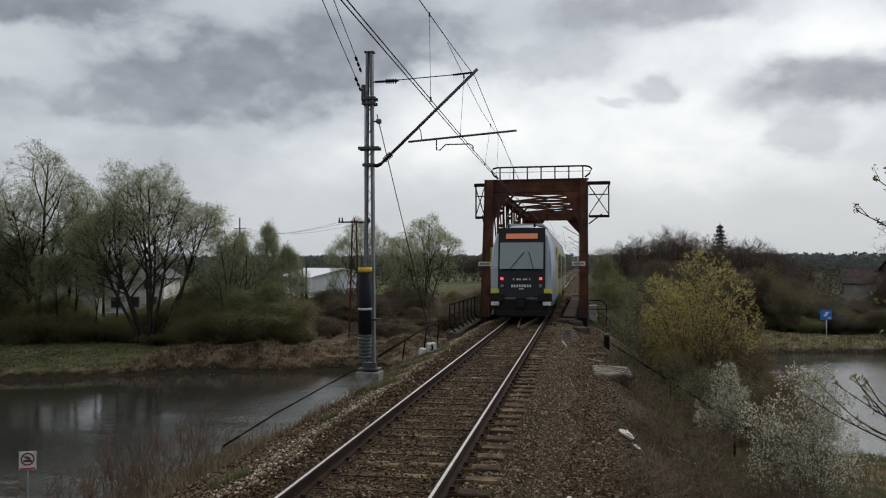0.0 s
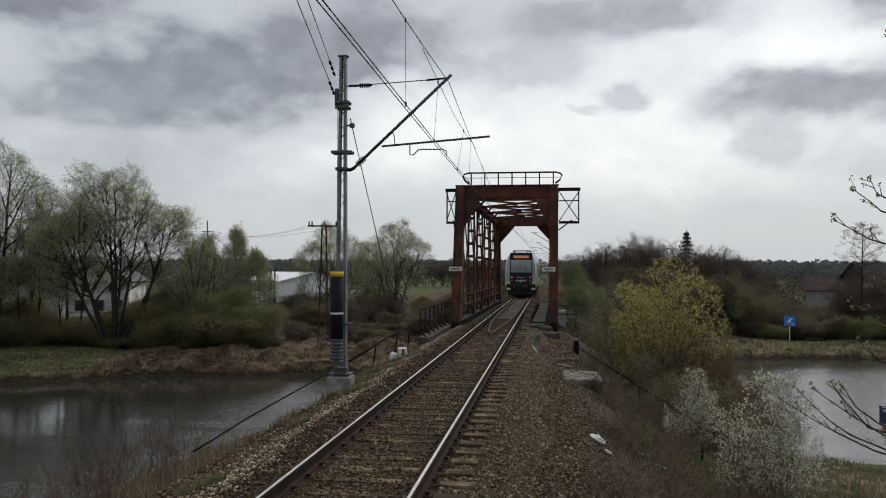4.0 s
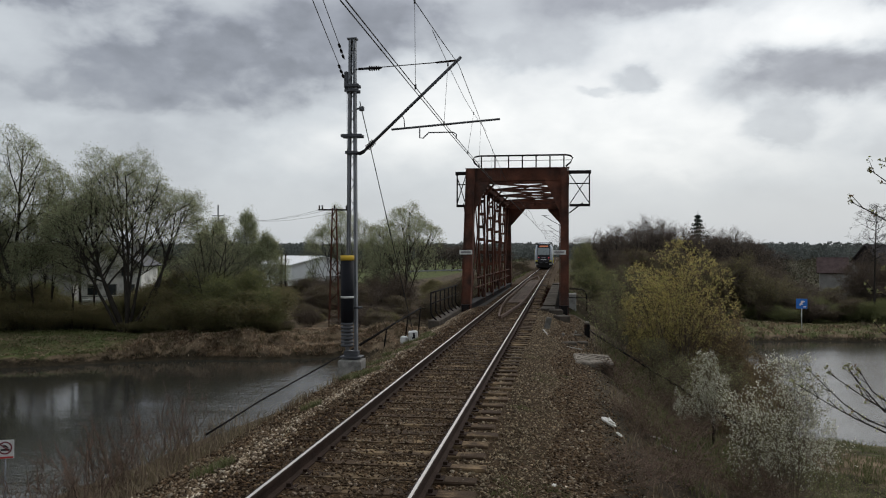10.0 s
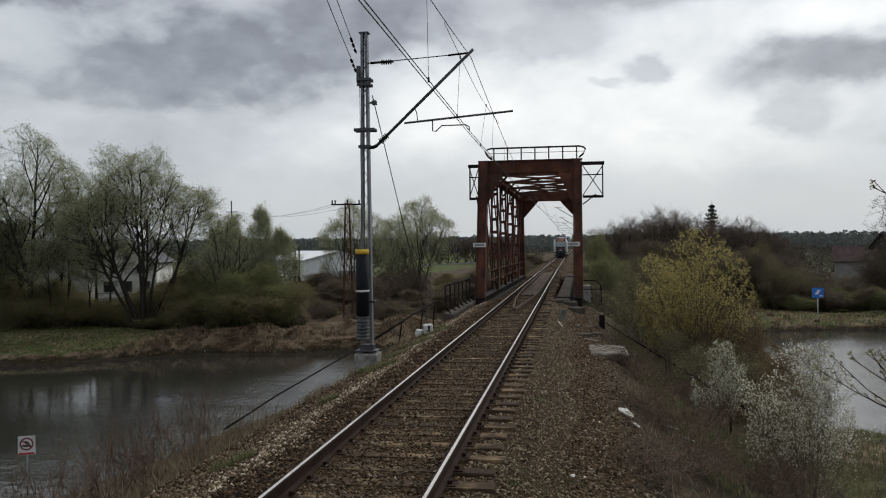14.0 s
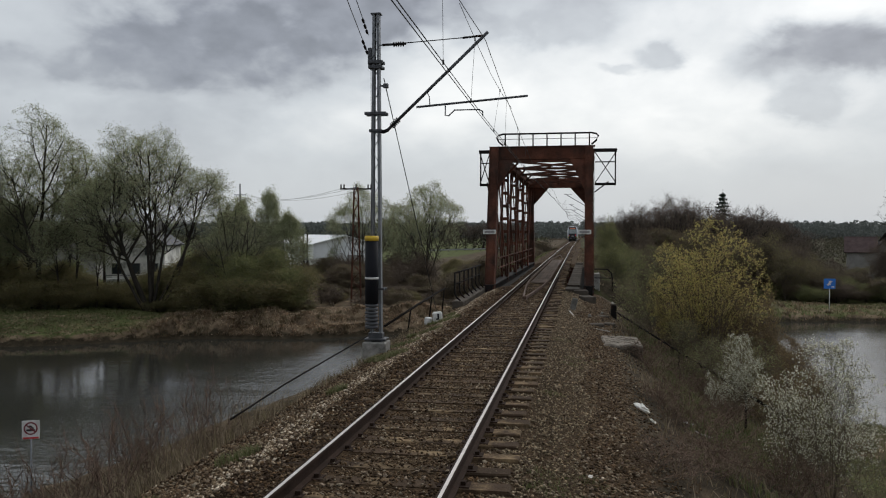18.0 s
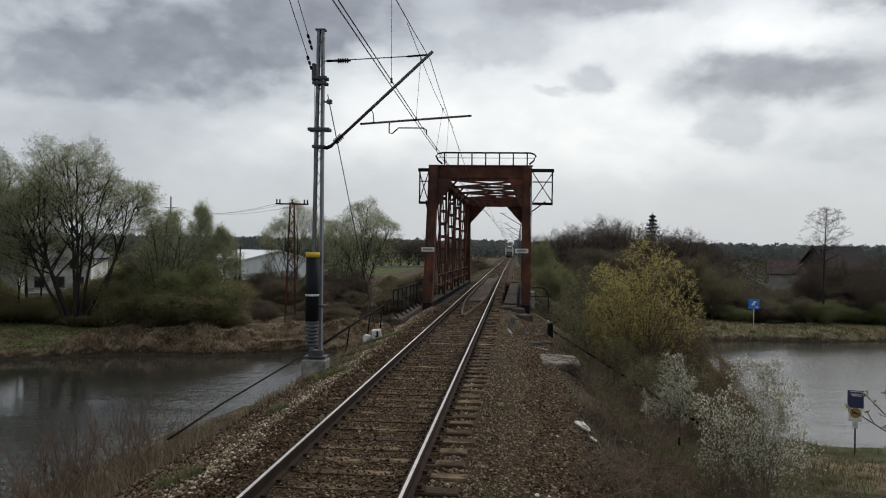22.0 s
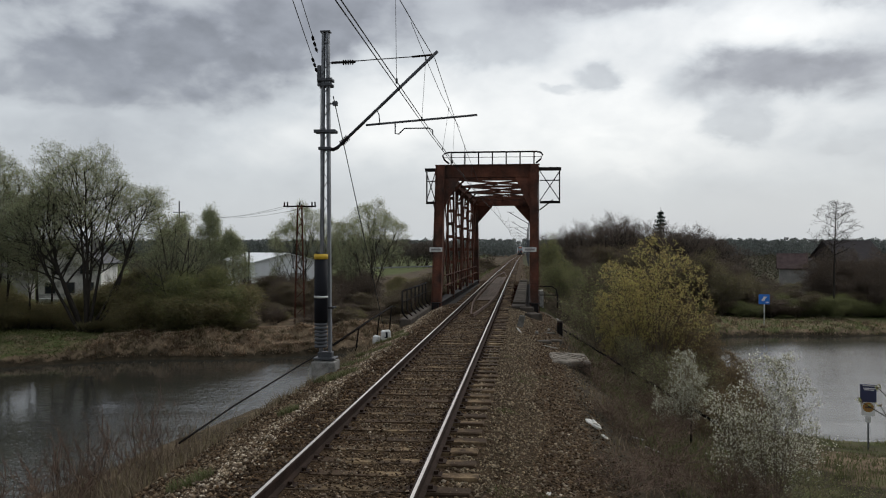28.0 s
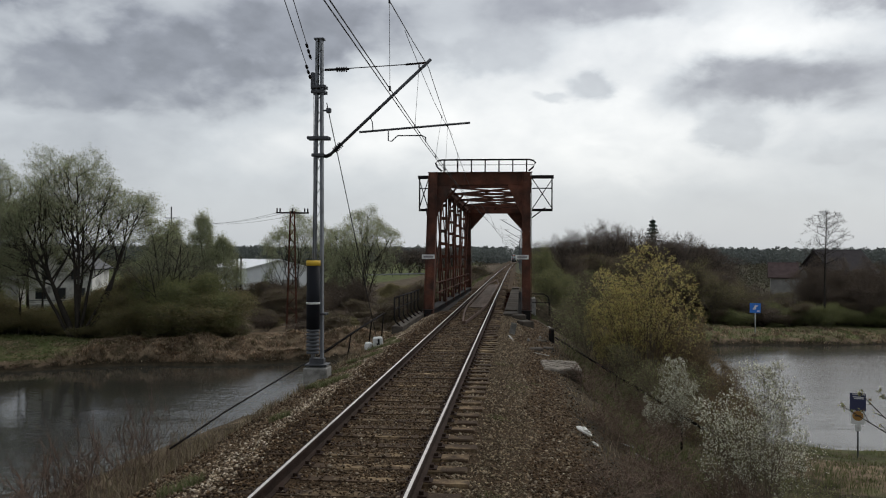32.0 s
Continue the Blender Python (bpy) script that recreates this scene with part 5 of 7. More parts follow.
def grown(seed, high, wide, stems, fork=0.0, low=.3, belly=.42, thick=.2, kids=(9, 6, 6), start=(.35, .25, .2), angle=(34, 40, 42), ratio=(.52, .55, .5), lift=(.05, .07, .05, .02), crook=(.05, .09, .12, .15), rough=.16, twigs=3, twig=.45, slim=.62, fine_r=0.0):
    """A tree that forks level by level inside a lobed crown. stems: lean from upright, bearing, share of the height. Returns tube rows and twig tips."""
    rnd = random.Random(seed)
    segs, tips = [], []
    fine_r = fine_r or (.005 if high > 6 else .0028)
    z0 = high * (low + (1 - low) * belly)
    up, down, rx = high - z0, z0 - high * low, wide / 2
    shift = Vector((seed * 1.37, seed * .71, 0))

    def room(p):
        q = Vector((p.x / rx, p.y / rx, (p.z - z0) / (up if p.z > z0 else down)))
        n = q.length
        return n / (1 + rough * 2 * noise.noise(q / max(n, .01) * 2.0 + shift))

    def gauss(k):
        return Vector((rnd.gauss(0, k), rnd.gauss(0, k), rnd.gauss(0, k)))

    def grow(p, d, ln, r, level):
        n = (10, 7, 5, 3)[level]
        pts = [p]
        for k in range(n):
            d = (d + gauss(crook[level]) + Vector((0, 0, lift[level]))).normalized()
            q = pts[-1] + d * ln / n
            if room(q) > 1 and (level > 0 or q.z > z0):
                break
            pts.append(q)
        m = len(pts) - 1
        if m < 1:
            return
        r1 = r * (.22 if level < 2 else .4)
        rad = [r + (r1 - r) * k / m for k in range(m + 1)]
        for k in range(m):
            segs.append((*pts[k], *pts[k + 1], rad[k], rad[k + 1]))
        if level < 3:
            for j in range(kids[level]):
                f = (start[level] + (1 - start[level]) * (j + rnd.random()) / kids[level])
                k = min(m - 1, int(f * m))
                at = pts[k].lerp(pts[k + 1], f * m - k)
                dd = (pts[k + 1] - pts[k]).normalized()
                side = dd.orthogonal()
                side = Matrix.Rotation(j * 2.4 + rnd.uniform(-.5, .5), 3, dd) @ side
                an = radians(angle[level] * rnd.uniform(.7, 1.3))
                grow(at, dd * math.cos(an) + side * math.sin(an), ln * ratio[level] * (1.15 - .5 * f) * rnd.uniform(.8, 1.2), max(rad[k] * slim, fine_r * 1.2), level + 1)
        else:
            for k in range(1, m + 1):
                tips.append((*pts[k], 0, 0, 1))
            for w in range(twigs):
                b0 = pts[0].lerp(pts[-1], rnd.uniform(.3, 1))
                b1 = b0 + ((pts[-1] - pts[0]).normalized() * .8 + gauss(.55)).normalized() * twig * rnd.uniform(.5, 1.1)
                segs.append((*b0, *b1, fine_r, fine_r * .6))
                tips.append((*b1, 0, 0, 1))

    if fork:
        segs.append((0, 0, 0, .03 * high * .1, 0, high * fork * .5, thick * 1.25, thick * 1.1))
        segs.append((.03 * high * .1, 0, high * fork * .5, 0, 0, high * fork, thick * 1.1, thick))
    for i, (lean, bearing, share) in enumerate(stems):
        le, be = radians(lean), radians(bearing)
        d = Vector((math.sin(le) * math.cos(be), math.sin(le) * math.sin(be), math.cos(le)))
        foot = Vector((0, 0, high * fork)) if fork else Vector((d.x, d.y, 0)) * thick * 2.5
        grow(foot, d, high * share, thick * (.95 if i == 0 else .72), 0)
    return np.array(segs), np.array(tips)


def plant_meshes(seed, leaf, per, size, jitter, bark=BARK, sides=3, fine=FINE_TWIG, cut=.026, share=1.0, cone=False, maker=dome, **kw):
    segs, tips = maker(seed, **kw)
    if cone:
        # narrower towards the top
        for a, z in ((segs[:, 0:2], segs[:, 2:3]), (segs[:, 3:5], segs[:, 5:6]), (tips[:, 0:2], tips[:, 2:3])):
            a *= np.interp(z, (0, .3 * kw["high"], kw["high"]), (1.0, 1.25, .35))
    v, f = tube_arrays(segs, sides)
    wood = quad_mesh("trunk", v, f, [bark, fine], True)
    thin = np.repeat(segs[:, 6] < cut, sides).astype(np.int32)
    wood.polygons.foreach_set("material_index", thin)
    crown = quad_mesh("crown", *leaves(tips, per, size, jitter, seed + 1, share), [leaf]) if per else None
    return wood, crown


def plant(name, meshes, x, y, turn, high, wide, label, category, group="", sink=.1):
    """Stands a plant of that height and width on the ground at (x, y)."""
    n = len(meshes[0].vertices)
    co = np.empty(n * 3, np.float32)
    meshes[0].vertices.foreach_get("co", co)
    co = co.reshape(-1, 3)
    h = co[:, 2].max()
    w = max(np.percentile(co[:, k], 98.5) - np.percentile(co[:, k], 1.5) for k in (0, 1))
    if y > 50:
        high += .22
    if category == "shrub":
        wide = min(wide, high * 1.5 + .7)
    t = thing(name, pose(x, y, height(x, y) - sink, 0, 0, turn), label, category, group)
    t.scale = (wide / w, wide / w, (high + sink) / h)
    part("trunk" if category == "tree" else "stem", meshes[0], None, t)
    if meshes[1]:
        part("crown" if category == "tree" else "foliage", meshes[1], None, t)
    return t


def make_vegetation():
    rnd = random.Random(11)

    def shrub_height(u):
        return float(np.interp(u, (-.90, -.70, -.645, -.61, -.57, -.53, -.48, -.43, -.36, -.33, -.25), (4.2, 3.9, 3.2, 1.6, 1.7, 2.4, 3.6, 4.6, 5.0, 1.2, 1.0)))

    willow_a = plant_meshes(21, LEAF_WILLOW, 6, .042, .12, cut=.013, maker=grown, high=16.4, wide=9.4, low=.22, belly=.36, fork=.24, thick=.21, stems=((1, 0, .80), (24, 5, .56), (27, 170, .50), (26, 80, .48), (24, 250, .46), (40, 30, .38), (46, 200, .36)), kids=(10, 6, 5), rough=.15)
    willow_b = plant_meshes(33, LEAF_WILLOW, 6, .040, .12, cut=.013, maker=grown, high=14.1, wide=10.2, low=.30, belly=.44, thick=.22, lift=(.045, .06, .05, .0), stems=((15, 175, 1.0), (4, 200, 1.02), (11, 5, 1.02), (24, 172, .92), (24, 5, .95), (36, 178, .74), (36, 2, .76), (18, 90, .9), (20, 275, .9)), kids=(11, 6, 5), start=(.34, .25, .2), crook=(.05, .1, .12, .15), rough=.24)
    willow_c = plant_meshes(35, LEAF_WILLOW, 4, .045, .14, cut=.013, maker=grown, high=12, wide=10, low=.20, thick=.15, stems=((14, 20, .95), (18, 140, .95), (20, 260, .95), (32, 80, .85), (34, 200, .85), (36, 320, .85)), kids=(8, 6, 5), rough=.18)
    thin = plant_meshes(44, LEAF_WILLOW, 3, .045, .14, cut=.013, maker=grown, high=10, wide=3.8, low=.36, thick=.10, stems=((2, 0, 1.0), (7, 160, .9)), kids=(14, 5, 4), start=(.4, .2, .2), ratio=(.30, .55, .5), rough=.2)
    poplar = plant_meshes(55, LEAF_POPLAR, 10, .044, .18, cone=True, high=10, wide=4, limbs=18, seconds=9, thirds=5, twigs=2, trunk=.95, low=.10, thick=.10, upright=.7)
    airy = plant_meshes(66, LEAF_WILLOW, 6, .050, .15, cut=.013, maker=grown, high=12.5, wide=9, low=.16, belly=.42, thick=.12, slim=.7, stems=((3, 0, 1.0), (12, 120, 1.0), (14, 240, 1.0), (24, 20, .95), (26, 160, .95), (26, 290, .95), (38, 5, .85), (40, 180, .85)), kids=(8, 5, 4), start=(.34, .25, .2), lift=(.05, .08, .06, .03), angle=(26, 32, 36), rough=.16)
    bare = plant_meshes(77, LEAF_BROWN, 1, .020, .05, fine=BARK, maker=grown, high=11.2, wide=4.5, low=.50, belly=.5, thick=.13, stems=((0, 0, 1.0),), kids=(26, 5, 3), start=(.52, .2, .2), angle=(62, 42, 42), ratio=(.20, .5, .5), lift=(.05, .03, .03, .0), rough=.10, crook=(.004, .08, .12, .15), fine_r=.008, twig=.3)
    grove = plant_meshes(78, LEAF_GROVE, 1, .03, .12, fine=BROWN_TWIG, cut=.012, maker=grown, high=10.5, wide=8, low=.10, thick=.13, slim=.7, stems=((4, 0, 1.0), (13, 100, 1.0), (14, 220, 1.0), (25, 40, .92), (26, 160, .92), (26, 280, .92), (40, 90, .8), (40, 270, .8)), kids=(8, 5, 3), start=(.25, .2, .2), angle=(26, 34, 38), lift=(.05, .08, .06, .03), rough=.4, belly=.55, fine_r=.010, twig=.8)
    grove_n = plant_meshes(79, LEAF_GROVE, 2, .036, .12, fine=BROWN_TWIG, cut=.012, maker=grown, high=10.5, wide=5, low=.12, thick=.13, slim=.7, stems=((2, 0, 1.0), (9, 100, .98), (12, 220, .92), (18, 340, .85), (24, 60, .75)), kids=(9, 5, 3), start=(.25, .2, .2), angle=(24, 32, 38), lift=(.05, .09, .07, .03), rough=.35, belly=.55, fine_r=.010, twig=.7)
    bushy = dict(maker=grown, low=.02, thick=.03, stems=[(4 + 42 * ((k * .618) % 1), k * 137.5, 1.0) for k in range(13)], kids=(7, 5, 3), start=(.15, .2, .2), angle=(30, 36, 40), ratio=(.42, .5, .5), lift=(.03, .06, .05, .03), rough=.3, twigs=2, twig=.3, fine_r=.006)
    shrub = plant_meshes(88, LEAF_SHADE, 5, .046, .22, high=3.8, wide=5, **bushy)
    shrub_g = plant_meshes(89, LEAF_GREEN, 5, .044, .22, high=4.2, wide=4, **bushy)
    wands = dict(bushy, stems=[(2 + 30 * ((k * .618) % 1), k * 137.5, .8 + .35 * ((k * .37) % 1)) for k in range(15)], belly=.62, rough=.5, lift=(.05, .10, .10, .06), angle=(22, 28, 34))
    shrub_b = plant_meshes(90, LEAF_BROWN, 3, .036, .16, fine=BROWN_TWIG, high=4.2, wide=3.8, **wands)
    thicket = plant_meshes(94, LEAF_GROVE, 1, .03, .10, fine=BROWN_TWIG, cut=.012, high=6.0, wide=4.2, **wands)
    olive = plant_meshes(95, LEAF_SHADE, 2, .036, .16, fine=BROWN_TWIG, high=6.0, wide=4.0, **wands)

    spring = plant_meshes(91, LEAF_SPRING, 3, .040, .16, high=5, wide=3.4, **bushy)

    W = "willows on the far bank"
    plant("willow_tree", willow_a, -40.6, 59, 0, 16.3, 9.2, "tall single-stemmed willow with sparse young leaves", "tree", W)
    plant("willow_tree", willow_b, -30.6, 58.3, 20, 14.0, 10.2, "many-stemmed willow with thin spring foliage", "tree", W)
    plant("willow_tree", (willow_c[0], None), -24.5, 60.5, 200, 7.6, 8.5, "leaning willow with bare spreading limbs", "tree", W)
    plant("willow_tree", willow_c, -46.3, 58.6, 60, 8.5, 7.5, "low many-stemmed willow by the river", "tree", W)
    plant("willow_tree", willow_c, -54, 60, 300, 11, 9, "many-stemmed willow with thin spring foliage", "tree", W)
    plant("willow_tree", willow_c, -48, 61, 130, 12, 10, "many-stemmed willow with thin spring foliage", "tree", W)
    for x, y, a, h, w in ((-34.3, 60, 0, 11.0, 3.6), (-36.0, 61, 90, 10.5, 3.4), (-43.5, 62, 200, 9, 4), (-26.2, 63, 40, 9.4, 4), (-45, 58.5, 310, 8, 4), (-37.6, 59.5, 20, 8.5, 3.5), (-39.4, 61.5, 75, 9.5, 3.4), (-42.0, 60, 140, 8.8, 3.6), (-38.6, 58.5, 190, 7.2, 3.2), (-35.4, 58.6, 250, 6.4, 2.8)):
        plant("alder_tree", thin, x, y, a, h, w, "slim young alder with few leaves", "tree", "slim trees by the river")
    for x, y, a, h, w in ((-35.3, 86, 0, 9.9, 3.4), (-30.3, 82, 80, 10.9, 3.6), (-27.7, 81, 160, 8.4, 3.6), (-38.0, 88, 30, 8.6, 3.6), (-33.0, 84, 250, 7.4, 3.6)):
        plant("poplar_tree", poplar, x, y, a, h, w, "young poplar with fresh green leaves", "tree", "young poplars")
    for x, y, a, h, w in ((-23.2, 92, 0, 11.8, 7.6), (-16.6, 98, 60, 12.3, 9.5), (-20.0, 104, 130, 10.0, 6)):
        plant("rounded_tree", airy, x, y, a, h, w, "airy rounded tree with pale new leaves", "tree", "round trees beyond the bank")
    plant("bare_tree", bare, 30.75, 79, 0, 10.9, 3.8, "bare tree with fine twigs standing on the bank", "tree")
    for k in range(56):
        y = rnd.uniform(58.9, 63.5)
        x = (-.90 + .55 * (k + rnd.random()) / 56) * y + 1.8
        g = k % 3 == 0 or x > -25
        plant("shrub", shrub_g if g and k % 2 else shrub, x, y, rnd.uniform(0, 360), shrub_height(x / y) * rnd.uniform(.7, 1.1), rnd.uniform(3.5, 6), "dull green shrub on the river bank", "shrub", "shrubs on the far bank")
    for k in range(14):
        y = rnd.uniform(58.8, 61.0)
        x = rnd.uniform(-.70, -.34) * y + 1.8
        plant("undergrowth", shrub_b if k % 2 else shrub, x, y, rnd.uniform(0, 360), rnd.uniform(.6, 1.2), rnd.uniform(2.5, 4), "low brown undergrowth along the bank", "shrub", "undergrowth below the willows")
    for k in range(20):
        y = rnd.uniform(92, 112)
        plant("shrub", thicket, rnd.uniform(-.35, -.22) * y + 1.8, y, rnd.uniform(0, 360), rnd.uniform(1.2, 2.4), rnd.uniform(1.8, 3.2), "brown leafless shrub before the warehouse", "shrub", "shrubs before the warehouse")
    for k in range(60):
        y = rnd.uniform(76, 108)
        x = rnd.uniform(-.31, -.085) * y + 1.0
        plant("shrub", thicket if k % 3 else shrub_b, x, y, rnd.uniform(0, 360), rnd.uniform(.4, .9) if -.165 < x / y < -.085 else rnd.uniform(1.8, 3.6), rnd.uniform(2.2, 3.8), "brown leafless shrub near the bridge", "shrub", "shrubs behind the bridge")
    for k in range(16):
        y = rnd.uniform(78, 135)
        plant("shrub", shrub_b if k % 3 else shrub, -3.8 - rnd.random() * .10 * y, y, rnd.uniform(0, 360), rnd.uniform(1.2, 2.4), rnd.uniform(3, 5), "low brown scrub beside the line", "shrub", "scrub beyond the bridge")
    for k in range(20):
        y = rnd.uniform(72, 130)
        plant("shrub", shrub_b if k % 4 else shrub, -4.2 - rnd.random() * .07 * y, y, rnd.uniform(0, 360), rnd.uniform(1.6, 2.9), rnd.uniform(2.5, 4.5), "low brown scrub beside the line", "shrub", "scrub beyond the bridge")
    for k in range(10):
        y = rnd.uniform(76, 140)
        plant("shrub", shrub_b, 4.6 + bend(y) + rnd.random() * .04 * y, y, rnd.uniform(0, 360), rnd.uniform(1.2, 2.2), rnd.uniform(2.5, 4), "low brown scrub beside the line", "shrub", "scrub beyond the bridge")
    for k in range(22):
        x, y = rnd.uniform(-22, -5.5), rnd.uniform(63, 76)
        plant("undergrowth", shrub_b if k % 3 else shrub, x, y, rnd.uniform(0, 360), rnd.uniform(.4, 1.0), rnd.uniform(1.0, 1.8), "low brown undergrowth behind the bank", "shrub", "undergrowth behind the bank")
    for k in range(26):
        y = rnd.uniform(63, 88)
        plant("undergrowth", thicket if k % 3 else shrub_b, rnd.uniform(-.33, -.10) * y, y, rnd.uniform(0, 360), rnd.uniform(.6, 1.6), rnd.uniform(1.2, 2.4), "bare brown brush behind the bank", "shrub", "undergrowth behind the bank")
    for k in range(9):
        y = rnd.uniform(268, 300)
        plant("grove_tree", grove, (-.165 + .10 * (k + .5) / 9) * y + 1.5, y, rnd.uniform(0, 360), rnd.uniform(9.0, 11.5), rnd.uniform(9, 13), "dark leafless tree beside the line beyond the bridge", "tree", "trees beyond the bridge")
    # right side: dark grove, green bush by the line, hedge
    for k in range(46):
        y = rnd.uniform(105, 130)
        u = .045 + .20 * (k + .5) / 46
        top = float(np.interp(u, (.045, .060, .080, .110, .134, .154, .196, .2205, .245), (6.0, 7.6, 6.6, 8.9, 7.8, 6.8, 7.0, 5.8, 4.6)))
        h = 5.45 + (top - 2.35) * y / 118 + (rnd.uniform(-.4, .3) if k % 2 else rnd.uniform(-2.2, -.8))
        plant("grove_tree", grove_n if k % 3 else grove, u * y + 1.8, y, rnd.uniform(0, 360), h, rnd.uniform(4, 6) if k % 3 else rnd.uniform(6, 8), "dark leafless grove tree with dense twigs", "tree", "grove behind the bank")
    for k in range(64):
        y = rnd.uniform(80, 104)
        u = .070 + .26 * (k + rnd.random()) / 64
        h = float(np.interp(u, (.07, .20, .245, .265, .30, .33), (6.2, 6.4, 5.6, 3.4, 2.6, 2.4))) * rnd.uniform(.6, 1.08)
        plant("shrub", (thicket, olive, shrub_b, thicket, olive)[k % 5], u * y + 1.8, y, rnd.uniform(0, 360), h, rnd.uniform(2.6, 4.6), "olive-leaved upright shrub beyond the river" if k % 5 in (1, 4) else "brown bare upright shrub beyond the river", "shrub", "hedge on the far side")
    for x, y, h, w in ((4.9, 76, 5.6, 2.8), (6.2, 73, 3.8, 2.8), (5.0, 71, 3.2, 2.6)):
        plant("green_bush", spring, x, y, x * 70, h, w, "fresh green bush beside the line", "shrub", "green bushes by the bridge")
    for k in range(54):
        y = rnd.uniform(78.5, 88)
        u = .225 + .33 * (k + rnd.random()) / 54
        plant("shrub", shrub_g if k % 3 == 0 else shrub_b if k % 3 == 1 else olive, u * y + 1.8, y, rnd.uniform(0, 360), rnd.uniform(.9, 2.2), rnd.uniform(1.8, 3.4), "low dark hedge shrub on the bank", "shrub", "hedge on the far side")
    for k in range(18):
        y = rnd.uniform(81, 92)
        plant("thicket_shrub", thicket, (.345 + .095 * (k + rnd.random()) / 18) * y + 1.8, y, k * 77, rnd.uniform(4.4, 7.0), rnd.uniform(2.6, 4.2), "dark leafless thicket on the bank", "shrub", "thicket beside the bare tree")
    # spruce: whorls of drooping boughs with hanging side twigs
    segs, tips = [], []
    for k in range(19):
        z = 1.6 + k * .6
        for j in range(6):
            L = (13.4 - z) * .42 * rnd.uniform(.6, 1.2)
            a = j * 1.047 + k * .6 + rnd.uniform(-.25, .25)
            out = Vector((math.cos(a), math.sin(a), 0))
            side = Vector((-out.y, out.x, 0))
            p0, p1, p2 = Vector((0, 0, z)), out * L * .6 + Vector((0, 0, z - .22 * L)), out * L + Vector((0, 0, z - .2 * L))
            segs += [(*p0, *p1, .04, .025), (*p1, *p2, .025, .01)]
            for q in range(1, 8):
                p = p0.lerp(p1, q / 4) if q < 5 else p1.lerp(p2, (q - 4) / 3)
                for w in (-1, 0, 1):
                    e = p + side * w * L * .16 - Vector((0, 0, .14 * L * rnd.random()))
                    segs.append((*p, *e, .012, .006))
                    tips.append((*e, 0, 0, 1))
    segs.append((0, 0, 0, 0, 0, 13.4, .18, .02))
    vv, ff = tube_arrays(segs, 3)
    sp = (quad_mesh("trunk", vv, ff, [BARK]), quad_mesh("crown", *leaves(np.array(tips), 3, .12, .14, 8), [SPRUCE]))
    plant("spruce_tree", sp, 25.2, 140, 0, 12.8, 6.2, "dark spruce rising above the grove", "tree")
    plant("spruce_tree", sp, -35.6, 108, 40, 4.2, 2.2, "small dark spruce before the warehouse", "tree")
    plant("spruce_tree", sp, -36.9, 138, 90, 7.0, 3.0, "small dark spruce behind the warehouse", "tree")
    # near bushes on the embankment
    yellow = plant_meshes(101, LEAF_YELLOW, 3, .028, .024, TWIG, fine=TWIG, maker=grown, high=5.1, wide=3.4, low=.05, belly=.62, thick=.026, stems=[(3 + 30 * ((k * .618) % 1), k * 137.5, .78 + .3 * ((k * .37) % 1)) for k in range(22)], kids=(9, 4, 2), start=(.16, .25, .2), angle=(22, 28, 32), ratio=(.30, .5, .5), lift=(.05, .14, .14, .10), rough=.15, twigs=1, twig=.16, slim=.6)
    ygreen = plant_meshes(104, LEAF_SPRING, 1, .022, .03, TWIG, fine=TWIG, maker=grown, high=3.6, wide=2.6, low=.04, thick=.018, stems=[(3 + 40 * ((k * .618) % 1), k * 137.5, 1.0) for k in range(11)], kids=(9, 4, 3), start=(.25, .2, .2), angle=(28, 34, 38), ratio=(.36, .5, .5), lift=(.03, .08, .08, .05), rough=.2, twigs=1, twig=.16)
    brown = plant_meshes(106, LEAF_RUST, 3, .020, .03, BRIAR, fine=BRIAR, maker=grown, high=2.6, wide=2.4, low=.03, thick=.014, stems=[(3 + 44 * ((k * .618) % 1), k * 137.5, 1.0) for k in range(11)], kids=(9, 4, 3), start=(.2, .2, .2), angle=(28, 34, 38), ratio=(.36, .5, .5), lift=(.03, .08, .08, .05), rough=.2, twigs=1, twig=.14)
    white = plant_meshes(102, BLOSSOM, 4, .019, .026, TWIG, fine=TWIG, maker=grown, share=.85, high=3.3, wide=2.5, low=.03, belly=.48, thick=.016, stems=[(3 + 46 * ((k * .618) % 1), k * 137.5, 1.0) for k in range(19)], kids=(10, 4, 2), start=(.22, .2, .2), angle=(26, 34, 38), ratio=(.32, .5, .5), lift=(.03, .08, .08, .05), rough=.22, twigs=1, twig=.12, slim=.6)
    bramble = plant_meshes(103, LEAF_BROWN, 1, .012, .02, BRIAR, fine=BRIAR, high=1.0, wide=1.4, limbs=12, seconds=4, thirds=3, twigs=1, low=.02, thick=.0045, twig_len=.22, upright=.3)
    plant("yellow_bush", yellow, 6.0, 26.4, 0, 5.2, 3.0, "tall bush with yellow-brown catkins and new leaves", "shrub", sink=.2)
    plant("yellow_bush", yellow, 5.3, 28.0, 100, 3.6, 2.0, "lower bush with yellow-brown catkins and new leaves", "shrub", sink=.2)
    plant("brown_bush", brown, 7.2, 27.5, 200, 4.1, 2.4, "tall rust-brown budding bush beside the yellow one", "shrub", sink=.2)
    plant("green_bush", ygreen, 4.7, 29, 100, 3.6, 2.6, "greenish bush with fresh leaves beside the bridge", "shrub", sink=.2)
    plant("green_bush", ygreen, 4.9, 34, 10, 3.4, 2.8, "greenish bush with fresh leaves beside the bridge", "shrub", sink=.2)
    plant("green_bush", ygreen, 7.0, 25.5, 60, 2.2, 2.2, "low greenish bush below the yellow one", "shrub", sink=.2)
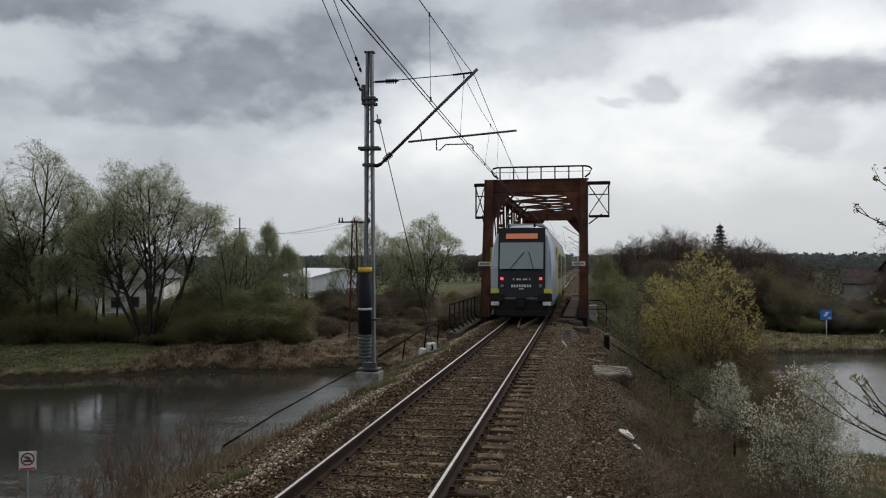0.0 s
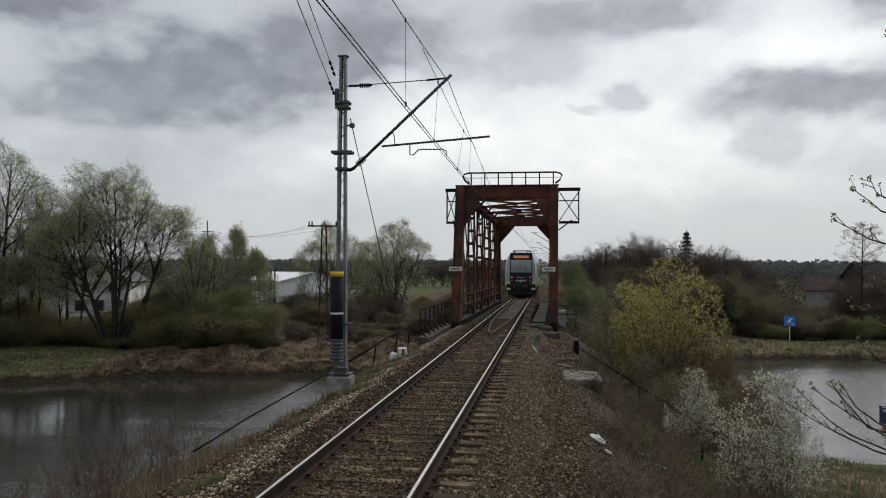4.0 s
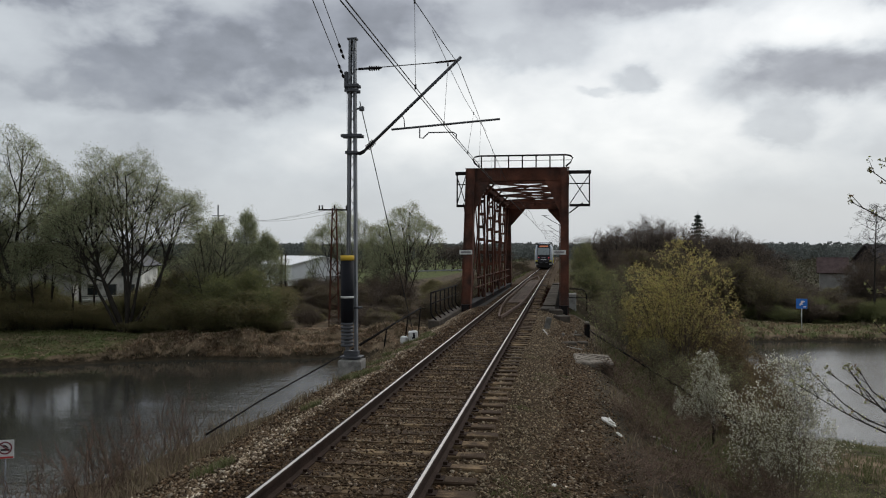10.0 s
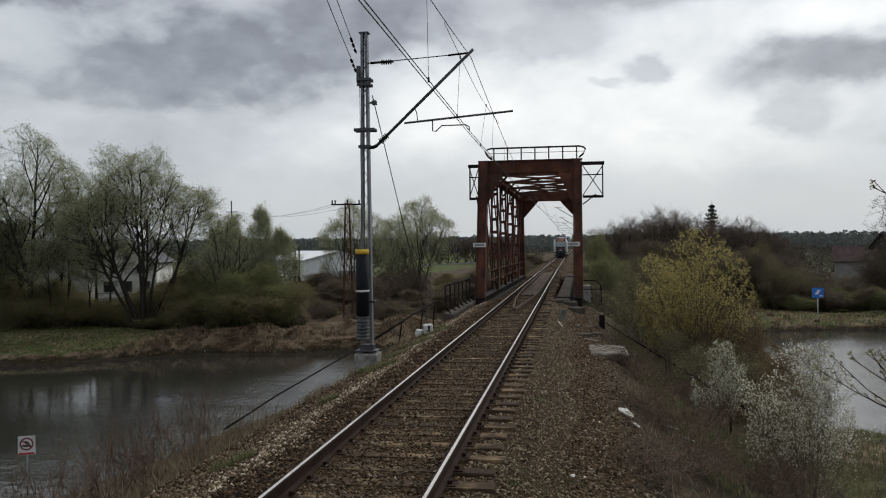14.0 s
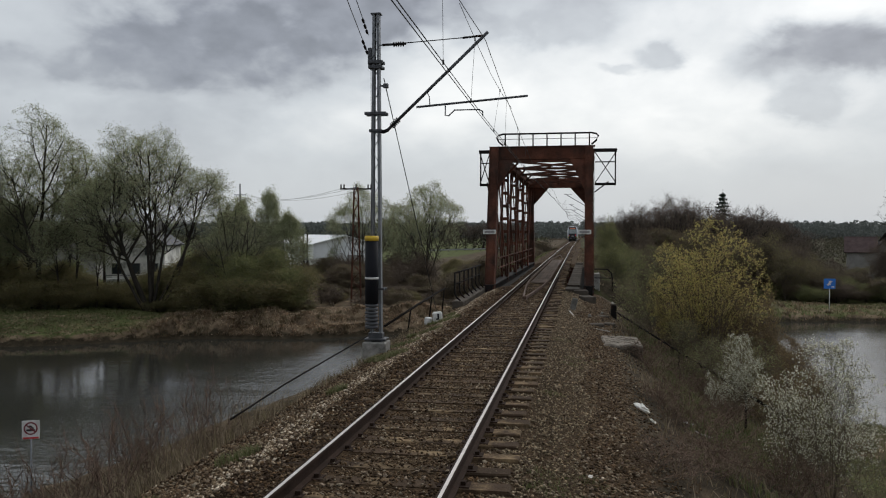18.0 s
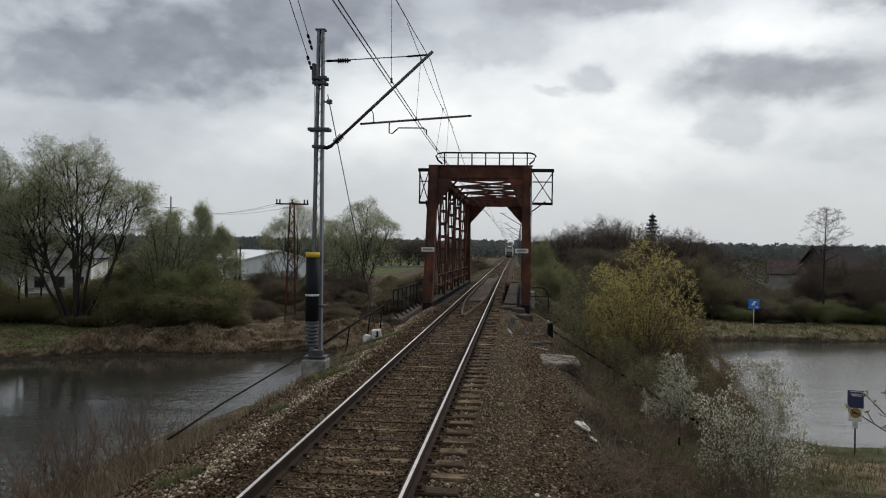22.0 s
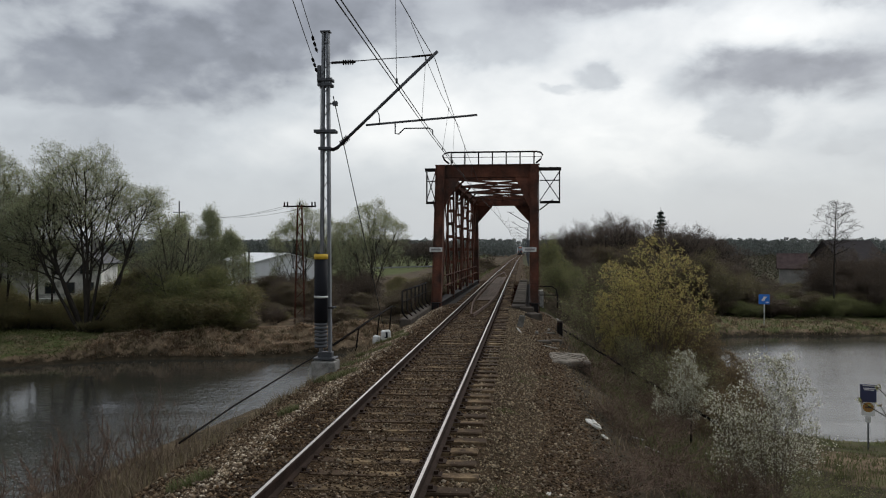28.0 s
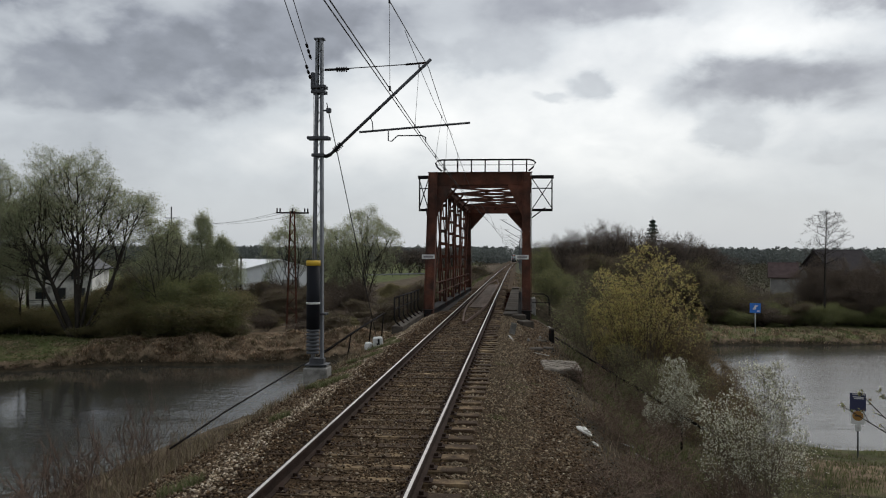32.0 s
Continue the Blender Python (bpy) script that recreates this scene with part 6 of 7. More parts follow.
    plant("blossom_bush", white, 6.28, 15, 0, 3.15, 1.9, "bush covered in small white blossom", "shrub", sink=.2)
    for x, y, a, h, w in ((5.5, 21.6, 20, 1.9, 1.6), (6.3, 22.4, 130, 2.0, 1.8), (5.0, 24.2, 220, 1.7, 1.5), (6.6, 17.6, 300, 1.8, 1.6)):
        plant("green_bush", ygreen, x, y, a, h, w, "low greenish bush with fresh leaves on the slope", "shrub", "low bushes on the slope", sink=.1)
    plant("green_bush", ygreen, 6.6, 13.6, 150, 1.5, 1.5, "low greenish bush beside the blossom bush", "shrub", sink=.1)
    plant("blossom_bush", white, 5.5, 19.5, 140, 2.15, 1.05, "small bush with white blossom on the slope", "shrub", sink=.1)
    for x, y, a, h, w in ((7.6, 27, 0, 2.9, 2.2), (7.2, 23.5, 70, 1.6, 1.8), (6.0, 29.5, 150, 2.4, 2.2), (8.3, 25.0, 30, 2.2, 2.0)):
        plant("brown_bush", brown, x, y, a, h, w, "brown budding bush on the slope", "shrub", "brown bushes below the yellow one", sink=.1)
    for k in range(13):
        x, y = 6.2 + 4.2 * ((k * .618) % 1), 28.5 + 9.0 * (k / 13)
        plant("brown_bush", brown, x, y, k * 71, rnd.uniform(1.9, 2.8) + .25 * (10 - x) * .5, rnd.uniform(2.2, 3.0), "brown budding bush on the slope", "shrub", "brown bushes below the yellow one", sink=.1)
    sapling = plant_meshes(107, LEAF_BROWN, 1, .010, .02, BRIAR, fine=BRIAR, high=1.9, wide=1.3, limbs=7, seconds=4, thirds=2, twigs=1, low=.1, thick=.006, twig_len=.28, upright=1.4, flat=.6)
    for k in range(34):
        x, y = rnd.uniform(-6.8, -3.7), rnd.uniform(6.5, 14.0)
        plant("sapling", sapling, x, y, k * 50, rnd.uniform(1.0, 1.9), rnd.uniform(.8, 1.3), "thin leafless sapling on the embankment", "shrub", "saplings below the handrail", sink=.05)
    for k in range(12):
        plant("bramble", bramble, rnd.uniform(3.0, 3.8), rnd.uniform(8, 17), rnd.uniform(0, 360), rnd.uniform(.3, .6), rnd.uniform(.8, 1.2), "low dry bramble beside the ballast", "shrub", "brambles on the embankment")
    B = "brambles on the embankment"
    for k in range(28):
        y = rnd.uniform(7, 22)
        x = rnd.uniform(3.5, 5.6)
        plant("bramble", bramble, x, y, rnd.uniform(0, 360), rnd.uniform(.45, .95), rnd.uniform(.9, 1.5), "dry leafless bramble tangle", "shrub", B)
    grass()
    far_woods()


def blades(x, y, n_high, rng, w=.012, lying=0.0):
    """Bent grass blades standing on the ground: two quads each."""
    n = len(x)
    z = land(x, y)[0]
    h = n_high * rng.uniform(.5, 1.2, n)
    a = rng.uniform(0, 6.28, n)
    dx, dy = np.cos(a), np.sin(a)
    ln = rng.uniform(.15, .8, n) * h * (1 + 1.2 * lying)
    h = h * (1 - .62 * lying)
    px, py = -dy * w, dx * w
    rows = []
    for t, k in ((0, 1.0), (.55, .8), (1.0, .15)):
        cx, cy, cz = x + dx * ln * t * t, y + dy * ln * t * t, z - .02 + h * (t - .25 * t * t)
        rows += [np.stack([cx - px * k, cy - py * k, cz], 1), np.stack([cx + px * k, cy + py * k, cz], 1)]
    v = np.stack(rows, 1).reshape(-1, 3)
    b = (np.arange(n) * 6)[:, None]
    f = np.concatenate([b + [[0, 1, 3, 2]], b + [[2, 3, 5, 4]]], 0)
    return v, f


def grass():
    rng = np.random.default_rng(23)

    def clump(n, cx, cy, r):
        a, q = rng.uniform(0, 6.28, n), r * np.sqrt(rng.random(n))
        return cx + q * np.cos(a), cy + q * np.sin(a)

    def field(name, n, x0, x1, y0, y1, high, mat, label, w, spots=0, r=.3, floor=WATER_Z + .05, lying=0.0):
        if spots:
            per = n // spots
            pts = [clump(per, rng.uniform(x0, x1), rng.uniform(y0, y1), r * rng.uniform(.5, 1.5)) for _ in range(spots)]
            x, y = np.concatenate([p[0] for p in pts]), np.concatenate([p[1] for p in pts])
        else:
            x, y = rng.uniform(x0, x1, n), rng.uniform(y0, y1, n)
        ok = land(x, y)[0] > floor
        v, f = blades(x[ok], y[ok], high, rng, w, lying)
        tagged(new(name, quad_mesh(name, v, f, [mat])), label, "grass", kind="stuff")

    field("dry_grass", 66000, -28, -4, 50, 64, .34, GRASS_DRY, "matted dry grass heaps on the far bank", .026, 1100, .5, -4.85, .6)
    field("dry_grass", 15000, -28, -4, 50, 62, .42, STALK, "darker dead tufts among the dry grass", .024, 240, .38, -4.85, .25)
    field("dry_grass", 6000, 10, 46, 67, 78, .34, STALK, "darker dead tufts on the far bank", .026, 110, .4)
    field("dry_grass", 9000, -50, -26, 46, 56, .22, GRASS_DRY, "straw among the green of the far bank", .03, 260, .5, -4.85, .8)
    field("bank_grass", 22000, -50, -26, 46, 59, .20, GRASS_GREEN, "short green grass on the far bank", .03, 500, .9, -4.7, .5)
    field("bank_grass", 12000, 12, 46, 67, 79, .22, GRASS_GREEN, "green and dry grass on the far bank", .035, 500, .8)
    field("dry_grass", 7000, 10, 46, 67, 78, .25, GRASS_DRY, "dry grass on the far bank", .03, 250, .6)
    field("verge_grass", 9000, -9, -2.2, 67, 150, .30, GRASS_GREEN, "rough green grass beside the line beyond the bridge", .03, 420, .6)
    field("verge_grass", 9000, 2.4, 9, 67, 150, .30, STALK, "rough dry grass beside the line beyond the bridge", .03, 420, .6)
    field("slope_grass", 11000, 3.3, 8.5, 7, 36, .24, STALK, "dry grass and stalks on the embankment slope", .008, 700, .3)
    field("slope_grass", 9000, 4.0, 13, 7, 34, .30, GRASS_GREEN, "green grass at the foot of the embankment", .010, 300, .45)
    field("slope_grass", 9000, 3.9, 6.2, 16, 30, .26, GRASS_GREEN, "green grass round the foot of the yellow bush", .009, 260, .4)
    field("slope_stalks", 2600, -7.2, -3.6, 5, 15, 1.15, STALK, "thin upright dead stalks above the water", .004, 420, .35)
    field("shore_grass", 9000, 9, 22, 15, 32, .18, GRASS_GREEN, "short green grass on the near bank", .012, 300, .5)
    field("slope_grass", 5000, -6.8, -3.5, 5, 15, .60, STALK, "tall dry stalks on the embankment slope", .005, 500, .3)
    field("slope_grass", 7000, -5.5, -2.7, 5, 34, .32, STALK, "dry stalks along the edge of the embankment", .006, 420, .25)
    field("grass_tuft", 5200, -2.6, -1.8, 5.5, 27, .16, GRASS_GREEN, "small green tufts in the ballast", .006, 13, .26)
    field("grass_tuft", 1600, 1.5, 2.5, 6, 20, .06, GRASS_GREEN, "small green tufts in the ballast", .006, 10, .2)


def far_woods():
    """Woods along the horizon and belts of scrub before them: many small clumps of foliage."""
    rng = np.random.default_rng(17)

    def belt(name, n, d0, d1, h0, h1, leaf, mat, label, span=1.0, gap=9.0, per=46, rad=3.6):
        d = rng.uniform(d0, d1, n)
        az = rng.uniform(-span, span, n)
        x, y = np.tan(az) * d, d
        # an open field lies beside the line
        keep = (np.abs(x - .5) > gap) & ~((x / y > -.165) & (x / y < -.085) & (y < 262))
        x, y = x[keep], y[keep]
        m = len(x)
        z0 = land(x, y)[0]
        h = rng.uniform(h0, h1, m)
        t = rng.random((m, per))
        r = (1.05 - t ** 3) * rad * rng.uniform(.4, 1, (m, per))
        a = rng.uniform(0, 6.28, (m, per))
        tips = np.stack([x[:, None] + r * np.cos(a), y[:, None] + r * np.sin(a), z0[:, None] + h[:, None] * (.1 + .9 * t)], -1).reshape(-1, 3)
        v, f = leaves(np.concatenate([tips, tips], 1), 1, leaf, .3, 5)
        tagged(new(name, quad_mesh(name, v, f, [mat])), label, "woods", kind="stuff")

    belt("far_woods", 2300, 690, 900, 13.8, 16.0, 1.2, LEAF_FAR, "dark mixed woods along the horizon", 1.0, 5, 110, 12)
    belt("scrub_belt", 560, 135, 260, 1.6, 3.8, .20, LEAF_SCRUB, "brown-green scrub and orchards before the woods", .95, 10, 170, 3.2)
    belt("scrub_belt", 420, 270, 560, 2.6, 4.6, .5, LEAF_SCRUB, "brown-green scrub and orchards before the woods", .95, 12, 80, 4)


# ------------------------------------------------------------------ signs, pipes and litter near the line
SLAB = material("worn_pale_slab", (0.20, 0.175, 0.145), 0.95, scale=3.5, fine=25, amount=0.5, bump=0.9, bump_scale=14, stain=(0.07, 0.058, 0.045), stain_scale=2.6)


PLASTIC = material("thin_white_plastic", (.80, .78, .73), .6, amount=.08, translucent=.3)


def make_near_things():
    # sagging handrail pipe along the edge of the embankment
    hr = thing("handrail", pose(-3.2, 10.4, -.55), "bent rusty handrail pipe along the embankment edge", "handrail")
    part("rail_pipe", pipe([(-.02, 1.2, .06), (0, 1.9, .105), (0, 3.4, .18), (0, 7.5, .28), (0, 11.7, .38), (0, 15.9, .56), (0, 21.0, .72), (.10, 21.35, .66)], .016, 8, "rail_pipe", PIPE), None, hr)
    part("rail_sleeve", pipe([(0, 11.0, .365), (0, 15.9, .56), (0, 20.98, .72)], .034, 8, "rail_sleeve", PIPE), None, hr, "thicker upper length of rusty pipe")
    for y, h in ((14.5, .50), (18.2, .63), (20.6, .70)):
        part("post", pipe([(.04 if y > 20 else 0, y, h), (-.03 if y > 20 else -.1, y - .2, -.5)], .026, 6, "post", PIPE), None, hr)
    h2 = thing("handrail", pose(2.8, 38, -.75), "thin rusty pipe running down beside the slope", "handrail")
    part("rail_pipe", pipe([(0, 0, 0), (1.72, -10.2, -.38), (3.45, -20.5, -.75)], .035, 8, "rail_pipe", PIPE), None, h2)
    for t in (.08, .38, .62, .88):
        p = Vector((3.45, -20.5, -.75)) * t
        g = height(2.8 + p.x, 38 + p.y) + .75
        part("post", pipe([tuple(p), (p.x, p.y, min(g, p.z) - .3)], .03, 6, "post", PIPE), None, h2)
    # concrete slab and footings by the line
    sl = thing("concrete_slab", pose(3.06, 21.75, height(3.06, 21.4) + .02, 2, 2, 2), "pale thick concrete slab with a broken crust on the shoulder", "slab")
    part("slab_body", boxes(((0, 0, .07), (.98, 1.45, .15)), bevel=.035), SLAB, sl)
    # lower layer, darker than the slab on top
    part("lower_slab", boxes(((.06, .02, -.16), (.88, 1.34, .32)), bevel=.03), CONCRETE_DARK, sl, "darker lower slab")
    for k in range(16):
        part("broken_crust", boxes(((-.40 + .052 * k, -.34 + .9 * ((k * .618) % 1), .147), (.14 + .06 * (k % 3), .17, .035), Matrix.Rotation(k * 1.1, 4, "Z")), bevel=.014), SLAB, sl)
    for x, y, w, d, h, a in ((2.45, 25.2, .5, .35, .14, 14), (2.9, 26.2, .35, .3, .16, -26), (2.3, 33.5, .5, .7, .30, 20), (2.75, 28.6, .3, .5, .12, 30), (2.05, 36.0, .6, .6, .3, 4)):
        t = thing("concrete_block", pose(x, y, height(x, y) - .08, 0, 0, a), "grimy broken concrete block beside the track", "block", "blocks beside the track")
        part("block_body", boxes(((0, 0, h / 2), (w, d, h)), bevel=.03), CONCRETE_DARK, t)
    for x, y, h, a in ((1.74, 28.1, .46, 20), (2.32, 27.4, .16, -30), (2.75, 29.5, .14, 60)):
        t = thing("stone_shard", pose(x, y, height(x, y) - .05, 14, 10, a), "pale upright shard of broken stone", "stone", "shards beside the track")
        part("shard_body", boxes(((0, 0, h / 2), (.05 + .36 * h, .07, h)), bevel=.03), CONCRETE, t)
    # white marker stone with a dark numeral bar, and a smaller one beside it
    wm = thing("marker_stone", pose(-2.36, 25.0, height(-2.36, 25.0) - .02, 0, -4, 12), "white-painted kilometre marker stone on the shoulder", "marker stone")
    part("stone_body", boxes(((0, 0, .16), (.30, .26, .36)), bevel=.04), WHITE, wm)
    part("numeral_bar", boxes(((.02, -.133, .20), (.06, .012, .18)), ((-.03, -.133, .13), (.04, .012, .05))), BLACK_PLASTIC, wm)
    wm2 = thing("marker_stone", pose(-2.68, 25.0, height(-2.68, 25.0) - .02, 0, 6, -15), "small broken white stone beside the marker", "marker stone")
    part("stone_body", boxes(((0, 0, .12), (.2, .2, .26)), bevel=.03), WHITE, wm2)
    # dark stump with a pale cap beside the pipe
    mp = thing("marker_post", pose(3.2, 30, height(3.2, 30) - .15, 0, 0, 10), "short dark post with a pale cap beside the slope", "post")
    part("post_body", boxes(((0, 0, .30), (.19, .19, .60)), bevel=.03), DARK_STEEL, mp)
    part("cap", boxes(((0, 0, .62), (.20, .20, .05)), bevel=.02), CONCRETE_DARK, mp)
    # litter
    rnd = random.Random(4)

    def crumpled(name, x, y, s, label, category, turn=-20):
        bm = bmesh.new()
        bmesh.ops.create_icosphere(bm, subdivisions=3, radius=1)
        for v in bm.verts:
            fold = 1 + .55 * noise.noise(v.co * 1.6 + Vector((x, y, 0))) + .45 * abs(noise.noise(v.co * 4.5 + Vector((y, x, 0))))
            v.co = Vector((v.co.x * s[0], v.co.y * s[1], v.co.z * s[2])) * fold * .85
        t = thing(name, pose(x, y, height(x, y) + s[2] * .4, 0, 12, turn), label, category, "litter on the slope")
        part("bag_body", bm, PLASTIC, t)

    crumpled("plastic_bag", 3.0, 13.9, (.07, .26, .06), "crumpled white plastic bag on the ballast", "litter", 20)
    crumpled("plastic_bag", 3.14, 13.45, (.025, .16, .02), "torn white plastic scrap on the ballast", "litter", 14)
    crumpled("paper_scrap", 2.1, 9.2, (.03, .05, .012), "small pale paper scrap on the ballast", "litter")
    crumpled("paper_scrap", 2.35, 8.3, (.035, .05, .015), "small pale paper scrap on the ballast", "litter")
    crumpled("paper_scrap", 3.35, 8.9, (.05, .03, .02), "small pale paper scrap on the slope", "litter")
    for x, y, a, l in ((4.15, 15.4, 50, .5), (3.93, 15.6, 60, .3), (1.74, 26.4, 12, .7), (2.62, 24.2, 70, .5)):
        t = thing("broken_lath", pose(x, y, height(x, y) + .03, 8, 4, a), "pale broken wooden lath on the slope", "wood", "litter on the slope")
        part("lath", boxes(((0, 0, 0), (.05, l, .02))), CONCRETE_LIGHT, t)


make_near_things()


def prohibition_sign():
    x, y = -11.35, 18.1
    g = -4.75
    s = thing("no_bathing_sign", pose(x, y, g, 0, 0, 24), "white square sign with a red-ringed bathing ban on a thin post", "sign")
    top = -2.54 - g
    part("post", pipe([(0, .03, -.3), (0, .03, top + .1)], .02, 8, "post", GALV), None, s)
    pl = part("plate", boxes(((0, 0, top), (.40, .015, .46)), bevel=.004), WHITE, s)
    bm = bmesh.new()
    n = 28
    for k in range(n):
        a0, a1 = 2 * math.pi * k / n, 2 * math.pi * (k + 1) / n
        q = [bm.verts.new((r * math.cos(a), -.012, top + .035 + r * math.sin(a))) for r, a in ((.125, a0), (.16, a0), (.16, a1), (.125, a1))]
        bm.faces.new(q)
    DR = material("dark_red_sign_paint", (.16, .02, .03), .6)
    part("ring", bm, DR, pl)
    m = Matrix.Rotation(radians(42), 4, "Y")
    part("slash", boxes(((0, -.013, top + .035), (.27, .004, .028), m)), DR, pl)
    bm = boxes(((-.0, -.011, top - .01), (.20, .004, .05)), ((.03, -.011, top + .06), (.10, .004, .04), m), ((-.02, -.011, top + .09), (.04, .004, .04)))
    part("swimmer_shape", bm, material("sign_black", (.03, .02, .02), .6), pl)
    part("red_strip", boxes(((0, -.011, top - .20), (.36, .004, .045))), RED, pl)


def info_board():
    x, y = 13.55, 29.0
    g = height(x, y)
    s = thing("notice_board", pose(x, y, g, 0, 0, -22), "dark blue notice board above a round warning sign on a post", "sign")
    part("post", pipe([(0, .03, -.2), (0, .03, 2.2)], .03, 8, "post", GALV), None, s)
    pl = part("board", boxes(((0, 0, 1.93), (.50, .02, .60)), bevel=.004), NAVY, s)
    for z, w in ((2.10, .38), (2.05, .30), (2.19, .40)):
        part("text_bar", boxes(((.03, -.014, z), (w, .004, .03))), WHITE_BAR, pl)
    p2 = part("lower_plate", boxes(((0, -.005, 1.40), (.42, .02, .46)), bevel=.004), WHITE, s)
    bm = bmesh.new()
    bmesh.ops.create_circle(bm, cap_ends=True, segments=28, radius=.17, matrix=Matrix.Translation((0, -.022, 1.46)) @ Matrix.Rotation(radians(90), 4, "X"))
    part("disc", bm, material("ochre_sign_paint", (.30, .15, .03), .6), p2)
    part("disc_bar", boxes(((0, -.026, 1.46), (.2, .004, .05))), material("sign_dark", (.03, .02, .02), .6), p2)
    part("small_plate", boxes(((0, -.005, 1.05), (.18, .02, .22)), bevel=.003), WHITE, s)


def mooring_sign():
    s = thing("blue_sign", pose(23.05, 74, -4.12, 0, 0, -14), "square blue information sign with a white symbol on a post", "sign")
    part("post", pipe([(0, .03, -.5), (0, .03, 2.3)], .035, 8, "post", WHITE), None, s)
    pl = part("plate", boxes(((0, 0, 2.16), (.90, .03, .86)), bevel=.01), BLUE, s)
    m = Matrix.Rotation(radians(40), 4, "Y")
    part("symbol", boxes(((-.02, -.03, 2.21), (.16, .01, .46), m), ((.08, -.031, 2.35), (.30, .01, .09)), ((-.06, -.032, 2.10), (.28, .01, .09))), WHITE_BAR, pl)
    part("symbol_bar", boxes(((.25, -.02, 1.90), (.22, .01, .1))), WHITE_BAR, pl)


prohibition_sign()
info_board()
mooring_sign()


# ------------------------------------------------------------------ buildings and poles in the distance
ROOF_RED = material("dull_red_roof_tiles", (.085, .060, .058), .9, scale=2, amount=.3)
ROOF_DARK = material("dark_roof_sheeting", (.035, .03, .032), .8, scale=2, amount=.3)
ROOF_PALE = material("pale_sheet_roof", (.78, .79, .80), .6, scale=1, amount=.1)
PLASTER = material("grey_white_plaster", (.25, .24, .225), .9, scale=1, amount=.2, stain=(.21, .20, .19), stain_scale=.6)
PANE = material("window_pane", (.03, .035, .04), .15)


def house(name, x, y, turn, w, d, h, rise, wall, roof, label, windows=(), storeys=1, ridge_along="y"):
    """Gabled house: walls, two roof slopes, chimney, windows with frame and pane in the front wall."""
    g = height(x, y) - .1
    t = thing(name, pose(x, y, g, 0, 0, turn), label, "building")
    bm = bmesh.new()
    vs = [bm.verts.new(p) for p in ((-w / 2, -d / 2, -.5), (w / 2, -d / 2, -.5), (w / 2, d / 2, -.5), (-w / 2, d / 2, -.5), (-w / 2, -d / 2, h), (w / 2, -d / 2, h), (w / 2, d / 2, h), (-w / 2, d / 2, h),
                                   (0, -d / 2, h + rise), (0, d / 2, h + rise))]
    for q in ((0, 1, 5, 8, 4), (1, 2, 6, 5), (2, 3, 7, 9, 6), (3, 0, 4, 7), (3, 2, 1, 0), (4, 8, 9, 7), (5, 6, 9, 8)):
        bm.faces.new([vs[i] for i in q])
    bmesh.ops.recalc_face_normals(bm, faces=bm.faces)
    part("wall", bm, wall, t)
    ln = math.hypot(w / 2, rise)
    an = math.degrees(math.atan2(rise, w / 2))
    for s in (-1, 1):
        m = Matrix.Rotation(radians(s * an), 4, "Y")
        part("roof", boxes(((s * (w / 4 + .12), 0, h + rise / 2 + .02), (ln + .5, d + .7, .14), m)), roof, t)
    for wx, wz, ww, wh in windows:
        f = part("window", boxes(((wx, -d / 2 - .02, wz), (ww + .12, .08, wh + .12))), PLASTER, t)
        part("pane", boxes(((wx, -d / 2 - .05, wz), (ww, .06, wh))), PANE, f)
    return t


HOUSE_WHITE = material("whitewashed_plaster", (.76, .75, .72), .9, scale=1, amount=.2, stain=(.27, .26, .24), stain_scale=.8)
ROOF_GREY = material("grey_roof_sheet", (.12, .12, .125), .8, scale=2, amount=.3)
hs = house("white_house", -38.3, 71, 14, 5.2, 6, 5.1, 1.7, HOUSE_WHITE, ROOF_GREY, "two-storey white house behind the willows", ((-1.7, .9, .8, .9), (-.3, .9, .9, 1.3), (1.5, .9, .8, .9), (-1.6, 2.9, .8, .9), (0, 2.9, .8, .9), (1.6, 2.9, .8, .9), (-1.2, 4.5, .6, .7), (1.2, 4.5, .6, .7), (0, 5.7, .5, .5)))
part("balcony_slab", boxes(((0, -3.5, 1.95), (4.8, .9, .16))), HOUSE_WHITE, hs)
part("balcony_rail", boxes(((0, -3.92, 2.35), (4.8, .05, .05))), GALV_DARK, hs)
part("chimney", boxes(((1.2, 1.0, 6.8), (.6, .6, 1.2))), PLASTER, hs)
h2 = house("grey_house", -59, 90, 25, 7, 6, 2.8, 1.8, PLASTER, ROOF_DARK, "low grey house among bare trees", ((-2.0, 1.6, 1.0, 1.1), (1.5, 1.6, 1.0, 1.1)))
wh = house("warehouse", -37.8, 124, 34, 9.5, 22, 4.1, 1.2, material("white_sheet_wall", (.74, .75, .76), .7, scale=1, amount=.1), ROOF_PALE, "white sheet-clad warehouse with a shallow pale roof")
part("door", boxes(((1.6, -11.03, 1.2), (2.6, .1, 2.6))), PLASTER, wh)
house("roofed_house", 38.5, 115, 74, 3.8, 3.2, 3.6, 1.7, PLASTER, ROOF_RED, "small house with a dull red roof beyond the hedge", ((-1.5, 1.4, 1.0, 1.1), (1.2, 1.4, 1.0, 1.1)))
house("dark_barn", 50.6, 128, -70, 7.5, 8.0, 3.9, 3.2, ROOF_DARK, ROOF_DARK, "long barn under a dark roof", ((0, 1.2, .8, .8),))
house("roofed_house", 42.3, 122, 10, 3.6, 5, 2.9, 1.6, PLASTER, ROOF_DARK, "small gabled house behind the hedge", ((0, 1.6, .9, .9),))


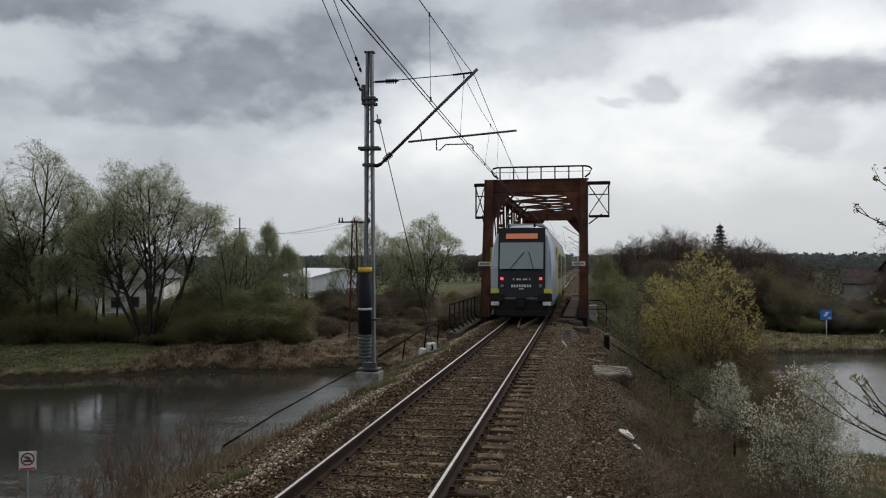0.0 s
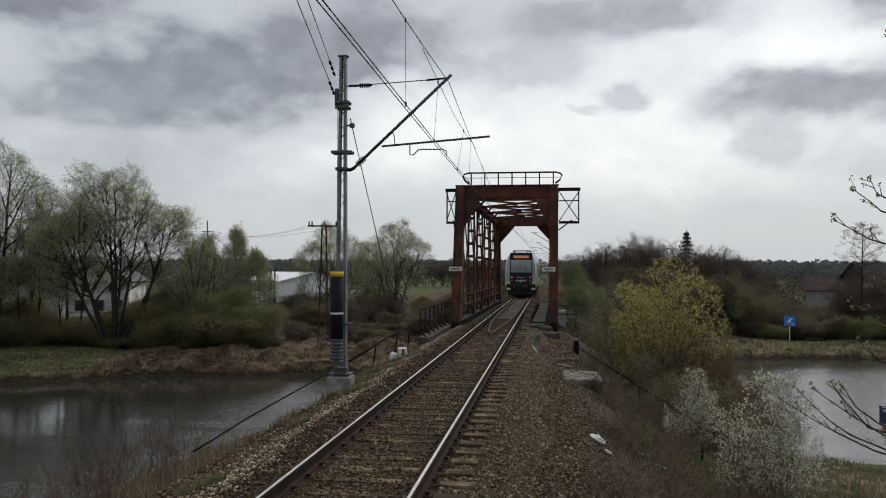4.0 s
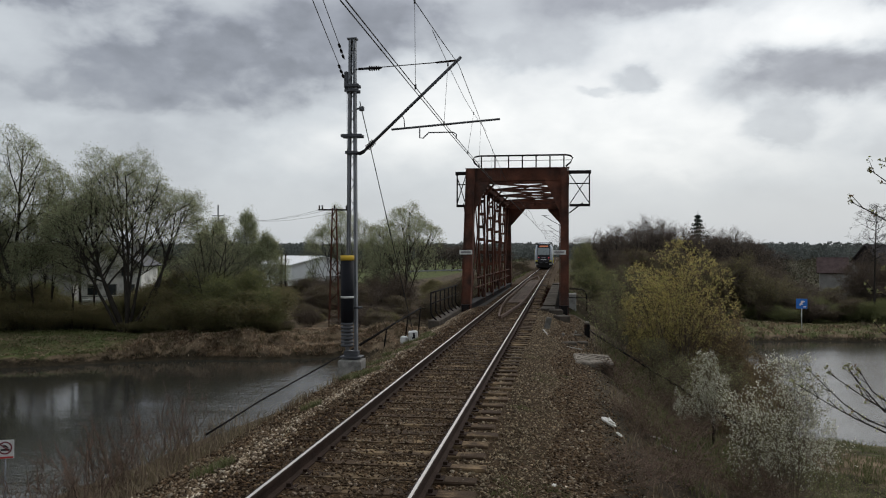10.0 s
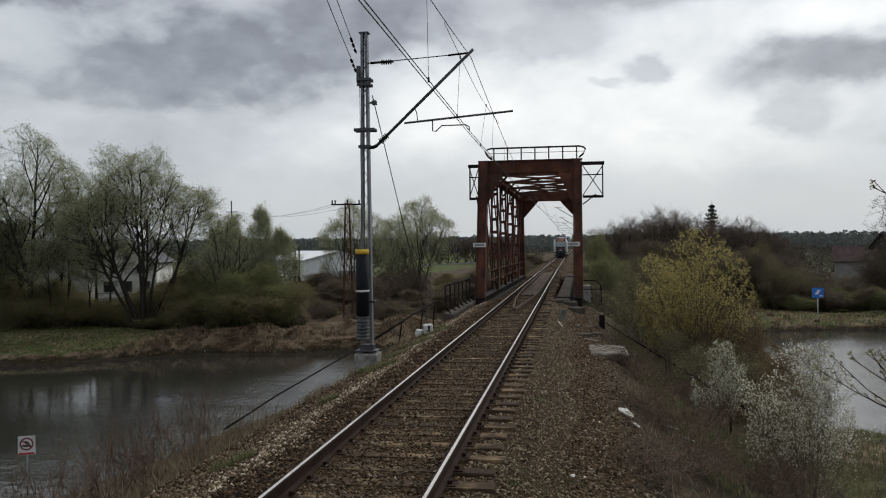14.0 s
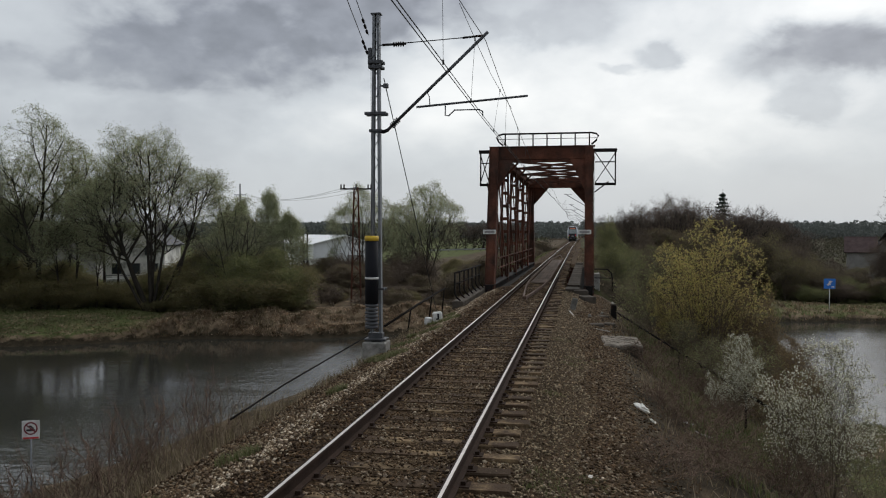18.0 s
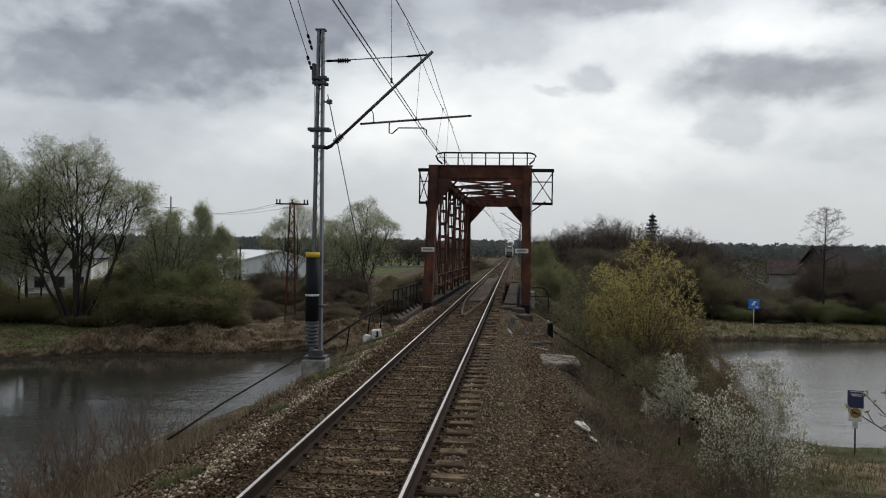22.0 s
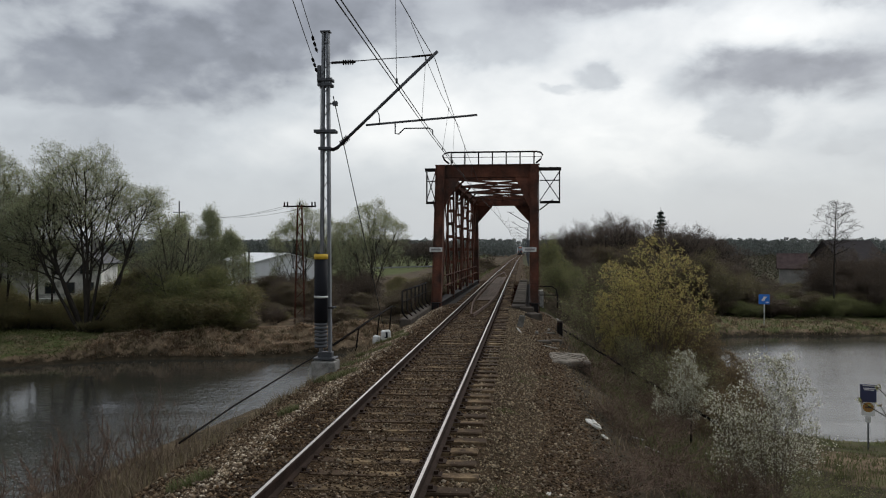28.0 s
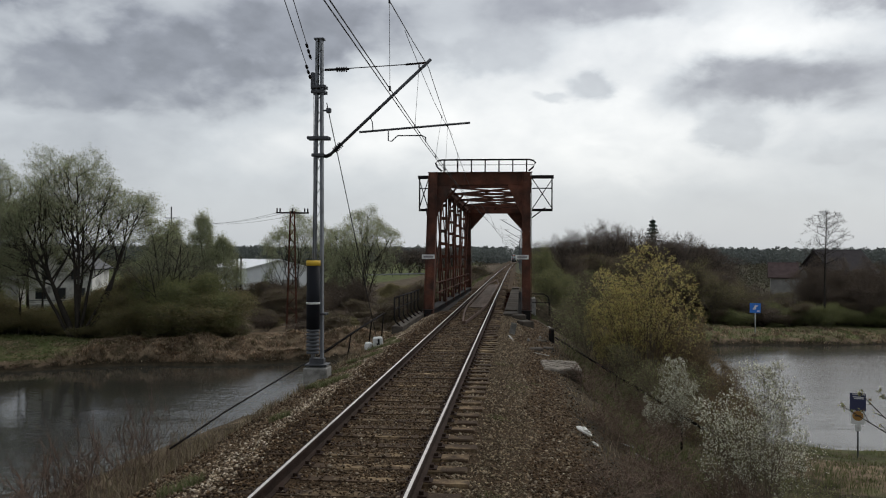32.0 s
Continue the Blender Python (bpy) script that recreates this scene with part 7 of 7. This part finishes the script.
def lattice_pole():
    """Rust-brown lattice power pole with a crossarm and insulators."""
    g = height(-16.4, 66)
    t = thing("power_pole", pose(-16.4, 66, g, 0, 0, 10), "rust-brown lattice power pole with a crossarm", "pole")
    H = 9.9
    def w(z):
        return .42 - .26 * z / H
    for sx in (-1, 1):
        for sy in (-1, 1):
            bm = bmesh.new()
            beam(bm, (sx * w(0), sy * w(0), -.3), (sx * w(H), sy * w(H), H), .06, .06)
            part("leg", bm, RUST, t)
    n = 14
    for k in range(n):
        z0, z1 = H * k / n, H * (k + 1) / n
        s = 1 if k % 2 else -1
        for sy in (-1, 1):
            bm = bmesh.new()
            beam(bm, (-s * w(z0), sy * w(z0), z0), (s * w(z1), sy * w(z1), z1), .035, .035)
            part("lacing_bar", bm, RUST, t)
    arm = part("crossarm", boxes(((0, 0, H - .15), (2.7, .12, .12))), DARK_STEEL, t)
    for x in (-1.25, -1.0, 1.0, 1.25, 0):
        part("insulator", pipe([(x, 0, H - .1), (x, 0, H + .22)], .06, 8, "insulator", DARK_STEEL), None, arm)


lattice_pole()
tm = thing("radio_mast", pose(-58.7, 140, height(-58.7, 140)), "thin far mast rising over the trees", "mast")
part("pole", pipe([(0, 0, -.3), (0, 0, 14.6)], .12, 6, "pole", GALV_DARK), None, tm)
part("crossarm", boxes(((0, 0, 12.6), (2.2, .15, .12))), GALV_DARK, tm)
pw = thing("power_line", pose(0, 0, 0), "thin power wires strung across the fields", "wires")
for dx, dz in ((-1.2, 0), (0, .1), (1.2, 0)):
    a, b = Vector((-16.4 + dx, 66, 6.0 + dz)), Vector((-58.7 + dx, 140, 9.3 + dz))
    part("wire", pipe([tuple(a.lerp(b, k / 10) - Vector((0, 0, 1.1 * 4 * k / 10 * (1 - k / 10)))) for k in range(11)], .012, 4, "wire", WIRE), None, pw)
for x, h in ((-34.6, 6.0), (-34.05, 5.8)):
    yp = thing("yard_pole", pose(x, 105, height(x, 105)), "dark wooden yard pole before the warehouse", "pole", "poles of the warehouse yard")
    part("pole", pipe([(0, 0, -.3), (0, 0, h * .5), (.05, 0, h)], .10, 6, "pole", DARK_STEEL), None, yp)
sb = thing("yard_sign", pose(-29.8, 95, height(-29.8, 95)), "small pale board on two posts by the yard", "sign")
part("plate", boxes(((0, 0, 2.5), (1.0, .05, .75)), bevel=.01), WHITE, sb)
for x in (-.4, .4):
    part("post", pipe([(x, .05, -.3), (x, .05, 2.7)], .04, 6, "post", GALV_DARK), None, sb)
RUBBLE = material("pale_rubble", (.55, .54, .52), .9, amount=.3, vary=.3)
rub = random.Random(19)
for k in range(26):
    t = rub.random()
    x, y = -29.5 + 6.0 * t + rub.gauss(0, .8), 102 - 17 * t + rub.gauss(0, 1.0)
    rb = thing("rubble_block", pose(x, y, height(x, y), rub.uniform(-20, 20), rub.uniform(-20, 20), rub.uniform(0, 180)), "pale broken rubble lying in the grass", "rubble", "rubble beside the yard")
    w = rub.uniform(.3, .8)
    part("block_body", boxes(((0, 0, .1), (w, w * .7, rub.uniform(.25, .5))), bevel=.05), RUBBLE, rb)
rd = thing("road_barrier", pose(-31, 255, height(-31, 255), 0, 0, 62), "long pale road barrier beyond the fields", "barrier")
part("rail", boxes(((0, 0, .75), (44, .12, .36)), bevel=.02), GALV, rd)
for k in range(11):
    part("post", boxes(((k * 4.2 - 21, .08, .35), (.14, .10, .9))), GALV_DARK, rd)
# pale road edge and fence far beyond the line
fe = thing("white_fence", pose(29, 108, height(29, 108), 0, 0, -8), "low white fence by the gardens", "fence")
for k in range(9):
    part("post", boxes(((k * 1.1 - 4.4, 0, .5), (.12, .12, 1.1))), WHITE, fe)
for z in (.45, .85):
    part("fence_rail", boxes(((0, -.08, z), (9.2, .05, .12))), WHITE, fe)


def near_twigs():
    """Budding twigs of a small tree on the slope beside the track."""
    rnd = random.Random(61)
    segs, tips = [], []

    base = Vector((4.75, 3.75, height(4.75, 3.75) - .1))
    stem = [base, base + Vector((.05, .02, 1.4)), base + Vector((-.06, -.03, 2.9)), base + Vector((-.02, 0, 4.3)), base + Vector((-.12, -.05, 5.6))]
    for k in range(4):
        segs.append((*stem[k], *stem[k + 1], .030 - .006 * k, .024 - .006 * k))
    # boughs: height on the stem, then bends from the stem out to the tip
    boughs = ((.72, ((4.2, 1.38), (3.66, 1.50), (3.53, 1.55), (3.41, 1.63), (3.26, 1.78))), (.80, ((4.2, 1.42), (3.66, 1.56), (3.56, 1.62), (3.47, 1.68), (3.34, 1.77))),
              (.80, ((4.1, 1.45), (3.60, 1.59), (3.52, 1.68), (3.47, 1.73), (3.43, 1.80))), (.9, ((4.1, 1.5), (3.62, 1.62), (3.53, 1.69), (3.48, 1.78))),
              (.66, ((4.1, 1.35), (3.60, 1.50), (3.47, 1.56), (3.36, 1.62), (3.20, 1.72))), (1.9, ((4.2, 2.3), (3.67, 2.43), (3.60, 2.45), (3.52, 2.49), (3.46, 2.54))),
              (2.0, ((4.2, 2.42), (3.67, 2.58), (3.61, 2.62), (3.53, 2.68))), (2.1, ((4.2, 2.5), (3.67, 2.64), (3.65, 2.66), (3.61, 2.73))),
              (1.7, ((4.1, 1.95), (3.66, 2.07), (3.59, 2.12), (3.54, 2.14))), (1.8, ((4.1, 2.1), (3.64, 2.20), (3.57, 2.24))), (1.5, ((4.1, 1.8), (3.66, 1.89), (3.57, 1.96))),
              (2.6, ((4.1, 3.0), (3.75, 3.2), (3.68, 3.4))), (1.2, ((5.2, 1.6), (5.5, 2.0), (5.6, 2.3))), (2.2, ((5.2, 2.7), (5.5, 3.0), (5.6, 3.4))))
    for z0, bends in boughs:
        pts = [Vector((4.75, 3.73, z0))] + [Vector((x, 3.55 + rnd.uniform(-.05, .05), z)) for x, z in bends]
        n = len(pts) - 1
        for k in range(n):
            r0, r1 = .0058 * (1 - .72 * k / n), .0058 * (1 - .72 * (k + 1) / n)
            segs.append((*pts[k], *pts[k + 1], r0, r1))
            if k > 0:
                for q in (.35, .75):
                    p = pts[k].lerp(pts[k + 1], q)
                    e = p + Vector((rnd.uniform(-.05, -.01), rnd.uniform(-.02, .02), rnd.uniform(.01, .06)))
                    if rnd.random() < .55:
                        segs.append((*p, *e, .0022, .0012))
                        tips.append((*e, 0, 0, 1))
                    else:
                        tips.append((*p, 0, 0, 1))
        tips += [(*pts[-1], 0, 0, 1)] * 3
    v, f = tube_arrays(segs, 4)
    t = thing("young_tree", pose(0, 0, 0), "young tree with budding twigs beside the track", "tree")
    part("trunk", quad_mesh("trunk", v, f, [BARK], True), None, t)
    lv, lf = leaves(np.array(tips), 6, .0075, .006, 3)
    part("crown", quad_mesh("crown", lv, lf, [LEAF_BUD]), None, t)


near_twigs()
make_vegetation()


def motions():
    walk(train, [(t, pose(-.14 + bend(y), y, 0)) for t, y in TRAIN_WAY])


motions()
